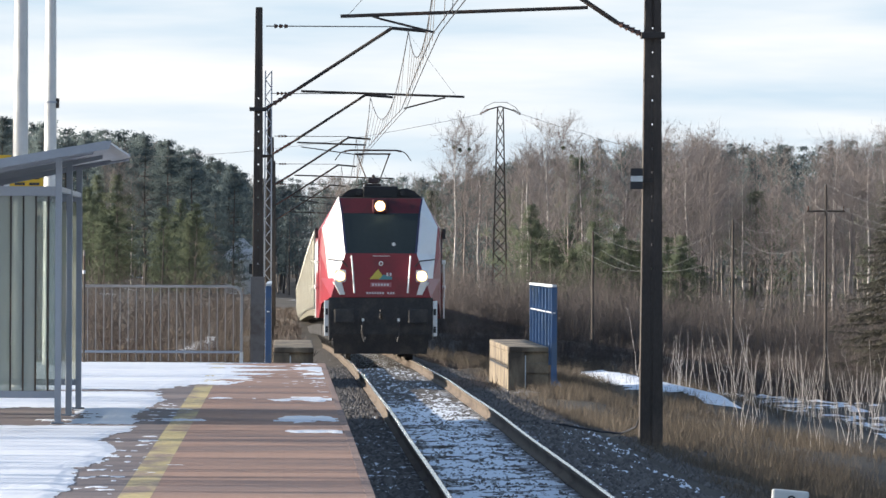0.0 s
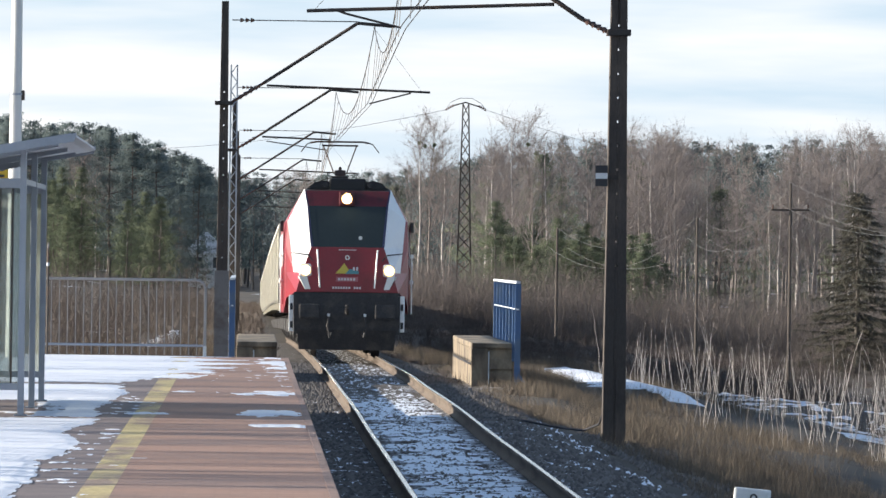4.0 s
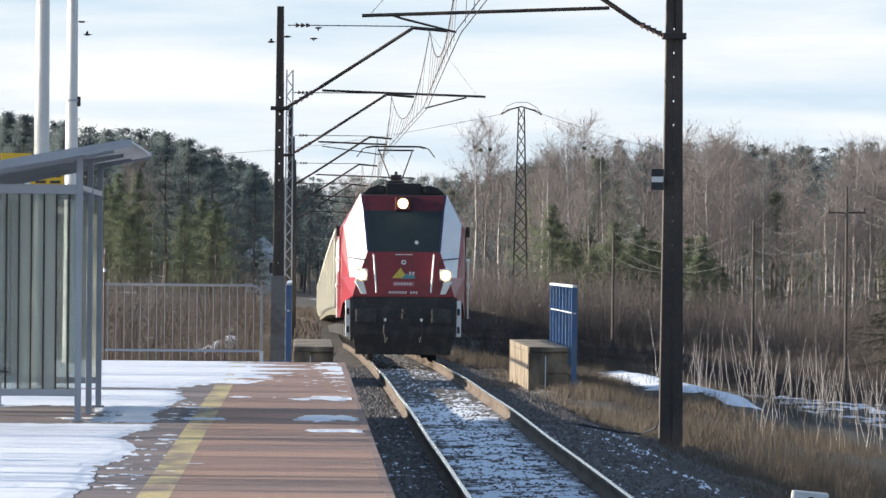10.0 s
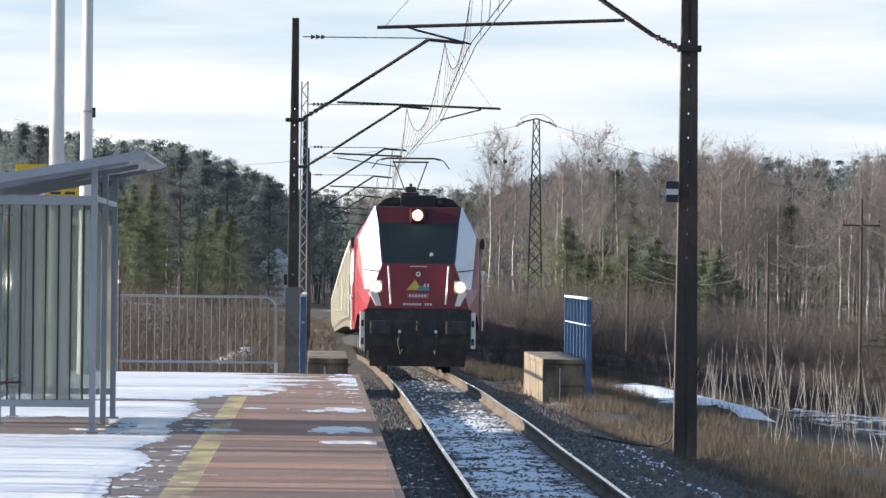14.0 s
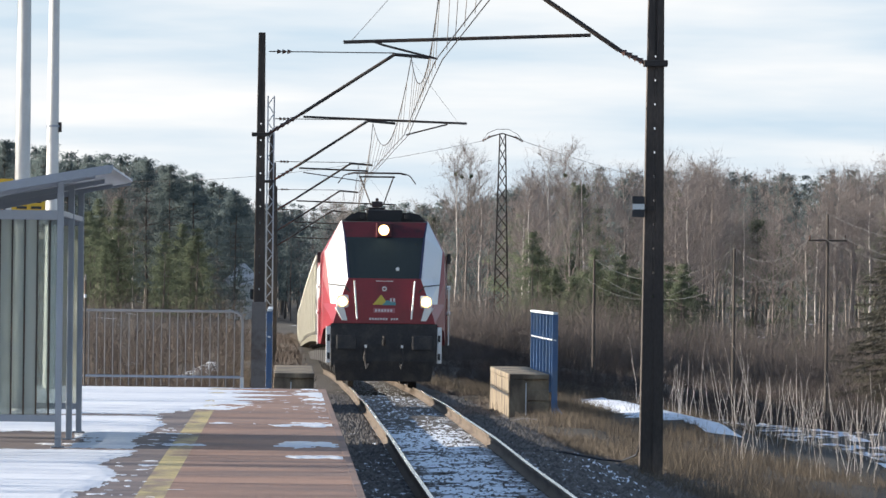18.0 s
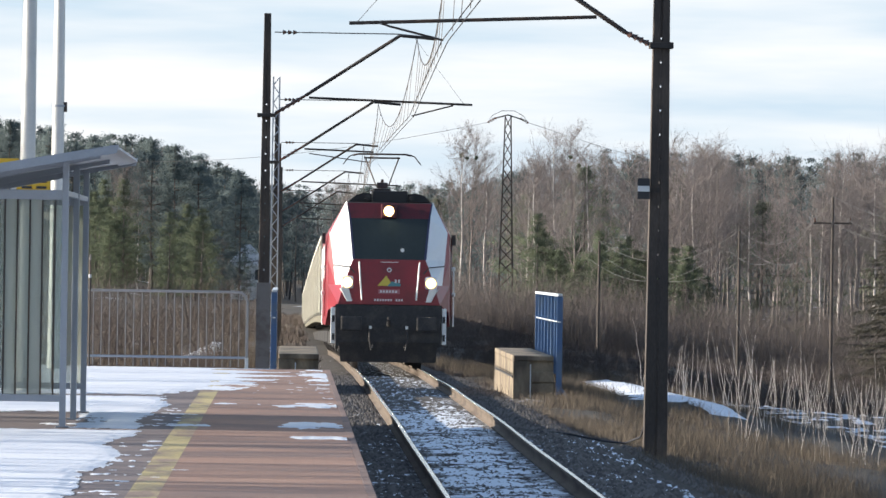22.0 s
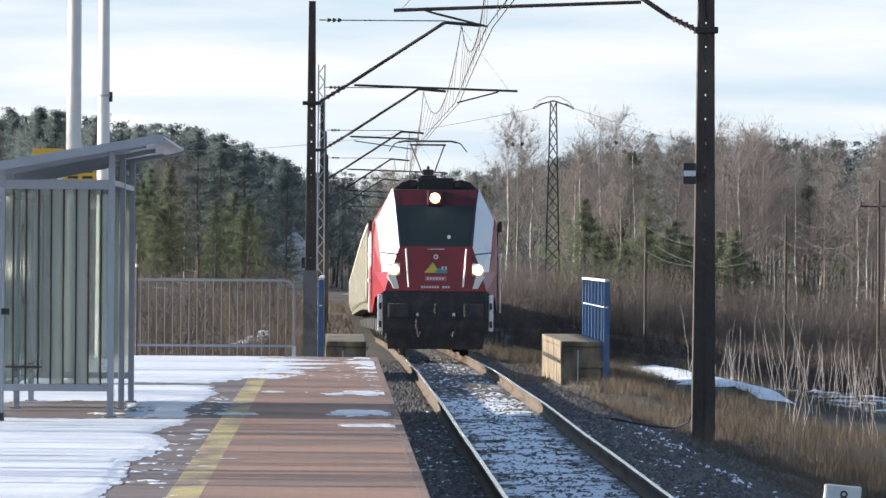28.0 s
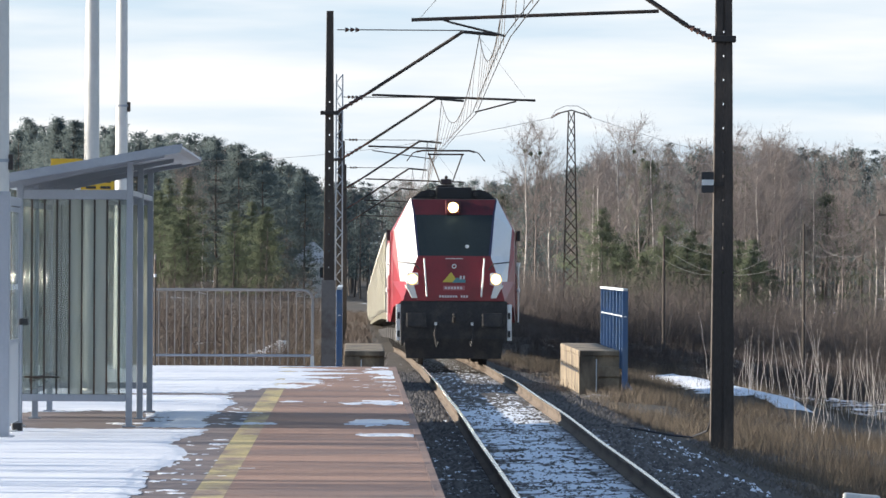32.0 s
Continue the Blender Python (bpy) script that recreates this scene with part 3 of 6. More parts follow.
    part("low_rail", tube(bmesh.new(), (x0 + 0.10, 63.1, 0.42), (x0 + 0.10, 69.2, 0.42), 0.018, n=8), DARK_STEEL, s)
    return s


def lamp(x, y, joint, r0=0.105, r1=0.055, height=9.0):
    s = thing("platform_lamp", "tall pale tapering steel lamp post on the platform", "lamp post", (x, y, PZ), group="platform lamps")
    bm = bmesh.new()
    tube(bm, (0, 0, 0.02), (0, 0, height), r0, r1, 20, True)
    part("pole", bm, LAMP_GREY, s, smooth=True)
    part("base_plate", box(bmesh.new(), -0.17, 0.17, -0.17, 0.17, 0, 0.02), LAMP_GREY, s)
    part("joint_band", tube(bmesh.new(), (0, 0, joint), (0, 0, joint + 0.03), r0 - 0.006, r0 - 0.006, 20), SHELTER_GREY, s)
    part("clamp_box", box(bmesh.new(), r0 - 0.03, r0 + 0.02, -0.035, 0.035, joint - 0.07, joint + 0.07, 0.008), DARK_STEEL, s)
    arm = part("lamp_arm", bent(bmesh.new(), [(0, 0, height - 0.02), (0.25, 0, height + 0.25), (1.0, 0, height + 0.32)], 0.03), LAMP_GREY, s)
    part("lantern", box(bmesh.new(), 0.95, 1.55, -0.13, 0.13, height + 0.27, height + 0.38, 0.03), LAMP_GREY, arm)
    return s


def notice_case():
    """A flat-topped steel case along the platform: a broad column, a glazed upper part, a closed lower part."""
    s = thing("notice_case", "pale grey steel notice case with a glazed upper panel", "notice case", (-3.06, 0, PZ))
    column = part("column", box(bmesh.new(), -0.10, 0.06, 58.82, 58.98, 0, 2.14, 0.012), CASE_GREY, s)
    part("foot_plate", box(bmesh.new(), -0.14, 0.10, 58.78, 59.02, 0, 0.02), CASE_GREY, column)
    far_post = part("post", box(bmesh.new(), -0.03, 0.05, 61.02, 61.10, 0, 2.10, 0.008), CASE_GREY, s)
    part("lock_box", box(bmesh.new(), 0.04, 0.12, 60.94, 61.02, 0.96, 1.02, 0.008), SIGN_DARK, far_post, "small black lock box")
    part("foot", box(bmesh.new(), -0.02, 0.07, 60.98, 61.14, 0, 0.08, 0.01), SIGN_DARK, far_post)
    part("top_beam", box(bmesh.new(), -0.03, 0.05, 58.98, 61.02, 2.02, 2.10, 0.006), CASE_GREY, s)
    case = part("lower_pane", box(bmesh.new(), 0.018, 0.032, 58.99, 61.01, 0.10, 0.80, 0.004), FROSTED, s, "pale frosted lower pane")
    case.visible_shadow = False
    pane = part("glazed_panel", box(bmesh.new(), 0.020, 0.028, 59.06, 60.94, 0.84, 2.01), GLASS, s)
    pane.visible_shadow = False
    for z in (0.80, 1.97):
        part("pane_frame", box(bmesh.new(), 0.0, 0.04, 58.99, 61.01, z, z + 0.04), CASE_GREY, case)
    for i in range(3):
        part("pane_clip", box(bmesh.new(), 0.03, 0.045, 59.3 + i * 0.6, 59.36 + i * 0.6, 1.28, 1.33), BLUE_PALE, pane)
    return s


def fence():
    s = thing("end_fence", "galvanised tubular fence with upright bars across the platform end", "fence", (0, 99.35, PZ))
    x0, x1, z1 = -4.2, -0.63, 1.12
    bm = bent(bmesh.new(), [(x1, 0, 0), (x1, 0, z1 - 0.14), (x1 - 0.02, 0, z1 - 0.07), (x1 - 0.07, 0, z1 - 0.02), (x1 - 0.14, 0, z1), (x0, 0, z1)], 0.021, 12)
    part("top_rail", bm, FENCE_STEEL, s, smooth=True)
    part("bottom_rail", tube(bmesh.new(), (x1 - 0.02, 0, 0.16), (x0, 0, 0.16), 0.018, n=10), SHELTER_GREY, s)
    part("end_post", tube(bmesh.new(), (x1, 0, 0), (x1, 0, 0.16), 0.026, n=12), LAMP_GREY, s, "pale end post foot")
    n = int((x1 - x0) / 0.1185)
    for i in range(1, n):
        x = x1 - i * 0.1185
        part("bar", tube(bmesh.new(), (x, 0, 0.02), (x, 0, z1), 0.0068, n=6), FENCE_STEEL, s)
    for x in (-4.2,):
        part("post", tube(bmesh.new(), (x, 0, 0), (x, 0, z1), 0.022, n=10), FENCE_STEEL, s)
    return s


shelter()
lamp(-3.20, 60.8, 2.42)
lamp(-3.10, 79.5, 2.30)
lamp(-3.33, 96.2, 3.72)
notice_case()
fence()

pipe = thing("marker_pipe", "thin banded steel pipe standing by the platform fence", "pipe", (-2.93, 99.15, PZ))
part("shaft", tube(bmesh.new(), (0, 0, 0), (0, 0, 1.56), 0.017, n=10), DARK_STEEL, pipe)
part("pale_tip", tube(bmesh.new(), (0, 0, 1.56), (0, 0, 1.64), 0.017, 0.012, n=10), MAST_PAINT, pipe)
for z in (0.30, 1.30):
    part("band", tube(bmesh.new(), (0, 0, z), (0, 0, z + 0.05), 0.022, n=10), STEEL_GREY if z > 1 else DARK_STEEL, pipe)

board = thing("warning_board", "yellow warning boards with a black triangle on a lamp post", "sign", (-3.10, 79.34, PZ))
for x0, x1, z0, z1 in ((-0.47, -0.10, 2.52, 2.73), (-0.43, 0.27, 2.33, 2.515)):
    part("panel", box(bmesh.new(), x0, x1, -0.012, 0, z0, z1, 0.004), SIGN_YELLOW, board)
part("triangle_field", box(bmesh.new(), -0.42, -0.12, -0.018, -0.013, 2.335, 2.51), SIGN_WHITE, board)
part("triangle", prism(bmesh.new(), [(-0.37, 2.345), (-0.17, 2.345), (-0.27, 2.50)], -0.024, -0.019), SIGN_DARK, board)
part("triangle_inner", prism(bmesh.new(), [(-0.33, 2.365), (-0.21, 2.365), (-0.27, 2.46)], -0.028, -0.025), SIGN_YELLOW, board)
for i in range(2):
    for z in (2.38, 2.45):
        part("text_bar", box(bmesh.new(), -0.06 + i * 0.17, 0.06 + i * 0.17, -0.018, -0.013, z, z + 0.03), SIGN_DARK, board)
part("clamp", box(bmesh.new(), -0.06, 0.06, 0.002, 0.05, 2.4, 2.46), DARK_STEEL, board)


# ---- the small bridge beyond the platform ----
def parapet(side):
    """A concrete bridge parapet with its blue railing; side -1 stands on the platform's side of the line."""
    name = "pale sunlit concrete" if side > 0 else "dark concrete"
    s = thing("bridge_parapet", name + " bridge parapet beside the track", "parapet", (TRACK_X, 126, 0), group="bridge parapets")
    x0, x1 = (1.89, 2.62) if side > 0 else (-2.48, -1.74)
    z1 = 0.56 if side > 0 else 0.53
    bm = box(bmesh.new(), x0, x1, 0, 11.6, -1.6, z1 - 0.10, 0.02)
    bmesh.ops.subdivide_edges(bm, edges=bm.edges, cuts=2, use_grid_fill=True)
    for v in bm.verts:
        v.co += Vector((rng.normal(0, 0.008), 0, rng.normal(0, 0.008)))
    part("wall", bm, CONCRETE, s)
    part("coping", box(bmesh.new(), x0 - 0.008, x1 + 0.008, -0.075, 11.61, z1 - 0.098, z1, 0.022), CONCRETE, s)
    split = x0 + 0.30
    part("corner_pier", box(bmesh.new(), x0 - 0.012, split, -0.07, -0.004, -0.9, z1 - 0.10, 0.012), CONCRETE, s)
    part("pier_edge", box(bmesh.new(), split + 0.001, split + 0.022, -0.05, -0.004, -0.9, z1 - 0.16, 0.004), BLUE_PALE, s, "pale vertical edge strip")
    for i in range(4):
        z = z1 - 0.30 - i * 0.22
        part("board_mark", box(bmesh.new(), split + 0.03, x1 + 0.01, -0.045 + 0.008 * (i % 2), -0.004, z - 0.19, z, 0.012), CONCRETE, s)
    # raised dark strip whose colour stands in for a groove's shade
    part("groove_shade", box(bmesh.new(), x0 - 0.014, x0 - 0.002, 0.4, 11.2, z1 - 0.42, z1 - 0.38), SIGN_DARK, s)
    r = thing("bridge_railing", "blue painted steel bridge railing with pale sunlit rails", "railing", (TRACK_X, 126, 0), group="bridge railings")
    x = x1 + 0.11 if side > 0 else x0 - 0.10
    top = 1.67
    for i in range(8):
        y = -0.05 + i * 1.64
        part("post", box(bmesh.new(), x - 0.055 if i == 0 else x - 0.035, x + 0.055 if i == 0 else x + 0.035, y, y + 0.08, -0.55 if i in (0, 7) else 0.2, top, 0.006), BLUE, r)
    # rails paler than the blue posts: sunlight put into their colour
    for z, m, hw in ((top, BLUE_PALE, 0.045), (1.18, BLUE_PALE, 0.024)):
        part("rail", box(bmesh.new(), x - hw, x + hw, -0.08, 11.6, z, z + hw, 0.006), m, r)
    for i in range(7):
        y = 0.8 + i * 1.64
        part("upright", box(bmesh.new(), x - 0.015, x + 0.015, y, y + 0.03, 0.45, top), BLUE, r)
    part("stay", tube(bmesh.new(), (x, 0, 0.0), (x + side * 0.55, -0.1, -0.75), 0.03), BLUE, r)
    return s


parapet(1)
parapet(-1)


# ---- overhead line ----
def mast(x, y, foot, height, w0, w1, d0, d1, label, grey_foot=0.0):
    """A tapered mast of two ribs joined by webs, with a row of slots between them."""
    s = thing("catenary_mast", label, "mast", (x, y, foot), group="catenary masts")
    w = lambda z: w0 + (w1 - w0) * z / height
    d = lambda z: d0 + (d1 - d0) * z / height
    for side in (-1, 1):
        bm = bmesh.new()
        rings = []
        for z in (-0.6, height):
            a, b = (0.014, w(max(z, 0)) / 2)
            rings.append([bm.verts.new((side * u, v, z)) for u, v in ((a, -d(max(z, 0)) / 2), (b, -d(max(z, 0)) / 2), (b, d(max(z, 0)) / 2), (a, d(max(z, 0)) / 2))])
        fs = [bm.faces.new(rings[0]), bm.faces.new(rings[1])] + [bm.faces.new((rings[0][i], rings[0][(i + 1) % 4], rings[1][(i + 1) % 4], rings[1][i])) for i in range(4)]
        bmesh.ops.recalc_face_normals(bm, faces=fs)
        bmesh.ops.bevel(bm, geom=bm.edges[:], offset=0.006, segments=1, affect="EDGES")
        part("rib", bm, MAST_CONCRETE, s)
    bm = bmesh.new()
    z = -0.6
    while z < height:
        top = min(z + (3.2 if z < 0 else 0.31), height) if z < 6.0 else height
        box(bm, -0.0145, 0.0145, -d(max(top, 0)) / 2 + 0.004, d(max(top, 0)) / 2 - 0.004, z, top)
        z = top + 0.034
    part("web", bm, MAST_CONCRETE, s)
    if grey_foot:
        part("painted_foot", box(bmesh.new(), -w(0) / 2 - 0.012, w(0) / 2 + 0.012, -d(0) / 2 - 0.012, d(0) / 2 + 0.012, -0.4, grey_foot), MAST_PAINT, s)
    return s


def lattice_mast(x, y, foot, height):
    s = thing("lattice_mast", "slim grey steel lattice mast beside the line", "mast", (x, y, foot), group="catenary masts")
    a, b = 0.10, 0.085
    at = lambda z, i, j: ((a + (b - a) * z / height) * i, (a + (b - a) * z / height) * j, z)
    for i in (-1, 1):
        for j in (-1, 1):
            part("leg", tube(bmesh.new(), at(-0.3, i, j), at(height, i, j), 0.026, n=4), STEEL_GREY, s)
    n = 34
    bm = bmesh.new()
    for k in range(n):
        z0, z1 = height * k / n, height * (k + 1) / n
        q = 1 if k % 2 else -1
        for j in (-1, 1):
            tube(bm, at(z0, -q, j), at(z1, q, j), 0.012, n=4)
            tube(bm, at(z0, j, -q), at(z1, j, q), 0.014, n=4)
    part("bracing", bm, STEEL_GREY, s)
    return s


def insulator(bm, a, b, r=0.055, n=4):
    a, b = Vector(a), Vector(b)
    for i in range(n):
        p, q = a.lerp(b, (i + 0.15) / n), a.lerp(b, (i + 0.85) / n)
        tube(bm, p, q, r, r * 0.5, 10)


def cantilever(mx, y, side, long_arm, wire_x):
    """A bracket on a mast. side: towards the track (+1 or -1). long_arm: the registration tube passes over the wire and pulls it back."""
    z = float(wire_z(y))
    s = thing("cantilever", "dark steel cantilever bracket with ribbed insulators", "cantilever", (mx, y, z), group="cantilevers")
    foot, knee = Vector((side * 0.17, 0, 5.43)), Vector((side * 0.82, 0, 5.83))
    tip = Vector((side * 2.76, 0, 7.10))
    part("stay_tube", tube(bmesh.new(), knee, tip, 0.035), DARK_STEEL, s)
    part("foot_clamp", box(bmesh.new(), -0.19, 0.19, -0.16, 0.16, 5.36, 5.44, 0.01), DARK_STEEL, s)
    bm = tube(bmesh.new(), foot, knee, 0.03)
    insulator(bm, foot.lerp(knee, 0.2), foot.lerp(knee, 0.85))
    part("insulator", bm, PORCELAIN, s)
    part("cap_tube", tube(bmesh.new(), tip, (tip.x + side * 0.76, 0, 7.04), 0.035), DARK_STEEL, s)
    tie = part("tie_wire", tube(bmesh.new(), (side * 0.15, 0, 7.13), (tip.x, 0, 7.13), 0.011, n=6), WIRE, s)
    bm = bmesh.new()
    insulator(bm, (side * 0.30, 0, 7.13), (side * 0.62, 0, 7.13), 0.05, 3)
    part("tie_insulator", bm, PORCELAIN, tie)
    wx = (wire_x - mx)
    if long_arm:
        part("registration_tube", tube(bmesh.new(), (side * 0.88, 0, 5.78), (side * 4.28, 0, 5.68), 0.024), DARK_STEEL, s)
        part("steady_arm", tube(bmesh.new(), (side * 3.88, 0, 5.66), (wx, 0, 5.43), 0.016), DARK_STEEL, s)
        part("hanger_wire", tube(bmesh.new(), (side * 4.1, 0, 5.70), (tip.x + side * 0.3, 0, 7.05), 0.0028, n=5), WIRE, s)
    else:
        part("registration_tube", tube(bmesh.new(), (side * 0.88, 0, 5.78), (wx + side * 0.1, 0, 5.72), 0.024), DARK_STEEL, s)
        part("steady_arm", tube(bmesh.new(), (side * 1.0, 0, 5.66), (wx, 0, 5.43), 0.014), DARK_STEEL, s)
    return s


MAST_LABEL = "dark weathered concrete catenary mast with a row of slots"
mast(5.25, 97.0, -0.55, 9.3, 0.35, 0.185, 0.30, 0.18, MAST_LABEL)
mast(-0.56, 141.0, -0.55, 7.95, 0.27, 0.145, 0.27, 0.15, "dark catenary mast with slots and a grey painted foot", 2.35)
lattice_mast(-0.47, 187.0, -0.9, 8.25)
mast(-0.55, 235.0, -1.4, 8.9, 0.27, 0.15, 0.27, 0.15, MAST_LABEL)
mast(-0.55, 282.0, -1.7, 8.9, 0.27, 0.15, 0.27, 0.15, MAST_LABEL)
mast(-0.55, 330.0, -2.0, 8.9, 0.27, 0.15, 0.27, 0.15, MAST_LABEL)

# at the mast by the platform the tube reaches far out across the track
near = thing("cantilever", "dark steel cantilever bracket reaching across the track", "cantilever", (5.25, 97.0, 0), group="cantilevers")
part("foot_clamp", box(bmesh.new(), -0.17, 0.17, -0.17, 0.17, 5.36, 5.45, 0.01), DARK_STEEL, near)
bm = tube(bmesh.new(), (-0.12, 0, 5.40), (-0.52, 0, 5.59), 0.03)
insulator(bm, (-0.18, 0, 5.43), (-0.50, 0, 5.58), 0.052, 4)
part("insulator", bm, PORCELAIN, near)
part("stay_tube", tube(bmesh.new(), (-0.52, 0, 5.59), (-2.7, 0, 7.05), 0.035), DARK_STEEL, near)
part("cap_tube", tube(bmesh.new(), (-2.7, 0, 7.05), (-3.4, 0, 7.0), 0.035), DARK_STEEL, near)
part("registration_tube", tube(bmesh.new(), (-0.93, 0, 5.80), (-4.47, 0, 5.655), 0.026), DARK_STEEL, near)
part("steady_arm", bent(bmesh.new(), [(-4.02, 0, 5.66), (-3.9, 0, 5.62), (-3.12, 0, 5.43)], 0.017), DARK_STEEL, near)
part("hanger_wire", tube(bmesh.new(), (-4.35, 0, 5.68), (-3.2, 0, 7.0), 0.004, n=5), WIRE, near)

SUPPORTS = [(-10, 2.45, 7.0), (47, 2.3, 7.0), (97.0, 2.15, 7.02), (141.0, 2.46, 7.04), (187.0, 2.12, 7.04), (235.0, 2.46, 7.04), (282.0, 2.12, 7.04), (330.0, 2.46, 7.04), (377.0, 2.2, 7.04)]
for i, (y, wx, _) in enumerate(SUPPORTS):
    if 140 < y < 340:
        cantilever(-0.56, y, 1, i % 2 == 1, wx)

CARRIER = {97.0: 2.21, 141.0: 2.55, 187.0: 2.34, 235.0: 2.46, 282.0: 2.34, 330.0: 2.4}
line = thing("overhead_line", "thin dark overhead contact wires hung from sagging catenary", "overhead wire")
for (y0, x0, m0), (y1, x1, m1) in zip(SUPPORTS, SUPPORTS[1:]):
    n = 12
    span = y1 - y0
    a0, a1 = CARRIER.get(y0, x0), CARRIER.get(y1, x1)
    top = [Vector((a0 + (a1 - a0) * t, y0 + span * t, float(wire_z(y0 + span * t)) + m0 - 4 * 1.15 * t * (1 - t))) for t in np.linspace(0, 1, n + 1)]
    con = [Vector((x0 + (x1 - x0) * t, y0 + span * t, float(wire_z(y0 + span * t)) + 5.42)) for t in np.linspace(0, 1, n + 1)]
    part("messenger_wire", bent(bmesh.new(), top, 0.010, 5), WIRE, line)
    for side in (-0.045, 0.045):
        part("contact_wire", bent(bmesh.new(), [p + Vector((side, 0, 0)) for p in con], 0.008, 5), WIRE, line)
    for i in range(1, n):
        part("dropper", tube(bmesh.new(), con[i], top[i], 0.005, n=4), WIRE, line)

flag = thing("line_marker_plate", "small black plate with a white stripe on the mast", "sign", (5.13, 96.8, 3.20))
part("plate", box(bmesh.new(), -0.20, -0.02, -0.02, 0, 0, 0.30, 0.003), SIGN_DARK, flag)
part("stripe", box(bmesh.new(), -0.195, -0.025, -0.024, -0.021, 0.11, 0.19), SIGN_WHITE, flag)
part("bracket", box(bmesh.new(), -0.05, 0.12, 0.002, 0.03, 0.10, 0.16), DARK_STEEL, flag)

post = thing("kilometre_post", "low white kilometre post with dark figures beside the track", "kilometre post", (4.02, 54.5, -0.35))
part("plate", box(bmesh.new(), -0.15, 0.15, -0.03, 0.03, 0.28, 0.70, 0.02), SIGN_WHITE, post)
part("stem", box(bmesh.new(), -0.05, 0.05, -0.028, 0.028, -0.3, 0.28), SIGN_WHITE, post)
figure = bpy.data.curves.new("figure", "FONT")
figure.body, figure.size, figure.extrude, figure.align_x = "8", 0.15, 0.001, "CENTER"
figure.materials.append(SIGN_DARK)
digit = new("figure", figure)
digit.parent, digit.matrix_basis = post, pose(0.01, -0.0325, 0.555, 90, 0, 0)
part("figure_bar", box(bmesh.new(), -0.05, 0.05, -0.034, -0.031, 0.40, 0.52), SIGN_DARK, post)
post.matrix_basis = pose(4.02, 54.5, -0.35, 0, 5, 0)


# ---- the train ----
RED = paint("red_loco_paint", (0.25, 0.014, 0.024), 0.32, 0, 0.12, 1.5, 20, 0.03, (0.19, 0.015, 0.022))
# darker copy of the red: the brow's shade and dirt put into colour
SHADED_RED = paint("shaded_dirty_red_loco_paint", (0.10, 0.012, 0.018), 0.5, 0, 0.2, 2.5, 20, 0.03, (0.05, 0.012, 0.015))
WHITE = paint("white_loco_paint", (0.80, 0.80, 0.80), 0.30, 0, 0.05, 1.5, 20, 0.03, (0.70, 0.70, 0.70))
NAVY = paint("dark_blue_loco_paint", (0.02, 0.022, 0.07), 0.35, 0, 0.10, 1.5, 20, 0.03)
BLACK = paint("dirty_black_underframe", (0.030, 0.029, 0.031), 0.65, 0, 0.5, 3.5, 24, 0.5, (0.058, 0.051, 0.047), 0.5)
ROOF = paint("grey_roof_gear", (0.020, 0.020, 0.022), 0.6, 0.1, 0.2, 2.0, 30, 0.2)
CREAM = paint("chalky_cream_wagon", (0.62, 0.60, 0.53), 0.7, 0, 0.16, 0.9, 20, 0.2, (0.44, 0.40, 0.33), 0.6, (1, 1, 0.3))
# darker than ribs and panels, so the gaps between them show dark
WAGON_DARK = paint("dark_wagon_body", (0.16, 0.145, 0.105), 0.8, 0, 0.2, 1.2, 20, 0.2, (0.09, 0.08, 0.06), 0.5)
PANEL = paint("stained_cream_panel", (0.58, 0.56, 0.46), 0.75, 0, 0.2, 1.1, 20, 0.2, (0.26, 0.23, 0.16), 0.62, (1, 1, 0.3), 0.4)
SCREEN = paint("dark_windscreen", (0.022, 0.031, 0.032), 0.06, 0, 0.1, 1, 10, 0)
SCREEN_BAND = paint("dull_green_band", (0.030, 0.042, 0.042), 0.25, 0, 0.15, 2, 20, 0)
BEAM = glow("headlight_beam", (1.0, 0.90, 0.68), 60.0)
BOWL = glow("headlight_bowl", (1.0, 0.62, 0.22), 1.5)
BRIGHT = paint("bright_handrail", (0.80, 0.80, 0.78), 0.35, 0.2, 0.05, 2, 30, 0.02)
LETTER = paint("faded_lettering", (0.70, 0.62, 0.62), 0.4, 0, 0.05, 3, 30, 0)
NAME_RED = paint("pale_red_name_field", (0.42, 0.13, 0.15), 0.4, 0, 0.05, 3, 30, 0)
EMBLEM_YELLOW = paint("emblem_yellow", (0.65, 0.50, 0.08), 0.4, 0, 0.05, 3, 30, 0)
EMBLEM_GREEN = paint("emblem_green", (0.10, 0.27, 0.30), 0.4, 0, 0.05, 3, 30, 0)


def surface(polys):
    bm = bmesh.new()
    for p in polys:
        bm.faces.new([bm.verts.new(v) for v in p])
    bmesh.ops.remove_doubles(bm, verts=bm.verts[:], dist=0.001)
    bmesh.ops.recalc_face_normals(bm, faces=bm.faces[:])
    return bm


def wheelset(parent, y, r=0.6):
    w = new("wheelset")
    w.parent, w.location = parent, (0, y, r)
    for side in (-1, 1):
        bm = tube(bmesh.new(), (side * 0.68, 0, 0), (side * 0.81, 0, 0), r, r, 28)
        tube(bm, (side * 0.68, 0, 0), (side * 0.72, 0, 0), r + 0.03, r + 0.03, 28)
        part("wheel", bm, BLACK, w)
    part("axle", tube(bmesh.new(), (-0.9, 0, 0), (0.9, 0, 0), 0.09), BLACK, w)
    return w


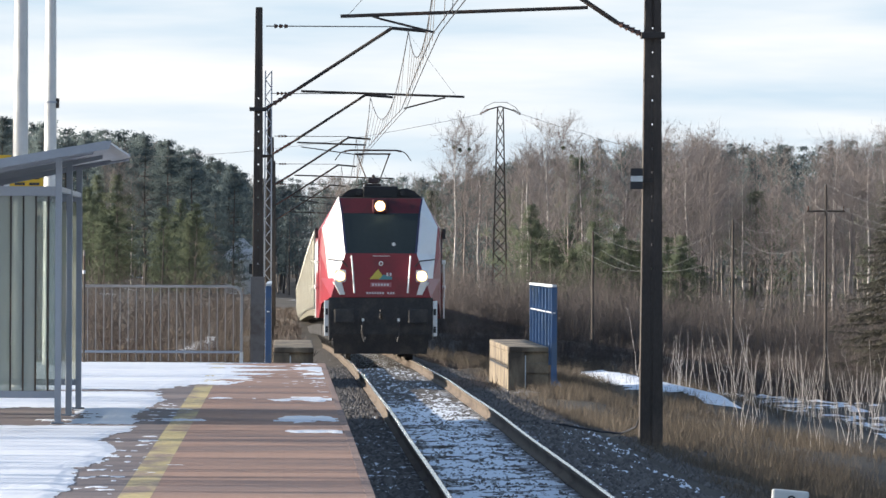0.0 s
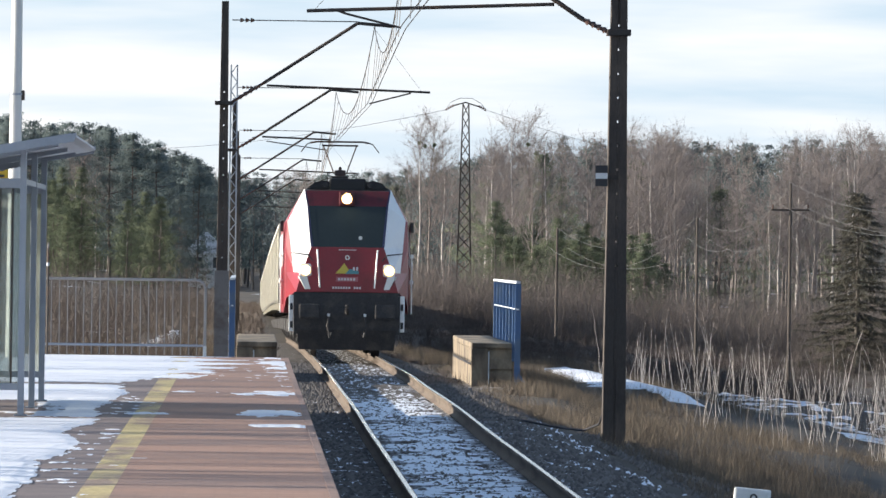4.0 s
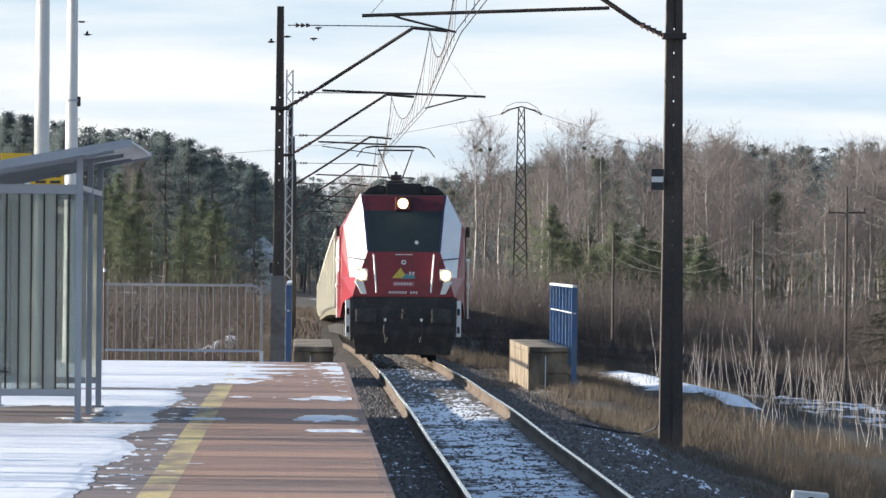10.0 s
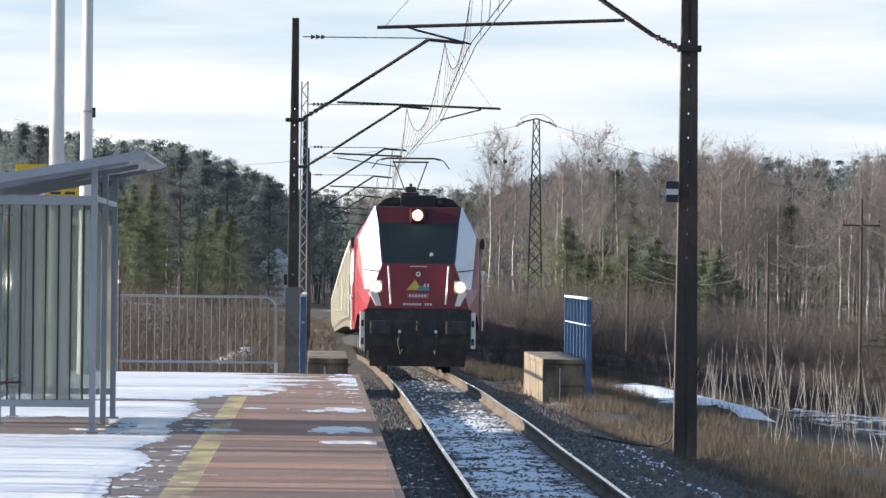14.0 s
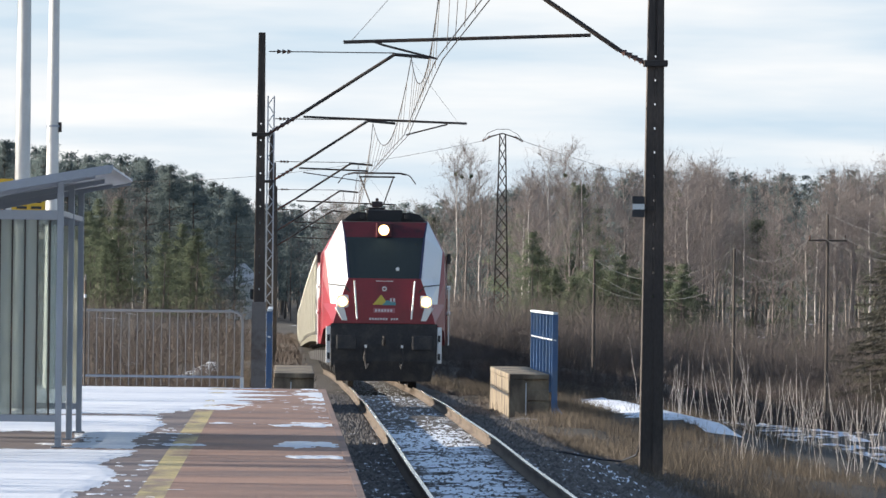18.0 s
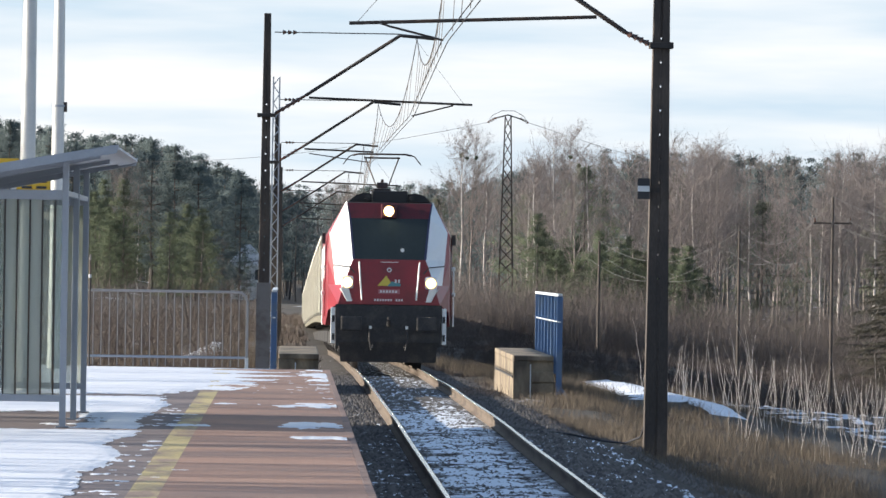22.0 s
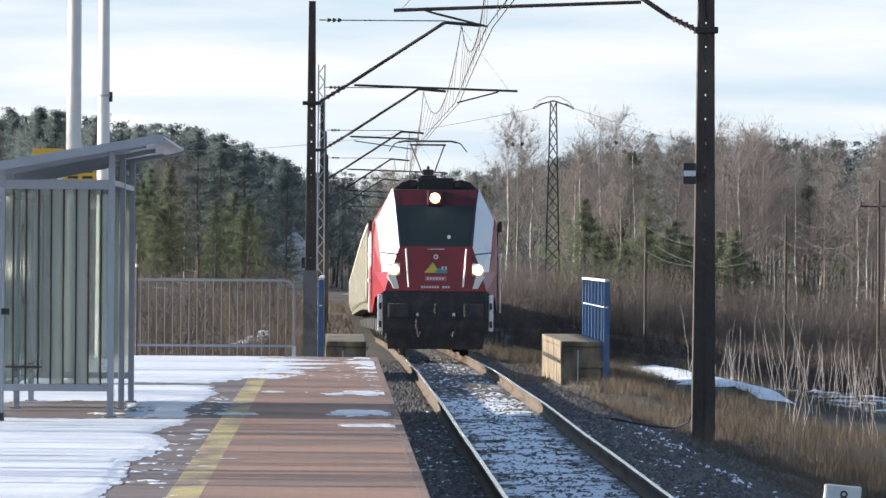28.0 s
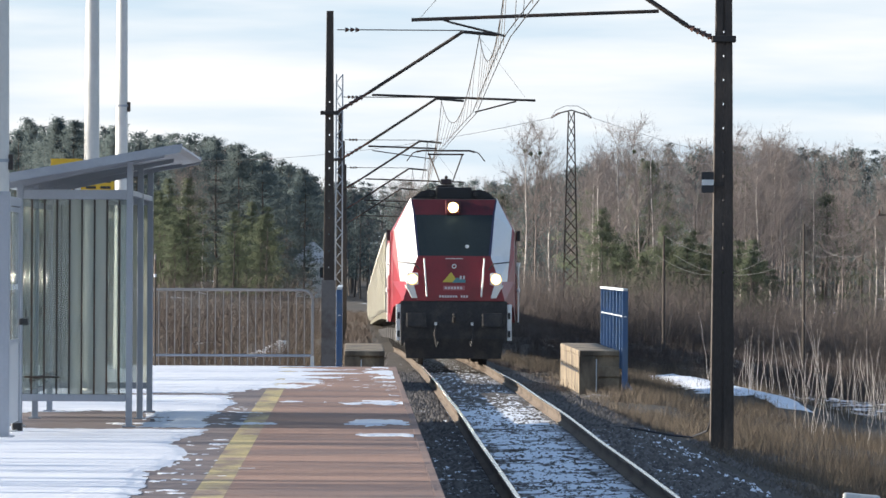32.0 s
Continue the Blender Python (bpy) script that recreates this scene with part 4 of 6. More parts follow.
def locomotive():
    s = thing("locomotive", "red and white electric locomotive with three lit headlights", "locomotive")
    # half the nose, from its foot to the roof: at the front, and where it meets the body behind
    F = [(1.18, 1.50, 0.0), (1.05, 1.95, 0.03), (0.84, 2.54, 0.10), (0.93, 3.50, 0.70), (0.99, 3.86, 0.95)]
    S = [(1.40, 1.35, 1.0), (1.42, 1.95, 1.0), (1.42, 2.54, 1.05), (1.40, 3.16, 1.2), (1.01, 3.90, 1.4)]
    f = lambda i, q: (q * F[i][0], F[i][2], F[i][1])
    b = lambda i, q: (q * S[i][0], S[i][2], S[i][1])
    part("front_panel", surface([[f(i, -1), f(i, 1), f(i + 1, 1), f(i + 1, -1)] for i in (0, 1)]), RED, s, "glossy red lower front")
    part("windscreen", surface([[f(2, -1), f(2, 1), f(3, 1), f(3, -1)]]), SCREEN, s, "dark raked windscreen")
    part("brow", surface([[f(3, -1), f(3, 1), f(4, 1), f(4, -1)]]), SHADED_RED, s)
    for q in (-1, 1):
        part("cheek", surface([[f(0, q), f(1, q), b(1, q), b(0, q)]]), RED, s)
        mid = lambda i, w: tuple(u + (v - u) * w for u, v in zip(f(i, q), b(i, q)))
        cut = (0.10, 0.52, 0.80, 0.92, 1.0)
        part("flank", surface([[f(i, q), f(i + 1, q), mid(i + 1, cut[i + 1]), mid(i, cut[i])] for i in (1, 2, 3)]), WHITE, s, "white slanting corner panel")
        part("red_flank", surface([[mid(i, cut[i]), mid(i + 1, cut[i + 1]), b(i + 1, q), b(i, q)] for i in (1, 2, 3)]), RED, s)
        part("screen_post", surface([[(q * (F[2][0] - 0.04), F[2][2] - 0.012, F[2][1]), (q * (F[2][0] + 0.015), F[2][2] - 0.012, F[2][1]), (q * (F[3][0] + 0.015), F[3][2] - 0.012, F[3][1]), (q * (F[3][0] - 0.03), F[3][2] - 0.012, F[3][1])]]), NAVY, s)
        part("brow_post", surface([[(q * (F[3][0] - 0.03), F[3][2] - 0.010, F[3][1]), (q * (F[3][0] + 0.012), F[3][2] - 0.010, F[3][1]), (q * (F[4][0] + 0.012), F[4][2] - 0.010, F[4][1]), (q * (F[4][0] - 0.02), F[4][2] - 0.010, F[4][1])]]), NAVY, s)
    section = [(1.46, 1.0), (1.47, 1.95), (1.47, 2.54), (1.45, 3.14), (1.01, 3.90)]
    outline = section + [(-x, z) for x, z in reversed(section)]
    part("body", prism(bmesh.new(), outline, 1.75, 20.2), RED, s)
    for q in (-1, 1):
        part("cab_side", surface([[(q * S[i][0], S[i][2], S[i][1]), (q * S[i + 1][0], S[i + 1][2], S[i + 1][1]), (q * section[i + 1][0], 1.75, section[i + 1][1]), (q * section[i][0], 1.75, section[i][1])] for i in (0, 1, 2, 3)]), RED, s)
    part("cab_roof", surface([[(-1.01, 1.4, 3.90), (1.01, 1.4, 3.90), (1.01, 1.76, 3.90), (-1.01, 1.76, 3.90)]]), ROOF, s)
    part("roof_skin", surface([[(-0.99, 0.95, 3.86), (0.99, 0.95, 3.86), (1.01, 1.4, 3.90), (-1.01, 1.4, 3.90)]]), ROOF, s)
    for q in (-1, 1):
        part("side_band", box(bmesh.new(), min(q * 1.472, q * 1.48), max(q * 1.472, q * 1.48), 1.6, 19.5, 2.1, 2.9), WHITE, s)
        part("cab_door", box(bmesh.new(), min(q * 1.476, q * 1.492), max(q * 1.476, q * 1.492), 1.75, 2.45, 1.2, 3.1, 0.004), RED, s)
        part("door_rail", tube(bmesh.new(), (q * 1.53, 1.7, 1.0), (q * 1.53, 1.7, 2.4), 0.018), BRIGHT, s)
    # front apron with buffers, coupling and steps
    part("apron", prism(bmesh.new(), [(-1.22, 0.52), (1.22, 0.52), (1.23, 1.49), (-1.23, 1.49)], 0.02, 1.2), BLACK, s)
    part("plough", surface([[(-1.15, -0.02, 0.62), (1.15, -0.02, 0.62), (1.10, 0.12, 0.16), (-1.10, 0.12, 0.16)], [(-1.15, -0.02, 0.62), (-1.15, 0.5, 0.62), (-1.10, 0.5, 0.16), (-1.10, 0.12, 0.16)], [(1.15, -0.02, 0.62), (1.15, 0.5, 0.62), (1.10, 0.5, 0.16), (1.10, 0.12, 0.16)]]), BLACK, s)
    for q in (-1, 1):
        buf = part("buffer", tube(bmesh.new(), (q * 0.875, 0.0, 1.05), (q * 0.875, -0.45, 1.05), 0.11, n=18), BLACK, s)
        part("buffer_head", box(bmesh.new(), q * 0.875 - 0.24, q * 0.875 + 0.24, -0.52, -0.46, 0.88, 1.22, 0.04), BLACK, buf)
        step = part("step_panel", box(bmesh.new(), min(q * 1.235, q * 1.34), max(q * 1.235, q * 1.34), 0.05, 0.5, 0.58, 1.42, 0.01), WHITE, s, "pale corner step panel")
        for z in (0.66, 1.08):
            part("step_hole", box(bmesh.new(), min(q * 1.25, q * 1.31), max(q * 1.25, q * 1.31), 0.035, 0.049, z, z + 0.15), SIGN_DARK, step)
        part("hose", bent(bmesh.new(), [(q * 0.42, -0.05, 0.95), (q * 0.45, -0.16, 0.70), (q * 0.40, -0.14, 0.45), (q * 0.36, -0.05, 0.55)], 0.025, 6), BLACK, s)
        part("hose_tap", box(bmesh.new(), q * 0.42 - 0.03, q * 0.42 + 0.03, -0.1, -0.03, 0.93, 1.0), BRIGHT, s)
        shell = part("lamp_shell", box(bmesh.new(), q * 0.97 - 0.14, q * 0.97 + 0.14, -0.04, 0.30, 1.86, 2.15, 0.05), WHITE, s)
        part("headlight", tube(bmesh.new(), (q * 0.97, -0.044, 2.0), (q * 0.97, -0.041, 2.0), 0.125, n=24), BOWL, shell, "glowing headlight bowl")
        part("lens", tube(bmesh.new(), (q * 0.97, -0.052, 2.0), (q * 0.97, -0.046, 2.0), 0.085, n=24), BEAM, shell, "glaring lit headlight")
        part("marker_light", surface([[(q * 0.85, -0.02, 1.56), (q * 0.97, -0.02, 1.56), (q * 1.12, -0.03, 1.86), (q * 0.94, -0.03, 1.90)], [(q * 0.97, -0.02, 1.56), (q * 1.0, 0.06, 1.56), (q * 1.15, 0.06, 1.86), (q * 1.12, -0.03, 1.86)], [(q * 0.85, -0.02, 1.56), (q * 0.85, 0.05, 1.56), (q * 0.94, 0.05, 1.90), (q * 0.94, -0.03, 1.90)]]), BRIGHT, s, "white pod tapering down from the headlight")
        for z in (1.75, 2.35):
            part("side_lamp", tube(bmesh.new(), (q * 1.50, 1.72, z), (q * 1.56, 1.70, z), 0.05, n=10), BRIGHT, s)
        part("handrail", tube(bmesh.new(), (q * 0.70, -0.03, 2.48), (q * 0.63, -0.07, 1.60), 0.020), BRIGHT, s, "white handrail")
        part("wiper", bent(bmesh.new(), [(q * 0.80, 0.02, 2.22), (q * 0.92, 0.0, 2.36), (q * 1.28, 0.45, 2.40)], 0.016, 6), BLACK, s)
        part("mirror_camera", box(bmesh.new(), min(q * 1.48, q * 1.56), max(q * 1.48, q * 1.56), 1.5, 1.62, 2.9, 3.15, 0.01), BLACK, s)
    part("coupling_hook", bent(bmesh.new(), [(0, 0.0, 1.02), (0, -0.35, 1.04), (0, -0.42, 1.12), (0, -0.34, 1.18)], 0.045), BLACK, s)
    shell = part("lamp_shell", box(bmesh.new(), -0.20, 0.16, 0.66, 1.0, 3.50, 3.84, 0.04), SHADED_RED, s)
    part("top_headlight", tube(bmesh.new(), (-0.02, 0.655, 3.67), (-0.02, 0.658, 3.67), 0.125, n=24), BOWL, shell, "glowing headlight bowl")
    part("lens", tube(bmesh.new(), (-0.02, 0.646, 3.67), (-0.02, 0.652, 3.67), 0.088, n=24), BEAM, shell, "glaring lit top headlight")
    # slightly lighter green band just behind the top of the windscreen
    part("screen_band", surface([[(-0.80, 0.60, 3.30), (0.80, 0.60, 3.30), (0.88, 0.675, 3.44), (-0.88, 0.675, 3.44)]]), SCREEN_BAND, s, "dull green band behind the top of the windscreen")
    part("screen_mark", tube(bmesh.new(), (0.30, 0.19, 2.76), (0.30, 0.20, 2.76), 0.045, n=14), BRIGHT, s)
    part("screen_sill", box(bmesh.new(), -0.20, 0.20, 0.06, 0.09, 2.47, 2.485), BRIGHT, s)
    ring = part("badge_ring", tube(bmesh.new(), (0, 0.05, 2.30), (0, 0.065, 2.30), 0.055, n=18), BRIGHT, s)
    part("badge_centre", tube(bmesh.new(), (0, 0.045, 2.30), (0, 0.06, 2.30), 0.030, n=18), RED, ring)
    part("emblem", prism(bmesh.new(), [(-0.27, 1.93), (0.10, 1.93), (0.02, 2.04), (-0.07, 2.17), (-0.16, 2.06)], 0.015, 0.022), EMBLEM_YELLOW, s, "yellow, green and blue emblem")
    part("emblem_hill", prism(bmesh.new(), [(-0.05, 1.92), (0.26, 1.92), (0.27, 1.98), (0.06, 2.04)], 0.008, 0.013), EMBLEM_GREEN, s)
    for i in range(2):
        part("emblem_letter", box(bmesh.new(), 0.13 + i * 0.075, 0.175 + i * 0.075, 0.0, 0.006, 2.0, 2.08), LETTER, s)
    part("name_frame", box(bmesh.new(), -0.25, 0.25, 0.012, 0.019, 1.745, 1.85), NAME_RED, s)
    for i in range(6):
        part("name_bar", box(bmesh.new(), -0.21 + i * 0.07, -0.165 + i * 0.07, -0.005, 0.010, 1.77, 1.825), LETTER, s)
    for i in range(11):
        if i != 7:
            part("number_bar", box(bmesh.new(), -0.34 + i * 0.062, -0.30 + i * 0.062, -0.012, 0.01, 1.575, 1.625), LETTER, s)
    # roof gear and the raised pantograph near the rear end
    for x0, x1, y0, y1, z1 in ((-0.42, 0.42, 1.2, 4.2, 4.15), (-0.85, -0.45, 1.8, 3.0, 4.02), (0.45, 0.85, 1.8, 3.4, 4.06), (-0.7, 0.7, 5.5, 11.5, 4.12), (-0.5, 0.5, 17.5, 19.5, 4.12)):
        part("roof_box", box(bmesh.new(), x0, x1, y0, y1, 3.86, z1, 0.03), ROOF, s)
    part("roof_shoulder", prism(bmesh.new(), [(-0.97, 3.87), (0.97, 3.87), (0.70, 4.03), (-0.70, 4.03)], 1.55, 4.8), ROOF, s)
    for q in (-1, 1):
        part("roof_fairing", prism(bmesh.new(), [(q * 0.42, 3.90), (q * 0.96, 3.90), (q * 0.78, 4.05), (q * 0.60, 4.10), (q * 0.42, 4.08)], 1.25, 2.4), ROOF, s)
        part("beacon", tube(bmesh.new(), (q * 0.52, 1.22, 4.0), (q * 0.52, 1.10, 4.0), 0.06, n=12), BLACK, s)
    for x, y in ((-0.62, 1.4), (0.55, 1.35), (0.72, 1.7)):
        part("horn", tube(bmesh.new(), (x, y, 3.9), (x, y, 4.06), 0.05, 0.07), ROOF, s)
    p = new("pantograph")
    p.parent, p.location = s, (0, 15.5, 4.1)
    tagged(p, "raised current collector touching the wire")
    for x in (-0.5, 0.5):
        for y in (-0.5, 0.5):
            bm = bmesh.new()
            insulator(bm, (x, y, -0.2), (x, y, 0.12), 0.07, 3)
            part("insulator", bm, PORCELAIN, p)
    part("base_frame", box(bmesh.new(), -0.58, 0.58, -0.6, 0.6, 0.12, 0.17), ROOF, p)
    part("drive_box", box(bmesh.new(), -0.22, 0.22, -0.3, 0.3, 0.17, 0.36, 0.03), BLACK, p)
    part("knee", box(bmesh.new(), -0.14, 0.14, -0.82, -0.68, 0.36, 0.50, 0.02), BLACK, p)
    part("lower_arm", tube(bmesh.new(), (0, 0.4, 0.2), (0, -0.75, 0.55), 0.04), DARK_STEEL, p)
    for q in (-1, 1):
        part("upper_arm", tube(bmesh.new(), (q * 0.16, -0.75, 0.42), (q * 0.42, 0.1, 1.13), 0.018), DARK_STEEL, p)
        part("horn", bent(bmesh.new(), [(q * 0.70, 0.1, 1.23), (q * 0.84, 0.1, 1.17), (q * 0.99, 0.1, 0.97)], 0.014, 6), DARK_STEEL, p)
    for y in (-0.08, 0.22):
        part("contact_strip", bent(bmesh.new(), [(-0.74, y, 1.20), (-0.6, y, 1.235), (0.6, y, 1.235), (0.74, y, 1.20)], 0.02, 6), DARK_STEEL, p)
    part("head_bar", tube(bmesh.new(), (-0.46, 0.07, 1.14), (0.46, 0.07, 1.14), 0.022), DARK_STEEL, p)
    for y in (2.6, 4.5, 6.4, 13.8, 15.7, 17.6):
        wheelset(s, y)
    for y in (4.5, 15.7):
        for q in (-1, 1):
            part("bogie_side", box(bmesh.new(), min(q * 0.95, q * 1.12), max(q * 0.95, q * 1.12), y - 2.6, y + 2.6, 0.45, 0.95, 0.05), BLACK, s)
    part("underframe", box(bmesh.new(), -1.2, 1.2, 1.25, 20.0, 0.8, 1.02), BLACK, s)
    return s


def wagon():
    s = thing("freight_wagon", "dusty cream open-top freight wagon coupled in the train", "wagon", group="train of wagons")
    body = part("body", prism(bmesh.new(), [(-1.40, 1.2), (1.42, 1.2), (1.44, 3.22), (-1.44, 3.22)], 0.35, 13.65), WAGON_DARK, s)
    for q in (-1, 1):
        for i in range(9):
            y = 0.4 + i * 1.62
            part("rib", box(bmesh.new(), min(q * 1.42, q * 1.50), max(q * 1.42, q * 1.53), y, y + 0.16, 1.2, 3.2), CREAM, body)
        for i in range(8):
            y = 0.60 + i * 1.62
            part("side_panel", box(bmesh.new(), min(q * 1.425, q * (1.46 + 0.02 * (i % 3))), max(q * 1.425, q * (1.46 + 0.02 * (i % 3))), y, y + 1.32, 1.28, 3.12, 0.01), PANEL, body)
        part("top_rim", box(bmesh.new(), min(q * 1.40, q * 1.51), max(q * 1.40, q * 1.51), 0.3, 13.7, 3.2, 3.3, 0.02), CREAM, body)
        part("sill", box(bmesh.new(), min(q * 1.1, q * 1.46), max(q * 1.1, q * 1.46), 0.2, 13.8, 1.02, 1.2), WAGON_DARK, s)
        for y in (-0.3, 14.3):
            part("buffer", tube(bmesh.new(), (q * 0.875, 0.3 if y < 0 else 13.7, 1.05), (q * 0.875, y, 1.05), 0.16, n=12), BLACK, s)
        for y in (2.4, 11.6):
            part("bogie_side", box(bmesh.new(), min(q * 0.95, q * 1.1), max(q * 0.95, q * 1.1), y - 1.4, y + 1.4, 0.35, 0.75, 0.04), BLACK, s)
    part("underframe", box(bmesh.new(), -0.5, 0.5, 0.2, 13.8, 0.8, 1.05), BLACK, s)
    for y in (1.5, 3.3, 10.7, 12.5):
        wheelset(s, y, 0.46)
    return s


loco = locomotive()
first = wagon()
# the last two wagons are unseen, added to lengthen the train's shadow
TRAIN = [(loco, 0.0)] + [(first if i == 0 else copy_thing(first, Matrix()), 20.8 + i * 14.6) for i in range(19)]
STOP_Y = 157.0
ROLL = [(0.0, 3.6), (0.25, 3.08), (0.5, 2.58), (0.75, 2.1), (1.0, 1.63), (1.25, 1.2), (1.5, 0.82), (1.75, 0.5), (2.0, 0.26), (2.25, 0.11), (2.5, 0.03), (2.8, 0.0), (32.0, 0.0)]


def on_line(y, length=14.0):
    """The pose of a vehicle whose front stands at y."""
    za, zb = float(rail_z(y)), float(rail_z(y + length))
    return pose(TRACK_X, y, za, math.degrees(math.atan2(zb - za, length)), 0, 0)


def motions():
    for vehicle, back in TRAIN:
        walk(vehicle, [(t, on_line(STOP_Y + back + d)) for t, d in ROLL])
        for w in vehicle.children:
            if w.name.startswith("wheelset"):
                r = w.location.z
                y = w.location.y
                walk(w, [(t, pose(0, y, r, math.degrees(d / r), 0, 0)) for t, d in ROLL])
    fly()


# ---- trees, shrubs and grass ----
BIRCH_BARK = paint("pale_birch_bark", (0.52, 0.48, 0.45), 0.8, 0, 0.3, 1.5, 14, 0.2, (0.20, 0.165, 0.15), 0.5, (1, 1, 2.5))
GREY_BARK = paint("grey_birch_bark", (0.25, 0.215, 0.195), 0.8, 0, 0.3, 1.5, 14, 0.2, (0.13, 0.105, 0.095), 0.5, (1, 1, 2.5))
# twig browns lightened: distance haze put into the base colour
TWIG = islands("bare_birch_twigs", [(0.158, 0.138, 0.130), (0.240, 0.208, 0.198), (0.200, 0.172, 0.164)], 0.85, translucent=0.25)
PINE_BARK = paint("pine_bark", (0.085, 0.074, 0.066), 0.9, 0, 0.3, 2, 14, 0.4, (0.10, 0.080, 0.066), 0.4)
# needle greens lightened, the far ones blued too: distance haze put into colour
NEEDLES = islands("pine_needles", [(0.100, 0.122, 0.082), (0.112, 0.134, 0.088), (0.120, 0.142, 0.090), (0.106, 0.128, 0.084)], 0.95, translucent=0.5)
HAZED_NEEDLES = islands("hazed_pine_needles", [(0.112, 0.146, 0.150), (0.120, 0.153, 0.155), (0.124, 0.156, 0.156), (0.116, 0.149, 0.152)], 0.95, translucent=0.5)
SPRUCE_NEEDLES = islands("spruce_needles", [(0.092, 0.088, 0.072), (0.140, 0.130, 0.102)], 0.8, translucent=0.4)
SCRUB = islands("bare_scrub", [(0.112, 0.093, 0.084), (0.172, 0.142, 0.127), (0.140, 0.117, 0.106), (0.100, 0.084, 0.076)], 0.9, translucent=0.2)
BRAMBLE = islands("dark_brown_brambles", [(0.070, 0.054, 0.046), (0.108, 0.086, 0.074), (0.088, 0.068, 0.060)], 0.9)
# darker meadow brush and grass: the train's shadow deepened in their colour
SHADED_BRUSH = islands("shade_dark_brush", [(0.040, 0.031, 0.029), (0.062, 0.048, 0.044), (0.050, 0.039, 0.037)], 0.95)
STRAW = islands("dead_grass", [(0.080, 0.064, 0.050), (0.190, 0.152, 0.112), (0.135, 0.107, 0.080), (0.062, 0.051, 0.043)], 0.9, translucent=0.2)
SAPLING_BARK = paint("sapling_bark", (0.50, 0.46, 0.43), 0.8, 0, 0.3, 3, 20, 0.1, (0.22, 0.17, 0.14), 0.5, (1, 1, 2))


class Bits:
    """A heap of triangles to which limbs, twigs and leaves are added."""

    def __init__(self):
        self.v, self.f, self.n = [], [], 0

    def add(self, v, f):
        self.v.append(np.asarray(v, dtype=np.float32))
        self.f.append(np.asarray(f, dtype=np.int32) + self.n)
        self.n += len(v)

    def limb(self, pts, radii, k=5):
        pts = np.asarray(pts, dtype=float)
        d = np.gradient(pts, axis=0)
        d /= np.linalg.norm(d, axis=1)[:, None] + 1e-9
        side = np.cross(d, (0.31, 0.95, 0.05))
        side /= np.linalg.norm(side, axis=1)[:, None] + 1e-9
        up = np.cross(d, side)
        a = np.arange(k) * 2 * np.pi / k
        ring = pts[:, None, :] + np.asarray(radii)[:, None, None] * (np.cos(a)[None, :, None] * side[:, None, :] + np.sin(a)[None, :, None] * up[:, None, :])
        i = np.arange(len(pts) - 1)[:, None] * k
        j = np.arange(k)[None, :]
        j2 = (j + 1) % k
        q = np.stack([i + j, i + j2, i + k + j2], -1).reshape(-1, 3)
        r = np.stack([i + j, i + k + j2, i + k + j], -1).reshape(-1, 3)
        self.add(ring.reshape(-1, 3), np.concatenate([q, r]))

    def blades(self, base, tip, width, rnd):
        """Thin triangles from base points to tips."""
        base, tip = np.asarray(base, dtype=float), np.asarray(tip, dtype=float)
        w = rnd.normal(size=base.shape)
        d = tip - base
        w -= d * (np.sum(w * d, 1) / (np.sum(d * d, 1) + 1e-9))[:, None]
        w *= (np.asarray(width) / (np.linalg.norm(w, axis=1) + 1e-9))[:, None] / 2
        n = len(base)
        v = np.stack([base - w, base + w, tip], 1).reshape(-1, 3)
        self.add(v, np.arange(3 * n).reshape(n, 3))

    def arrays(self):
        return np.concatenate(self.v), np.concatenate(self.f)


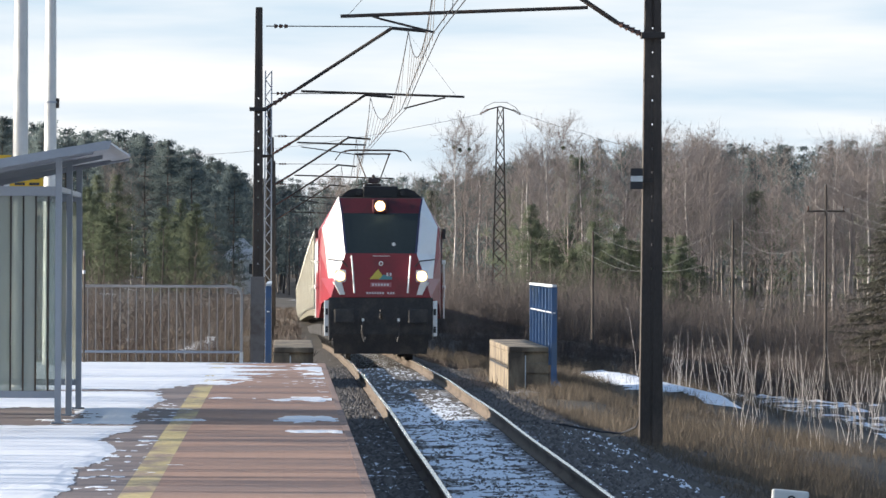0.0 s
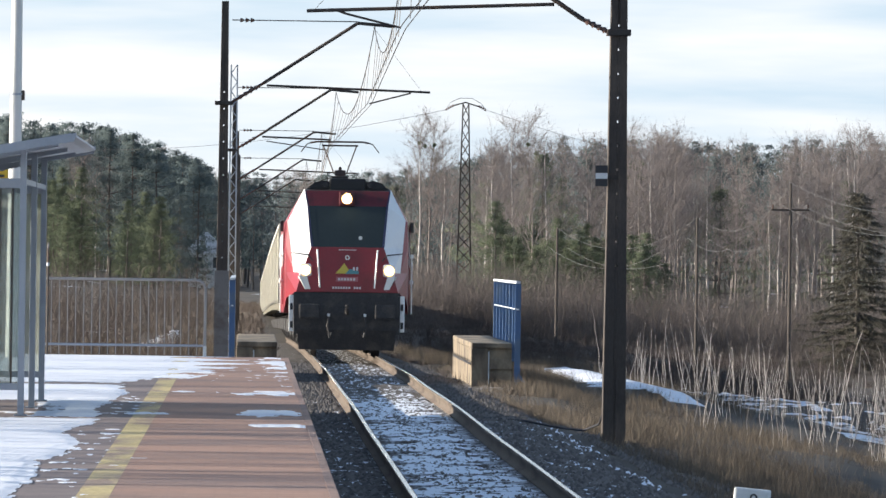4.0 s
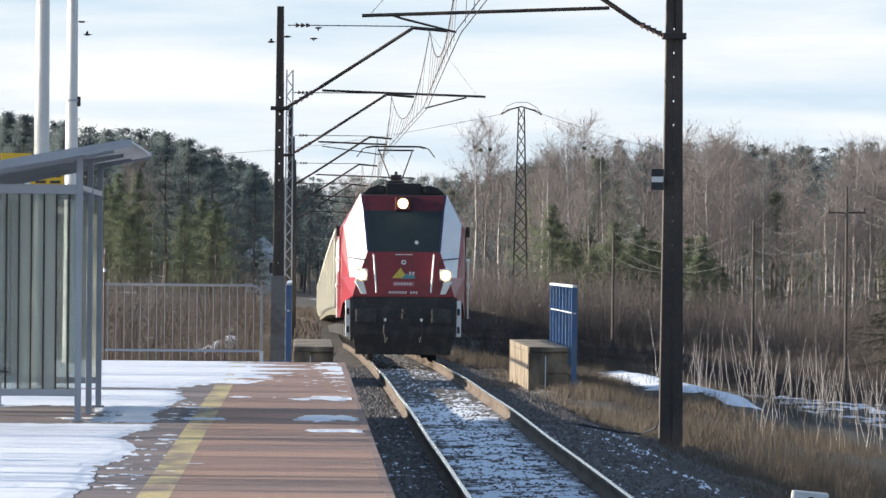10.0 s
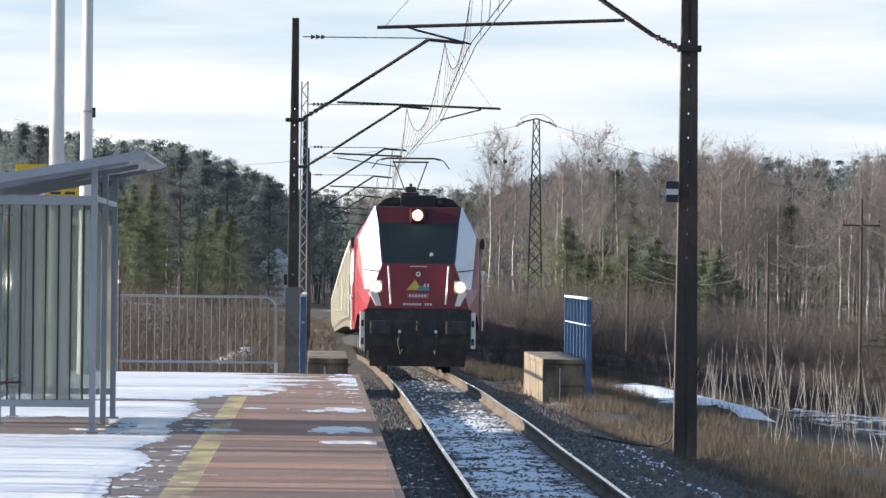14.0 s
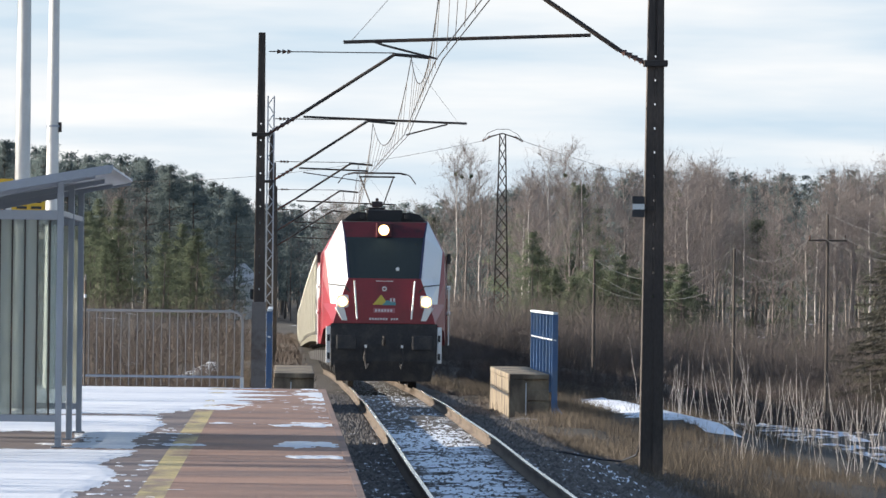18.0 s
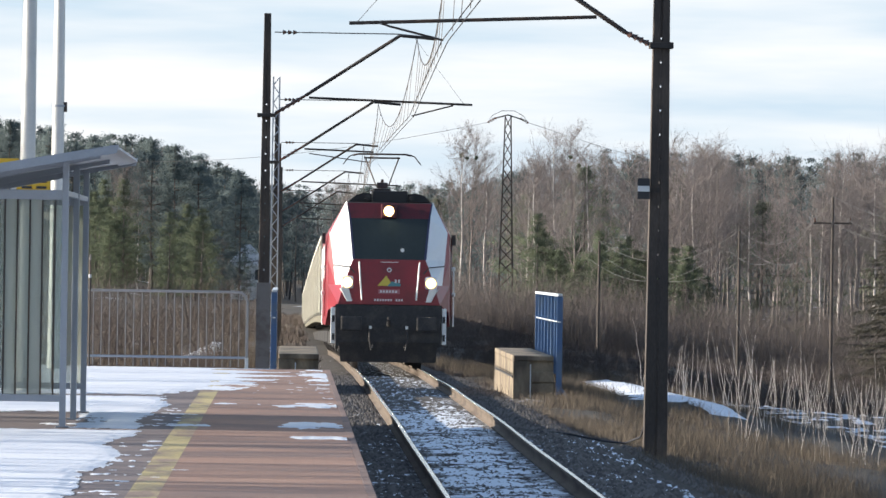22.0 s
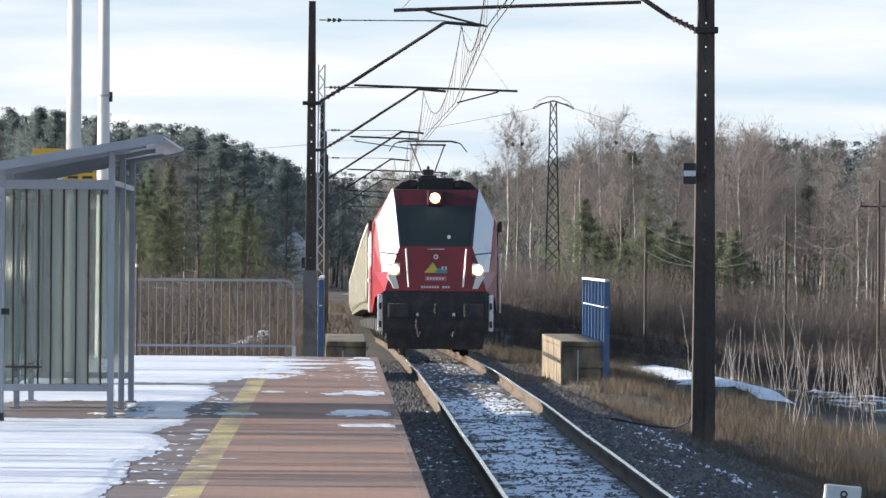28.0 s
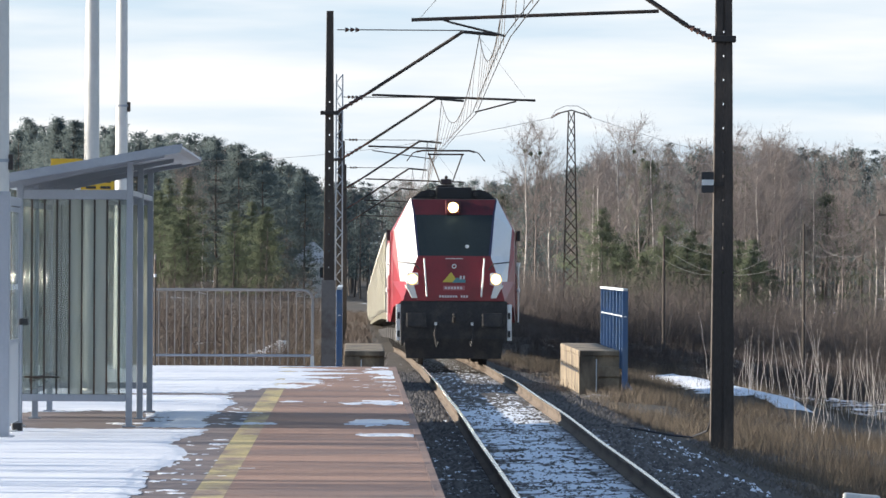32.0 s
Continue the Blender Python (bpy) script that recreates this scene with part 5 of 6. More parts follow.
def birch_bits(seed, h, thick=1.0, spread=1.0, fine=1.0):
    r = np.random.default_rng(seed)
    wood, twigs = Bits(), Bits()
    n = 9
    z = np.linspace(0, h, n)
    lean = r.normal(0, 0.25, 2)
    bend = np.cumsum(r.normal(0, 0.07, (n, 2)), 0)
    stem = np.stack([bend[:, 0] + lean[0] * z / h, bend[:, 1] + lean[1] * z / h, z], 1)
    wood.limb(stem, (0.095 * thick) * (1 - z / h) ** 0.9 + 0.006, 6)
    count = int(r.integers(20, 27))
    for i in range(count):
        t = 0.30 + 0.66 * (i / count) ** 0.85
        p = np.array([np.interp(t * h, z, stem[:, c]) for c in range(3)])
        a = r.uniform(0, 2 * np.pi)
        length = h * (0.36 * (1 - t) + 0.07) * r.uniform(0.7, 1.25) * spread
        out = np.array([np.cos(a), np.sin(a), r.uniform(1.3, 2.6)])
        out /= np.linalg.norm(out)
        u = np.linspace(0, 1, 4)[:, None]
        pts = p + out * length * u + np.array([np.cos(a), np.sin(a), -0.35]) * 0.22 * length * u ** 2 + r.normal(0, 0.03, (4, 3)) * u * length
        twigs.limb(pts, np.linspace(0.026, 0.006, 4) * thick * (1.2 - 0.6 * t), 3)
        m = int((15 + 11 * length) * fine)
        at = r.uniform(0.25, 1.0, m)
        b = np.stack([np.interp(at, u[:, 0], pts[:, c]) for c in range(3)], 1)
        d = out * 0.7 + r.normal(0, 0.45, (m, 3)) + np.array([0, 0, 0.1])
        d *= (r.uniform(0.4, 1.15, m) / np.linalg.norm(d, axis=1))[:, None]
        twigs.blades(b, b + d, np.full(m, 0.016 / fine ** 0.6), r)
        b2 = np.repeat(b + d * r.uniform(0.4, 0.9, (m, 1)), 3, 0)
        d2 = r.normal(0, 0.22, b2.shape) + np.repeat(d, 3, 0) * 0.35 + np.array([0, 0, -0.05])
        twigs.blades(b2, b2 + d2, np.full(len(b2), 0.011 / fine ** 0.6), r)
    return wood.arrays(), twigs.arrays()


def pine_bits(seed, h, bare=0.35, width=1.0, fine=1.0):
    r = np.random.default_rng(seed)
    wood, green = Bits(), Bits()
    z = np.linspace(0, h, 7)
    bend = np.cumsum(r.normal(0, 0.05, (7, 2)), 0)
    stem = np.stack([bend[:, 0], bend[:, 1], z], 1)
    wood.limb(stem, 0.10 * (1 - z / h) ** 0.7 + 0.012, 6)
    levels = int(h * (1 - bare) / 0.52)
    for i in range(levels):
        t = bare + (1 - bare) * (i + r.uniform(0, 0.8)) / levels
        t = min(t, 0.985)
        p = np.array([np.interp(t * h, z, stem[:, c]) for c in range(3)])
        q = (t - bare) / (1 - bare)
        reach = width * (0.45 + 1.75 * np.sin(np.pi * min(0.93, 0.2 + 0.8 * q)) ** 0.8) * r.uniform(0.75, 1.2) * min(1.0, 0.22 + 2.6 * (1 - q))
        for a in np.arange(5) * 2 * np.pi / 5 + r.uniform(0, 6):
            a += r.normal(0, 0.3)
            length = reach * r.uniform(0.55, 1.15)
            out = np.array([np.cos(a), np.sin(a), r.uniform(-0.02, 0.55)])
            end = p + out * length
            if fine > 0.8 and r.random() < 0.5:
                wood.limb([p, (p + end) / 2 + (0, 0, -0.04), end], [0.035, 0.022, 0.01], 3)
            for c in (0.62, 1.0):
                if r.random() < 0.15:
                    continue
                mid = p + (end - p) * c
                m = int(40 * fine)
                b = mid + r.normal(0, 0.23, (m, 3)) * (1, 1, 0.6)
                d = r.normal(0, 1, (m, 3)) + out * 0.5 + (0, 0, 0.5)
                d *= (r.uniform(0.15, 0.36, m) / np.linalg.norm(d, axis=1))[:, None]
                green.blades(b - d * 0.5, b + d * 0.5, r.uniform(0.036, 0.066, m) / fine ** 0.6, r)
    return wood.arrays(), green.arrays()


def spruce_bits(seed, h):
    r = np.random.default_rng(seed)
    wood, green = Bits(), Bits()
    wood.limb([(0, 0, 0), (0, 0, h * 0.5), (0, 0, h)], [0.15, 0.08, 0.012], 6)
    n = int(h / 0.26)
    for i in range(n):
        t = 0.05 + 0.94 * i / n
        for a in np.arange(6) * np.pi / 3 + r.uniform(0, 6):
            length = (1 - t) ** 0.8 * h * 0.27 * r.uniform(0.55, 1.2) + 0.12
            out = np.array([np.cos(a), np.sin(a), r.uniform(-0.45, 0.15)])
            p = np.array([0, 0, t * h])
            end = p + out * length
            wood.limb([p, end], [0.02, 0.006], 3)
            m = int(20 + 44 * length)
            b = p + (end - p) * r.uniform(0.15, 1, (m, 1))
            d = out * 0.14 + r.normal(0, 0.12, (m, 3)) + (0, 0, -0.13)
            green.blades(b, b + d, r.uniform(0.03, 0.06, m), r)
    return wood.arrays(), green.arrays()


def shrub_bits(seed, h, stems=12):
    r = np.random.default_rng(seed)
    s = Bits()
    a, lean = r.uniform(0, 2 * np.pi, stems), r.uniform(0.05, 0.75, stems)
    base = np.stack([np.cos(a) * 0.15, np.sin(a) * 0.15, np.zeros(stems)], 1) + r.normal(0, 0.2, (stems, 3)) * (1, 1, 0)
    tip = base + np.stack([np.cos(a) * lean, np.sin(a) * lean, np.ones(stems)], 1) * (h * r.uniform(0.5, 1.0, stems))[:, None]
    s.blades(base, tip, np.full(stems, 0.022), r)
    for q in range(6):
        t = r.uniform(0.2, 0.95, stems)[:, None]
        b = base + (tip - base) * t
        d = r.normal(0, 0.42, (stems, 3)) + np.array([0, 0, 0.30])
        s.blades(b, b + d * h * 0.32, np.full(stems, 0.012), r)
        d2 = d * 0.5 + r.normal(0, 0.35, (stems, 3))
        s.blades(b + d * h * 0.16, b + d * h * 0.16 + d2 * h * 0.2, np.full(stems, 0.009), r)
    return s.arrays()


def crown_normals(v, f):
    """Normals that lean out from the stem, so that a crown of loose needles takes light as one rounded mass; faces turned to suit."""
    z0, z1 = v[:, 2].min(), v[:, 2].max()
    q = (v[:, 2] - z0) / (z1 - z0)
    n = np.stack([v[:, 0], v[:, 1], 0.9 * (q - 0.25)], 1)
    n[:, :2] /= np.linalg.norm(v[:, :2], axis=1)[:, None] + 0.25
    n += 0.22 * np.stack([np.sin(2.9 * v[:, (i + 1) % 3] + 1.7 * v[:, (i + 2) % 3] + i) for i in range(3)], 1)
    n /= np.linalg.norm(n, axis=1)[:, None] + 1e-6
    g = np.cross(v[f[:, 1]] - v[f[:, 0]], v[f[:, 2]] - v[f[:, 0]])
    wrong = np.sum(g * n[f[:, 0]], 1) < 0
    f = f.copy()
    f[wrong] = f[wrong][:, ::-1]
    return n, f


def tree_proto(name, label, bits, wood_m, leaf_m, leaf_name, group):
    (wv, wf), (gv, gf) = bits
    s = thing(name, label, "tree", group=group)
    sheet("trunk", wv, wf, wood_m, s)
    gn = None
    if leaf_m in (NEEDLES, HAZED_NEEDLES):
        gn, gf = crown_normals(gv, gf)
    sheet(leaf_name, gv, gf, leaf_m, s, normals=gn)
    return s


def joined(name, label, category, pieces, materials):
    """Many plants as one object: pieces are (arrays, place, turn, size) for each of the materials."""
    root = None
    for key, m in materials:
        vs, fs, ns, n, known = [], [], [], 0, {}
        for bits, (x, y, z), turn, size in pieces:
            v, f = bits[key]
            if m is HAZED_NEEDLES:
                if id(bits) not in known:
                    known[id(bits)] = crown_normals(v, f)
                w, f = known[id(bits)]
                ns.append(np.stack([w[:, 0] * math.cos(turn) - w[:, 1] * math.sin(turn), w[:, 0] * math.sin(turn) + w[:, 1] * math.cos(turn), w[:, 2]], 1))
            c, s = math.cos(turn) * size, math.sin(turn) * size
            vs.append(np.stack([v[:, 0] * c - v[:, 1] * s + x, v[:, 0] * s + v[:, 1] * c + y, v[:, 2] * size + z], 1))
            fs.append(f + n)
            n += len(v)
        ob = sheet(name if root is None else "crowns", np.concatenate(vs), np.concatenate(fs), m, root, normals=np.concatenate(ns) if ns else None)
        if root is None:
            root = tagged(ob, label, category, kind="stuff")
        else:
            tagged(ob, kind="stuff")
    return root


BIRCHES = [birch_bits(20 + i, 11.5 + 0.7 * i, 1.0) for i in range(6)]
PINES = [pine_bits(40 + i, 9.0 + 0.8 * i, (0.12, 0.05, 0.16, 0.06, 0.10)[i], (1.05, 1.2, 0.95, 1.2, 1.1)[i]) for i in range(5)]
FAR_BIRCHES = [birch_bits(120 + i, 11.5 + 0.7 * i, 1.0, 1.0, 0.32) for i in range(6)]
FAR_PINES = [pine_bits(140 + i, 9.6 + 0.8 * i, 0.2, 1.1, 0.25) for i in range(5)]
SHRUBS = [(shrub_bits(60 + i, 2.2 + 0.3 * i, 12),) for i in range(5)]
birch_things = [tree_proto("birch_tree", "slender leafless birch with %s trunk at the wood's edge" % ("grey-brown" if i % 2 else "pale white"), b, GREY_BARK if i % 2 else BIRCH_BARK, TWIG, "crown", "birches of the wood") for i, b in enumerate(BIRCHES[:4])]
pine_things = [tree_proto("pine_tree", "dark green pine with bare lower trunk in the wood", b, PINE_BARK, NEEDLES, "crown", "pines of the wood") for b in PINES]
hazed_pines = [tree_proto("pine_tree", "pine in the dense wood beyond the line, needles blued with haze", b, PINE_BARK, HAZED_NEEDLES, "crown", "pines of the dense wood") for b in PINES]
free = {id(t): t for t in birch_things + pine_things + hazed_pines}


def plant(proto, x, y, size=1.0, turn=None):
    turn = rng.uniform(0, 360) if turn is None else turn
    m = pose(x, y, float(ground_z(x, y)) - 0.08, 0, 0, turn)
    if id(proto) in free:
        ob = free.pop(id(proto))
        ob.matrix_basis = m
    else:
        ob = copy_thing(proto, m)
    ob.scale = (size, size, size)
    return ob


def canopy(x, y):
    """The height that treetops reach, seen from the halt: the woods sink towards the gap in which the line runs."""
    a = x / y * 12000
    lift = np.interp(-a, (60, 92, 152, 192, 242, 372, 472), (132, 154, 178, 198, 216, 220, 244)) if a < 0 else 132 + 74 * smooth_step(a, 220, 620)
    return 2.2 + float(lift) * y / 12000


HEIGHTS = {}
for protos, kinds in ((birch_things, BIRCHES), (pine_things, PINES), (hazed_pines, PINES)):
    for t, b in zip(protos, kinds):
        HEIGHTS[id(t)] = float(b[0][0][:, 2].max())


def grow(proto, x, y, lo=0.78, hi=1.0):
    """Plant a tree of the wood, as tall as the wood is there."""
    if abs(x - float(line_x(y))) < 2.7 or abs(x / y * 12000 + 60) < (22 if y < 645 else 14):
        return
    want = (canopy(x, y) - float(ground_z(x, y))) * rng.uniform(lo, hi)
    plant(proto, x, y, min(1.35, max(0.4, want / HEIGHTS[id(proto)])))


# the wood beyond the meadow: birches and pines at its edge, more behind
for i in range(72):
    y = 455 + 75 * rng.random() ** 1.4
    grow(birch_things[i % 4], rng.uniform(14.0, 66) * (y / 480), y, 0.76, 1.06)
for i in range(9):
    y = rng.uniform(500, 560)
    grow(pine_things[i % 5], rng.uniform(10, 66) * y / 480, y, 0.7, 0.98)
# the tall loose birches over the skyline, a clump of young pines below them
for i, (x, top) in enumerate(((11.7, 11.2), (12.7, 11.7), (13.7, 10.4), (16.4, 9.4), (18.5, 11.5), (19.5, 11.8), (20.7, 10.5), (23.5, 9.6))):
    t = birch_things[i % 4]
    plant(t, x, 470 + 3 * (i % 3), (top - float(ground_z(x, 470))) / HEIGHTS[id(t)])
for i in range(26):
    plant(pine_things[1 if i % 3 else 3], 16.6 + 0.40 * i + rng.normal(0, 0.4), 452 + rng.uniform(-6, 12), rng.uniform(0.50, 0.80))
plant(pine_things[1], 33.2, 440, 0.36)
plant(pine_things[1], 27.7, 452, 0.62)
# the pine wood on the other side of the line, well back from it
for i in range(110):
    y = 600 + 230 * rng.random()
    grow(hazed_pines[i % 5], -(78 + 540 * rng.random() ** 1.3) * y / 12000, y, 0.72, 1.05)
for i in range(12):
    y = 610 + 12 * i
    grow(birch_things[i % 4], -(110 + 150 * rng.random()) * y / 12000, y, 0.4, 0.6)
# lighter green pines before it
for i in range(26):
    y = 572 + 30 * rng.random()
    plant(pine_things[(1, 3)[i % 2]], -(150 + 220 * rng.random()) * y / 12000, y, rng.uniform(0.50, 0.86))
for i in range(4):
    plant(birch_things[i], -15.6 + 0.9 * i, 604 + 2 * i, rng.uniform(0.82, 1.0))
# low young pines along its foot
for i in range(44):
    y = 590 + 110 * rng.random()
    grow(pine_things[(1, 3)[i % 2]], -(80 + 330 * rng.random()) * y / 12000, y, 0.30, 0.52)

far = []


def add_far(kinds, x, y, lo, hi):
    if abs(x - float(line_x(y))) < 2.7 or (abs(x / y * 12000 + 60) < (22 if y < 645 else 14) and y < 660):
        return
    b = kinds[rng.integers(len(kinds))]
    z = float(ground_z(x, y))
    size = (canopy(x, y) - z) * rng.uniform(lo, hi) / float(b[0][0][:, 2].max())
    far.append((b, (x, y, z), rng.uniform(0, 6), min(1.5, max(0.4, size))))


for i in range(360):
    y = 510 + 330 * rng.random()
    x = rng.uniform(11, 72) * y / 480
    high = smooth_step(x / y * 480, 24, 34) * smooth_step(y, 600, 700)
    if rng.random() < 0.80 - 0.62 * high:
        add_far(FAR_BIRCHES, x, y, 0.84, 1.06)
    else:
        add_far(FAR_PINES, x, y, 0.82, 1.0)
for i in range(80):
    y = 860 + 60 * rng.random()
    add_far(FAR_PINES, rng.uniform(22, 70) * y / 480, y, 0.93, 1.06)
for i in range(180):
    y = 650 + 300 * rng.random()
    edge_x = -78 * y / 12000
    add_far(FAR_PINES if rng.random() < 0.9 else FAR_BIRCHES, edge_x - 46 * rng.random(), y, 0.80, 1.03)
for i in range(90):
    y = 620 + 200 * rng.random()
    add_far(FAR_PINES if rng.random() < 0.55 else FAR_BIRCHES, rng.uniform(-6, 18), y, 0.72, 1.06)
for i in range(150):
    add_far(FAR_PINES if rng.random() < 0.6 else FAR_BIRCHES, rng.uniform(-14, 34), 880 + 180 * rng.random(), 0.88, 1.06)
birch_far = [p for p in far if any(p[0] is b for b in FAR_BIRCHES)]
pine_far = [p for p in far if not any(p[0] is b for b in FAR_BIRCHES)]
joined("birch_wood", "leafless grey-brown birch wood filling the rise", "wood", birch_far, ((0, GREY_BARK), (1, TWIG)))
joined("pine_wood", "dark green pine wood filling the rise, lightened and blued with haze", "wood", pine_far, ((0, PINE_BARK), (1, HAZED_NEEDLES)))

# scrub at the foot of the woods and beside the line
scrub = []
brush = np.random.default_rng(23)
for i in range(1700):
    y = 222 + 175 * brush.random()
    x = y * (0.026 + 0.062 * brush.random())
    scrub.append((SHRUBS[brush.integers(5)], (x, y, float(ground_z(x, y)) - 0.05), brush.uniform(0, 6), brush.uniform(0.16, 0.34)))
for i in range(900):
    y = 388 + 66 * brush.random()
    x = 9.5 + 58 * brush.random() * y / 400
    scrub.append((SHRUBS[brush.integers(5)], (x, y, float(ground_z(x, y)) - 0.05), brush.uniform(0, 6), brush.uniform(0.5, 1.2) * (0.5 + 0.9 * smooth_step(y, 395, 430))))
for i in range(900):
    y = 420 + 30 * brush.random()
    x = 8.0 + 60 * brush.random() ** 1.3
    scrub.append((SHRUBS[brush.integers(5)], (x, y, float(ground_z(x, y)) - 0.05), brush.uniform(0, 6), brush.uniform(0.8, 1.7)))
for i in range(1250):
    y = 286 + 165 * rng.random() ** 0.7
    x = 9.5 + 58 * rng.random() * y / 400
    scrub.append((SHRUBS[rng.integers(5)], (x, y, float(ground_z(x, y)) - 0.05), rng.uniform(0, 6), rng.uniform(0.5, 1.25) * (0.22 + 1.25 * smooth_step(y, 370, 415))))
for i in range(330):
    y = 165 + 260 * rng.random()
    x = -1.6 - 16 * rng.random() * y / 220
    scrub.append((SHRUBS[rng.integers(5)], (x, y, float(ground_z(x, y)) - 0.05), rng.uniform(0, 6), rng.uniform(0.55, 1.15)))
for i in range(160):
    y = 190 + 240 * rng.random()
    x = 6.2 + 5 * rng.random()
    scrub.append((SHRUBS[rng.integers(5)], (x, y, float(ground_z(x, y)) - 0.05), rng.uniform(0, 6), rng.uniform(0.3, 0.7)))
for i in range(330):
    y = 150 + 280 * rng.random()
    x = -1.5 - 5.5 * rng.random()
    scrub.append((SHRUBS[rng.integers(5)], (x, y, float(ground_z(x, y)) - 0.05), rng.uniform(0, 6), rng.uniform(0.2, 0.55)))
for i in range(40):
    y = 108 + 52 * rng.random()
    x = 7.2 + 10 * rng.random()
    scrub.append((SHRUBS[rng.integers(5)], (x, y, float(ground_z(x, y)) - 0.05), rng.uniform(0, 6), rng.uniform(0.16, 0.42)))
for i in range(170):
    y = 430 + 28 * rng.random()
    x = 19 + 24 * rng.random()
    scrub.append((SHRUBS[rng.integers(5)], (x, y, float(ground_z(x, y)) - 0.05), rng.uniform(0, 6), rng.uniform(1.2, 2.0)))
bramble = [p for p in scrub if p[1][0] < 2]
scrub = [p for p in scrub if p[1][0] > 2]


def low_brush(piece):
    """Out on the open meadow the brush is low; it rises towards the wood."""
    bits, (x, y, z), turn, size = piece
    if x < 6 or y < 280 or y > 419:
        return piece
    # height above the plane of the train's shadow, which caps the brush
    rise = z - (float(rail_z(y)) + 4.13 - 0.2215 * x)
    return bits, (x, y, z), turn, min(size, (0.3 - 0.5 * rise if rise < -0.5 else 0.7 + 0.9 * (rise + 0.5)) / 2.8)


scrub = [low_brush(p) for p in scrub]
# brush out in the shadow band takes the darkened colour
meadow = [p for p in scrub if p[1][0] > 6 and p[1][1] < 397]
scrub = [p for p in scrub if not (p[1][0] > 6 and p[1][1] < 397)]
joined("meadow_brush", "low brown brush on the open meadow, darkened as in the train shadow", "brush", meadow, ((0, SHADED_BRUSH),))
joined("brambles", "dark brown brambles and twigs along the foot of the bank", "brambles", [p for p in bramble if ((p[1][0] + 3.4) / 1.0) ** 2 + ((p[1][1] - 258) / 38) ** 2 > 1], ((0, BRAMBLE),))
joined("scrub", "reddish-brown leafless scrub in front of the woods", "scrub", scrub, ((0, SCRUB),))

# bare trees out of view beside the platform, whose trunks and limbs throw the bars of shade on it
for i, (x, y, h) in enumerate(((-12.5, 47, 0.8), (-14, 53.5, 0.9), (-13, 61, 0.85), (-15, 66.5, 0.95), (-12.8, 72, 0.85), (-15, 79.5, 0.8), (-13.4, 88.5, 0.85), (-13.6, 42, 0.9), (-17, 58.8, 0.9), (-18, 70.2, 1.0), (-17.5, 83.5, 0.9), (-18.5, 95.5, 0.9), (-19, 49, 1.0), (-20, 40, 1.0))):
    plant(birch_things[i % 4], x, y, h)
for i in range(24):
    plant(birch_things[i % 4], -10.5 - 9 * rng.random(), 38 + 2.5 * i + rng.normal(0, 0.5), rng.uniform(0.55, 0.95))
# small unseen pines, added for broader bars of shade
for i, (x, y, h) in enumerate(((-9.8, 42.2, 0.28), (-11.2, 51.4, 0.27), (-9.6, 67.2, 0.24), (-10.0, 74.6, 0.30), (-10.2, 88.4, 0.30))):
    plant(pine_things[(0, 2, 4)[i % 3]], x, y, h)

for i in range(3):
    plant(birch_things[i % 4], -10.0 - 11 * lay.random(), 42 + 5.0 * i + lay.normal(0, 0.6), lay.uniform(0.5, 0.9), lay.uniform(0, 360))

spruce = tree_proto("spruce_tree", "dark brown-green spruce at the meadow's edge", spruce_bits(5, 10.6), PINE_BARK, SPRUCE_NEEDLES, "crown", "spruces")
spruce.matrix_basis = pose(36.0, 400, float(ground_z(36.0, 400)), 0, 0, 30)
spruce.scale = (1.35, 1.35, 1.04)
copy_thing(spruce, pose(41.0, 408, float(ground_z(41.0, 408)), 0, 0, 200))

# young birches on the bank
sap = []
for i in range(4):
    r = np.random.default_rng(80 + i)
    wood, tw = Bits(), Bits()
    for j in range(2):
        h = r.uniform(1.0, 2.4)
        z = np.linspace(0, h, 6)
        b = np.cumsum(r.normal(0, 0.03, (6, 2)), 0) + np.outer(z, r.normal(0, 0.15, 2)) + r.normal(0, 0.16, 2)
        wood.limb(np.stack([b[:, 0], b[:, 1], z], 1), np.linspace(0.0085, 0.003, 6), 4)
        m = 4
        at = r.uniform(0.4, 1, m) * h
        p = np.stack([np.interp(at, z, b[:, 0]), np.interp(at, z, b[:, 1]), at], 1)
        tw.blades(p, p + r.normal(0, 0.10, (m, 3)) + (0, 0, 0.26), np.full(m, 0.009), r)
    sap.append(tree_proto("birch_sapling", "thin pale birch sapling on the grassy bank", (wood.arrays(), tw.arrays()), SAPLING_BARK, TWIG, "crown", "saplings on the bank"))
free.update({id(t): t for t in sap})
for i in range(205):
    y = 112 + 40 * rng.random()
    x = 7.6 + 8.6 * rng.random() ** 0.8 * y / 130
    plant(sap[i % 4], x, y, rng.uniform(0.42, 0.92))

# dead grass: on the bank, round the parapets, at the platform's end
g = Bits()
gr = np.random.default_rng(11)


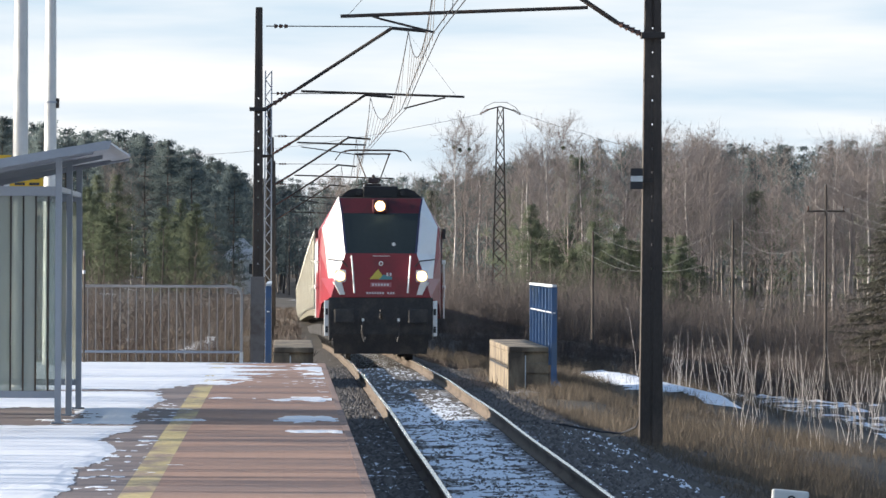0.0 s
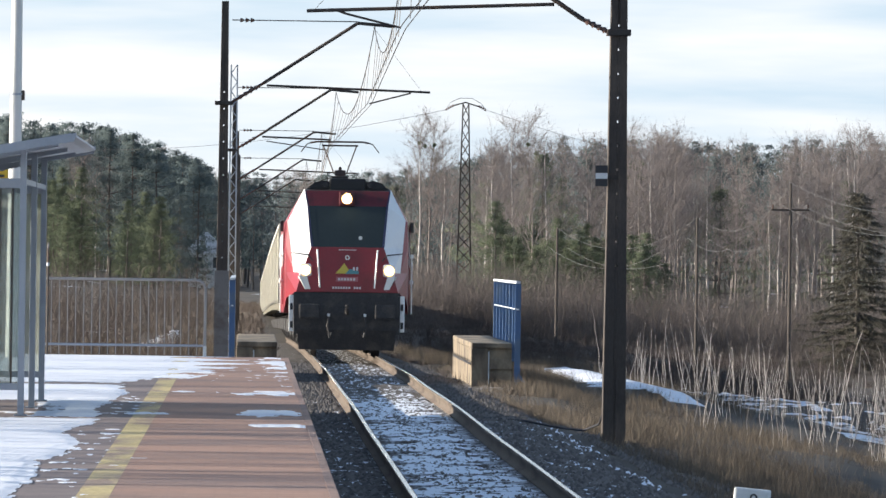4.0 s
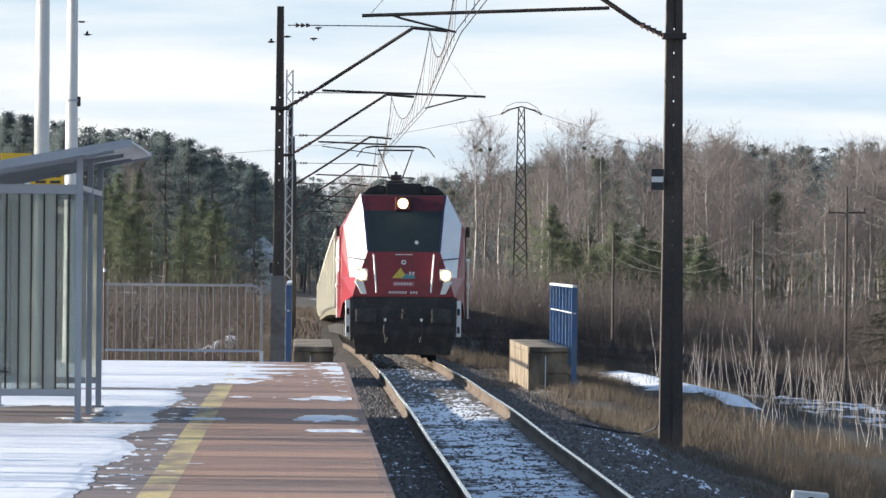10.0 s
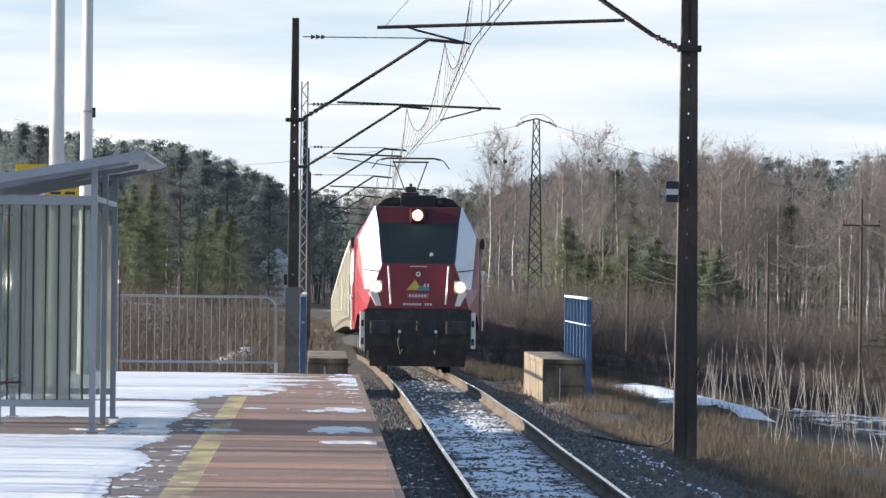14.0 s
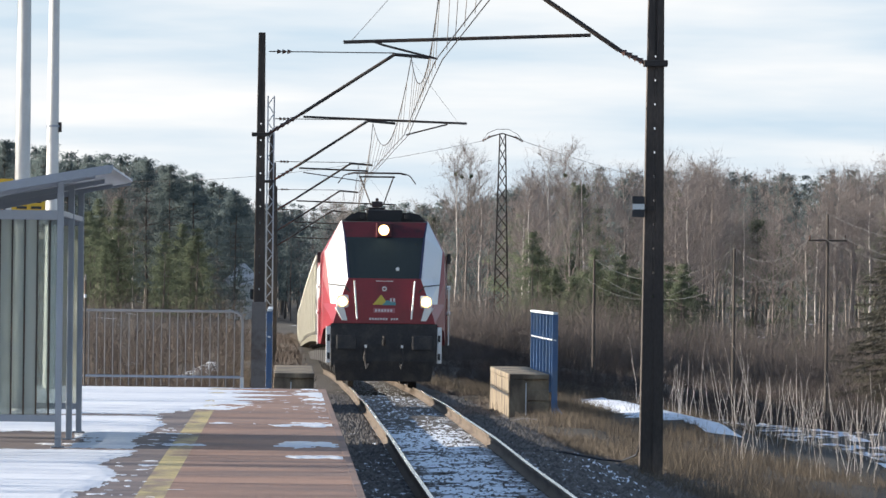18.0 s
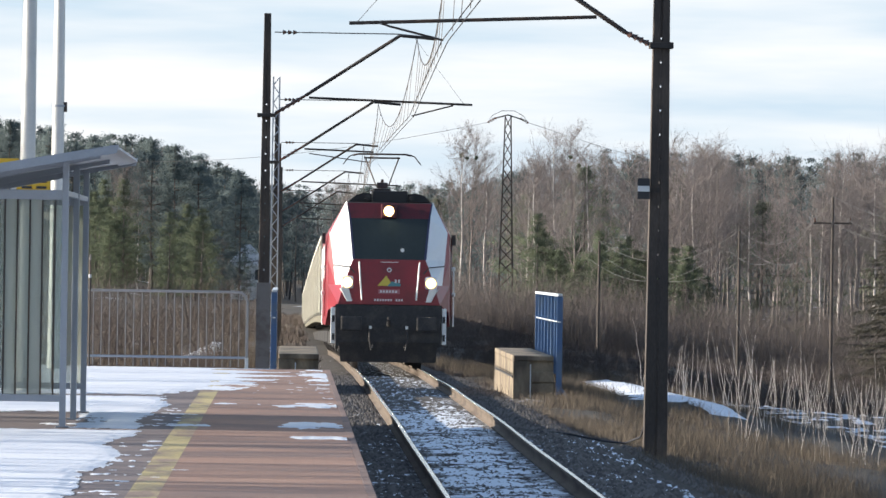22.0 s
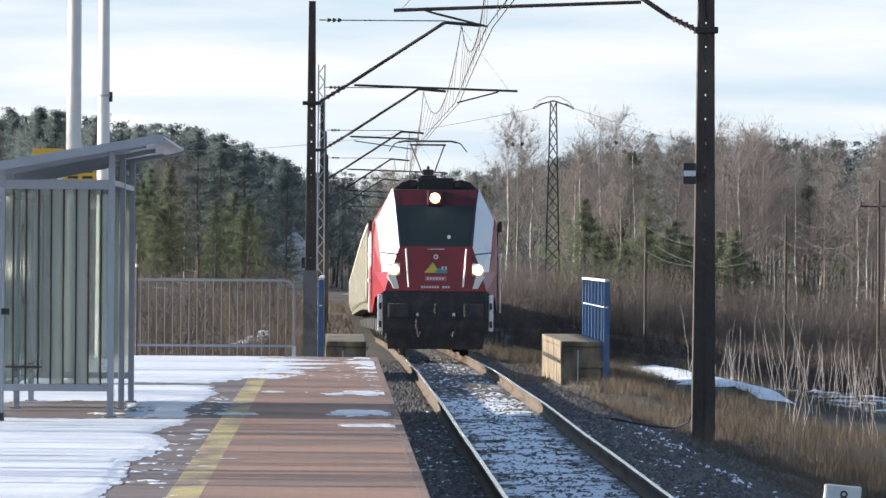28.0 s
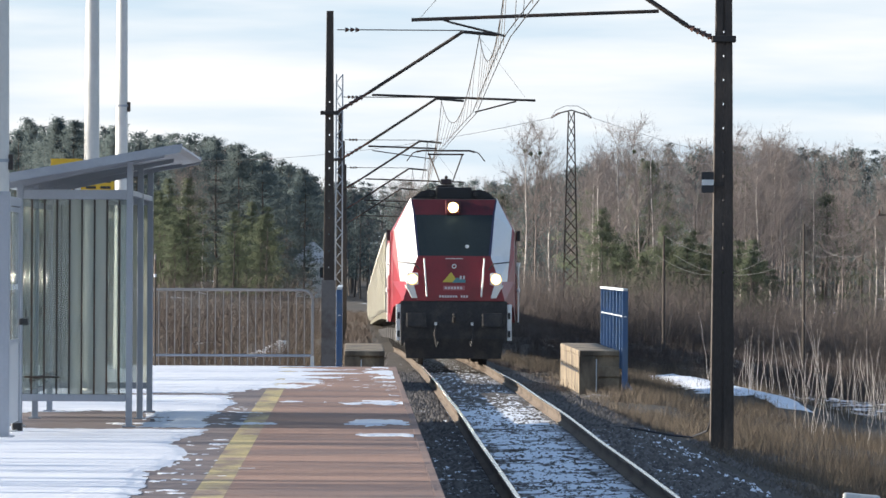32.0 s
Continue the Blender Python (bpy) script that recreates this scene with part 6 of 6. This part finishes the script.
def tufts(n, x0, x1, y0, y1, h0, h1, level=None, heap=g, m=24, width=0.008):
    cx, cy = gr.uniform(x0, x1, n), gr.uniform(y0, y1, n)
    near_snow = ((cx - 7.35) / 0.8) ** 2 + ((cy - 146) / 18) ** 2
    near_snow = np.minimum(near_snow, ((cx - 8.35) / 0.75) ** 2 + ((cy - 137) / 15) ** 2)
    near_snow = np.minimum(near_snow, np.where((cx > 10) & (cy > 142) & (cy < 225) & (gr.random(n) < 0.75), 0, 9))
    near_snow = np.minimum(near_snow, ((cx + 3.4) / 0.8) ** 2 + ((cy - 262) / 36) ** 2)
    keep = (near_snow > 1) & (np.sin(cx * 1.9 + 1.3 * np.sin(cy * 0.23)) + np.sin(cy * 0.37 + cx) + gr.normal(0, 0.7, n) > -0.9)
    cx, cy = cx[keep], cy[keep]
    bx_, by_ = np.repeat(cx, m) + gr.normal(0, 0.10, len(cx) * m), np.repeat(cy, m) + gr.normal(0, 0.2, len(cx) * m)
    base = np.stack([bx_, by_, (ground_z(bx_, by_) if level is None else np.maximum(rail_z(by_) + np.interp(bx_ - TRACK_X, bx, bz), ground_z(bx_, by_)) + level) - 0.03], 1)
    h = h0 + (h1 - h0) * gr.random(len(base)) ** 1.8 * np.repeat(gr.uniform(0.5, 1.2, len(cx)), m)
    tip = base + np.stack([gr.normal(0, 0.34, len(base)) * h, gr.normal(0, 0.34, len(base)) * h, h], 1)
    heap.blades(base, tip, np.full(len(base), width), gr)


tufts(2300, 4.9, 9.5, 100, 160, 0.12, 0.40)
tufts(1700, 4.4, 6.6, 103, 150, 0.06, 0.28)
tufts(500, 4.3, 5.4, 106, 160, 0.06, 0.25)
tufts(2600, 5.0, 8.5, 60, 98.5, 0.05, 0.20)
tufts(1200, 5.6, 9.5, 76, 104, 0.10, 0.34)
tufts(700, 9, 18, 98, 150, 0.06, 0.22)
tufts(1300, 8.6, 17, 92, 118, 0.06, 0.26)
tufts(700, -6, -0.9, 140, 300, 0.2, 0.6)
tufts(2200, -9, -0.6, 102, 240, 0.3, 0.9)
tufts(900, 4.8, 9, 160, 260, 0.25, 0.6)
v, f = g.arrays()
weeds, dusk = Bits(), Bits()
tufts(1500, -1.2, 0.66, 139, 460, 0.10, 0.42, 0.0, weeds, 10, 0.035)
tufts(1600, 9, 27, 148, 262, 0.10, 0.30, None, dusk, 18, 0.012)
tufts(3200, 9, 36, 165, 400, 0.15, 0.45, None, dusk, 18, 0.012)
tufts(900, 3.95, 5.1, 104, 330, 0.05, 0.22, 0.0, weeds, 10, 0.016)
tufts(700, -1.6, 0.4, 101, 141, 0.10, 0.40, None, weeds, 10, 0.016)
tagged(sheet("dead_grass", v, f, STRAW), "tufts of straw-coloured dead grass on the bank", "grass", kind="stuff")
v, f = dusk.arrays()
tagged(sheet("meadow_grass", v, f, SHADED_BRUSH), "dead grass on the low meadow, darkened as in the train shadow", "grass", kind="stuff")
v, f = weeds.arrays()
tagged(sheet("dead_weeds", v, f, BRAMBLE), "dark brown dead weeds along the track bed", "weeds", kind="stuff")

# snow lying in hollows of the bank
bxs, bys = np.arange(5, 17, 0.16), np.arange(95, 240, 0.55)
UX, UY = np.meshgrid(bxs, bys)
LUMPS = 0.35 * rough(UX.shape, 5, 5) + 0.35 * rough(UX.shape, 2, 2) + 0.25 * nr.normal(0, 1, UX.shape)
lie = np.full(UX.shape, -1.0)
for cx, cy, rx, ry in ((7.45, 148, 0.62, 13), (8.25, 139, 0.55, 9), (13.5, 128, 2.0, 2.2), (5.6, 88, 0.3, 4)):
    lie = np.maximum(lie, patch(UX, UY, cx, cy, rx, ry) + LUMPS - 0.15)
lie = np.maximum(lie, np.minimum(0.25, 1.2 * patch(UX, UY, 14.5, 180, 5.5, 40)) + 1.3 * LUMPS - 1.55)
lie = np.clip(lie, -1, 0.8)
UZ = ground_z(UX, UY) + 0.05 + 0.05 * lie
ui = np.arange(UX.size).reshape(UX.shape)
uq = np.stack([ui[:-1, :-1], ui[:-1, 1:], ui[1:, 1:], ui[1:, :-1]], -1).reshape(-1, 4)
uq = uq[lie.ravel()[uq].max(1) > -0.5]
tagged(sheet("bank_snow", np.stack([UX, UY, UZ], -1).reshape(-1, 3), uq, SNOW, smooth=True), "old snow left in hollows of the bank", "snow", kind="stuff")

# thin snow caught along the foot of the ballast
tx, ty = np.arange(3.3, 5.5, 0.035), np.arange(44, 104, 0.10)
TX, TY = np.meshgrid(tx, ty)
CAUGHT = 0.35 * rough(TX.shape, 12, 22) + 0.40 * rough(TX.shape, 3, 3) + 0.60 * rough(TX.shape, 1, 2)
lie = np.clip(1 - ((TX - 4.35 - 0.15 * np.sin(TY * 0.21)) / 0.55) ** 2, -1, 1) + 1.15 * CAUGHT - 2.6
lie = np.clip(lie, -1, 0.7)
TZ_ = np.maximum(np.interp(TX - TRACK_X, bx, bz) + rail_z(TY), ground_z(TX, TY)) + 0.035 + 0.03 * lie
ti = np.arange(TX.size).reshape(TX.shape)
tq = np.stack([ti[:-1, :-1], ti[:-1, 1:], ti[1:, 1:], ti[1:, :-1]], -1).reshape(-1, 4)
tq = tq[lie.ravel()[tq].max(1) > -0.1]
tagged(sheet("trackside_snow", np.stack([TX, TY, TZ_], -1).reshape(-1, 3), tq, SNOW, smooth=True), "thin broken snow lying along the ballast's foot", "snow", kind="stuff")

# the same in a hollow below the other side of the line
hx, hy = np.arange(-5.2, -1.6, 0.14), np.arange(228, 302, 0.9)
HX, HY = np.meshgrid(hx, hy)
lie = np.clip(patch(HX, HY, -3.2, 265, 0.5, 18) + 0.45 * rough(HX.shape, 3, 3) + 0.5 * nr.normal(0, 1, HX.shape) - 0.35, -1, 0.8)
HZ = ground_z(HX, HY) + 0.06 + 0.06 * lie
hi_ = np.arange(HX.size).reshape(HX.shape)
hq = np.stack([hi_[:-1, :-1], hi_[:-1, 1:], hi_[1:, 1:], hi_[1:, :-1]], -1).reshape(-1, 4)
hq = hq[lie.ravel()[hq].max(1) > -0.2]
tagged(sheet("hollow_snow", np.stack([HX, HY, HZ], -1).reshape(-1, 3), hq, SNOW, smooth=True), "old snow in a hollow among brown grass", "snow", kind="stuff")

# loose stones of the ballast, where the camera stands nearest
st = Bits()
sr = np.random.default_rng(13)
ico = bmesh.new()
ring = [ico.verts.new(c) for c in ((1, 0, -0.3), (0, 1, -0.2), (-1, 0, -0.3), (0, -1, -0.2), (0.2, 0.1, 0.9))]
for k in range(4):
    ico.faces.new((ring[k], ring[(k + 1) % 4], ring[4]))
ico.verts.index_update()
ico_v = np.array([v.co[:] for v in ico.verts])
ico_f = np.array([[v.index for v in f.verts] for f in ico.faces])
ico.free()
stones = 56000
ys_ = 36 + 112 * sr.random(stones) ** 1.6
us_ = sr.uniform(-1.6, 3.1, stones)
drop = (np.abs(np.abs(us_) - 0.752) < 0.09) | ((np.abs(us_) < 0.7) & (sr.random(stones) < 0.72))
ys_, us_ = ys_[~drop], us_[~drop]
size_ = sr.uniform(0.016, 0.046, len(ys_)) * np.where(np.abs(us_) < 0.7, 0.6, 1.0)
vv = ico_v[None] * (1 + sr.normal(0, 0.2, (len(ys_), len(ico_v), 3))) * size_[:, None, None] * np.array((1.1, 1.1, 0.8))
zs_ = np.interp(us_, bx, bz) + rail_z(ys_) + size_ * 0.3
vv += np.stack([TRACK_X + us_, ys_, zs_], 1)[:, None, :]
m_ = 4000
ys_, xs_ = sr.uniform(58, 104, m_), 4.9 + 2.2 * sr.random(m_) ** 2
size_ = sr.uniform(0.015, 0.05, m_)
v2 = ico_v[None] * (1 + sr.normal(0, 0.2, (m_, len(ico_v), 3))) * size_[:, None, None] + np.stack([xs_, ys_, ground_z(xs_, ys_) + 0.01], 1)[:, None, :]
m_ = 12000
ys_, us_ = sr.uniform(98, 158, m_), sr.uniform(0.86, 2.0, m_) * np.where(sr.random(m_) < 0.5, -1, 1)
size_ = sr.uniform(0.025, 0.060, m_)
v3 = ico_v[None] * (1 + sr.normal(0, 0.2, (m_, len(ico_v), 3))) * size_[:, None, None] + np.stack([TRACK_X + us_, ys_, np.interp(us_, bx, bz) + rail_z(ys_) + size_ * 0.3], 1)[:, None, :]
vv = np.concatenate([vv, v2, v3])
ys_ = np.arange(len(vv))
st.add(vv.reshape(-1, 3), (ico_f[None] + np.arange(len(ys_))[:, None, None] * len(ico_v)).reshape(-1, 3))
STONE = islands("crushed_stone", [(0.056, 0.049, 0.045), (0.118, 0.104, 0.095), (0.185, 0.166, 0.152), (0.078, 0.065, 0.057)], 0.9)
v, f = st.arrays()
tagged(sheet("ballast_stones", v, f, STONE), "loose grey-brown crushed stones of the track bed", "ballast", kind="stuff")


# ---- power lines, poles and what shows beyond ----
def power_tower():
    s = thing("lattice_power_tower", "slender rusty lattice power tower before the wood", "power tower", (14.2, 448, float(ground_z(14.2, 448))))
    h, a, b = 12.15 - float(ground_z(14.2, 448)), 0.54, 0.19
    at = lambda z, i, j: ((a + (b - a) * z / h) * i, (a + (b - a) * z / h) * j, z)
    for i in (-1, 1):
        for j in (-1, 1):
            part("leg", tube(bmesh.new(), at(-0.3, i, j), at(h, i, j), 0.05, n=4), DARK_STEEL, s)
    n = 17
    for k in range(n):
        z0, z1 = h * k / n, h * (k + 1) / n
        for j in (-1, 1):
            for q in (-1, 1):
                part("brace", tube(bmesh.new(), at(z0, -q, j), at(z1, q, j), 0.026, n=4), DARK_STEEL, s)
    part("crossarm", bent(bmesh.new(), [(-0.95, 0, h - 0.15), (0, 0, h + 0.1), (0.95, 0, h - 0.2)], 0.05, 5), DARK_STEEL, s)
    for x in (-0.8, 0.8):
        bm = bmesh.new()
        insulator(bm, (x, 0, h - 0.1), (x * 1.7, 0, h - 0.42), 0.10, 4)
        part("insulator", bm, PORCELAIN, s)
    part("jumper", bent(bmesh.new(), [(-1.35, 0, h - 0.42), (-1.0, 0, h + 0.1), (-0.4, 0, h + 0.38), (0.4, 0, h + 0.38), (1.0, 0, h + 0.05), (1.35, 0, h - 0.42)], 0.018, 4), WIRE, s)
    return s


def utility_pole(x, y, h, arms=True):
    s = thing("utility_pole", "dark timber utility pole with a crossarm in the scrub", "utility pole", (x, y, float(ground_z(x, y))), group="utility poles")
    part("pole", tube(bmesh.new(), (0, 0, -0.3), (0, 0, h), 0.095, 0.06, 8), MAST_CONCRETE, s)
    if arms:
        part("crossarm", box(bmesh.new(), -1.0, 1.0, -0.05, 0.05, h - 1.45, h - 1.36), MAST_CONCRETE, s)
        for q in (-0.92, 0.92):
            part("insulator", tube(bmesh.new(), (q, 0, h - 1.36), (q, 0, h - 1.12), 0.05, 0.035), PORCELAIN, s)
    return s


def hang(name, label, a, b, sag, r=0.016):
    s = thing(name, label, "power line")
    a, b = Vector(a), Vector(b)
    pts = [a.lerp(b, t) - Vector((0, 0, 4 * sag * t * (1 - t))) for t in np.linspace(0, 1, 17)]
    part("wire", bent(bmesh.new(), pts, r, 4), LINE_WIRE if name == "pole_wire" else WIRE, s)


power_tower()
TZ = 11.75
hang("power_wire", "thin overhead power wire running off the tower", (12.9, 448, TZ), (-26, 640, TZ + 0.5), 1.6, 0.014)
hang("power_wire", "thin overhead power wire running off the tower", (15.6, 448, TZ), (58, 560, TZ - 3.0), 1.9, 0.014)
POLES = [(x, y, top - float(ground_z(x, y))) for x, y, top in ((28.2, 353, 6.15), (24.6, 372, 4.42), (18.4, 405, 3.85), (37.8, 330, 5.95))]
for x, y, h in POLES:
    utility_pole(x, y, h, x > 26)
for (x0, y0, h0), (x1, y1, h1) in ((POLES[3], POLES[0]), (POLES[0], POLES[1]), (POLES[1], POLES[2])):
    for q in (-0.9, 0.0, 0.9):
        dz = -1.12 if q else 0
        hang("pole_wire", "slack thin wire between the utility poles", (x0 + q, y0, float(ground_z(x0, y0)) + h0 + dz), (x1 + q * 0.6, y1, float(ground_z(x1, y1)) + h1 + dz), 1.5, 0.009)


def cottage():
    x, y = -3.5, 642
    foot = float(ground_z(x, y))
    s = thing("cottage", "small pale cottage with a snow-covered roof among the pines", "house", (x, y, foot))
    eave = 2.1 - foot
    part("wall", box(bmesh.new(), -2.2, 1.0, 0.3, 5.7, 0, eave), SIGN_WHITE, s)
    part("roof", prism(bmesh.new(), [(-2.6, eave - 0.1), (1.4, eave - 0.1), (1.4, eave + 0.1), (-0.4, eave + 1.9), (-0.8, eave + 1.9), (-2.6, eave + 0.1)], 0, 6), SNOW, s)
    for q in (-1.6, 0.1):
        window = part("window", box(bmesh.new(), q, q + 0.7, 0.26, 0.32, eave - 1.5, eave - 0.5), SIGN_DARK, s)
        part("window_frame", box(bmesh.new(), q - 0.06, q, 0.24, 0.30, eave - 1.56, eave - 0.44), SIGN_WHITE, window)


cottage()

cable = thing("track_cable", "black cable lying loose over the ballast to the mast", "cable")
part("sheath", bent(bmesh.new(), [(3.1, 98.6, -0.16), (3.55, 98.3, -0.17), (4.05, 98.0, -0.20), (4.55, 97.8, -0.29), (4.85, 97.5, -0.31), (5.05, 97.2, -0.21), (5.10, 97.0, -0.05)], 0.016, 6), SIGN_DARK, cable)


# ---- mistletoe in the tall birches ----
def mistletoe(x, y, z, r):
    s = thing("mistletoe", "dark round clump of mistletoe high in a birch", "mistletoe", (x, y, z), group="mistletoe clumps")
    q = np.random.default_rng(int(x * 100))
    b = Bits()
    d = q.normal(size=(170, 3))
    d /= np.linalg.norm(d, axis=1)[:, None]
    b.blades(d * 0.05 * r, d * r * q.uniform(0.7, 1.05, (170, 1)), np.full(170, 0.06), q)
    b.blades(d * 0.5 * r, d * r * 0.9 + q.normal(0, 0.12, (170, 3)) * r, np.full(170, 0.07), q)
    sheet("sprigs", *b.arrays(), NEEDLES, s)


for x, z in ((11.75, 9.9), (12.1, 9.7), (12.75, 9.75), (19.3, 9.9), (19.9, 9.3)):
    mistletoe(x, 470.5, z, 0.17)


# ---- birds that cross the sky ----
PLUMAGE = paint("dark_plumage", (0.035, 0.032, 0.032), 0.8, 0, 0.2, 6, 40, 0.05)
FLIGHTS = [(3.7, -18.0, 16.7, 0.25), (4.1, -18.1, 16.1, 0.1), (14.3, -16.6, 14.5, 1.4), (15.2, -16.5, 14.8, 1.5), (16.5, -16.1, 15.1, 1.15), (17.0, -16.3, 16.2, 0.8)]
birds = []
for k in range(len(FLIGHTS)):
    bird = thing("bird", "small dark bird flying over the line", "bird", group="flock of birds")
    bm = bmesh.new()
    bmesh.ops.create_uvsphere(bm, u_segments=8, v_segments=6, radius=1.0, matrix=Matrix.Diagonal((0.24, 0.06, 0.065, 1)))
    part("body", bm, PLUMAGE, bird)
    part("tail", prism(bmesh.new(), [(0.20, -0.03), (0.36, -0.06), (0.36, 0.06), (0.20, 0.03)], -0.005, 0.01, "z"), PLUMAGE, bird)
    wings = []
    for q in (-1, 1):
        w = part("wing", prism(bmesh.new(), [(-0.10, q * 0.02), (-0.08, q * 0.22), (0.0, q * 0.40), (0.06, q * 0.38), (0.06, q * 0.2), (0.09, q * 0.02)], -0.006, 0.006, "z"), PLUMAGE, bird)
        wings.append((w, q))
    birds.append((bird, wings))


def fly():
    for k, ((x9, vx, z9, vz), (bird, wings)) in enumerate(zip(FLIGHTS, birds)):
        height = lambda t: 2.0 + z9 + vz * max(-2.2, min(3.0, t - 9)) - 2.0
        walk(bird, [(t, pose(x9 + vx * (t - 9), 430 + k * 1.7, height(t), 0, 0, 0)) for t in [0, 2, 4, 6, 7, 8, 9, 10, 11, 12, 14, 18, 24, 32]])
        times = [0.0] + [6.5 + 0.1 * i for i in range(50)] + [32.0]
        for w, q in wings:
            walk(w, [(t, pose(0, 0, 0.03, q * 32 * math.sin(2 * math.pi * 3.1 * t + k), 0, 0)) for t in times])


motions()
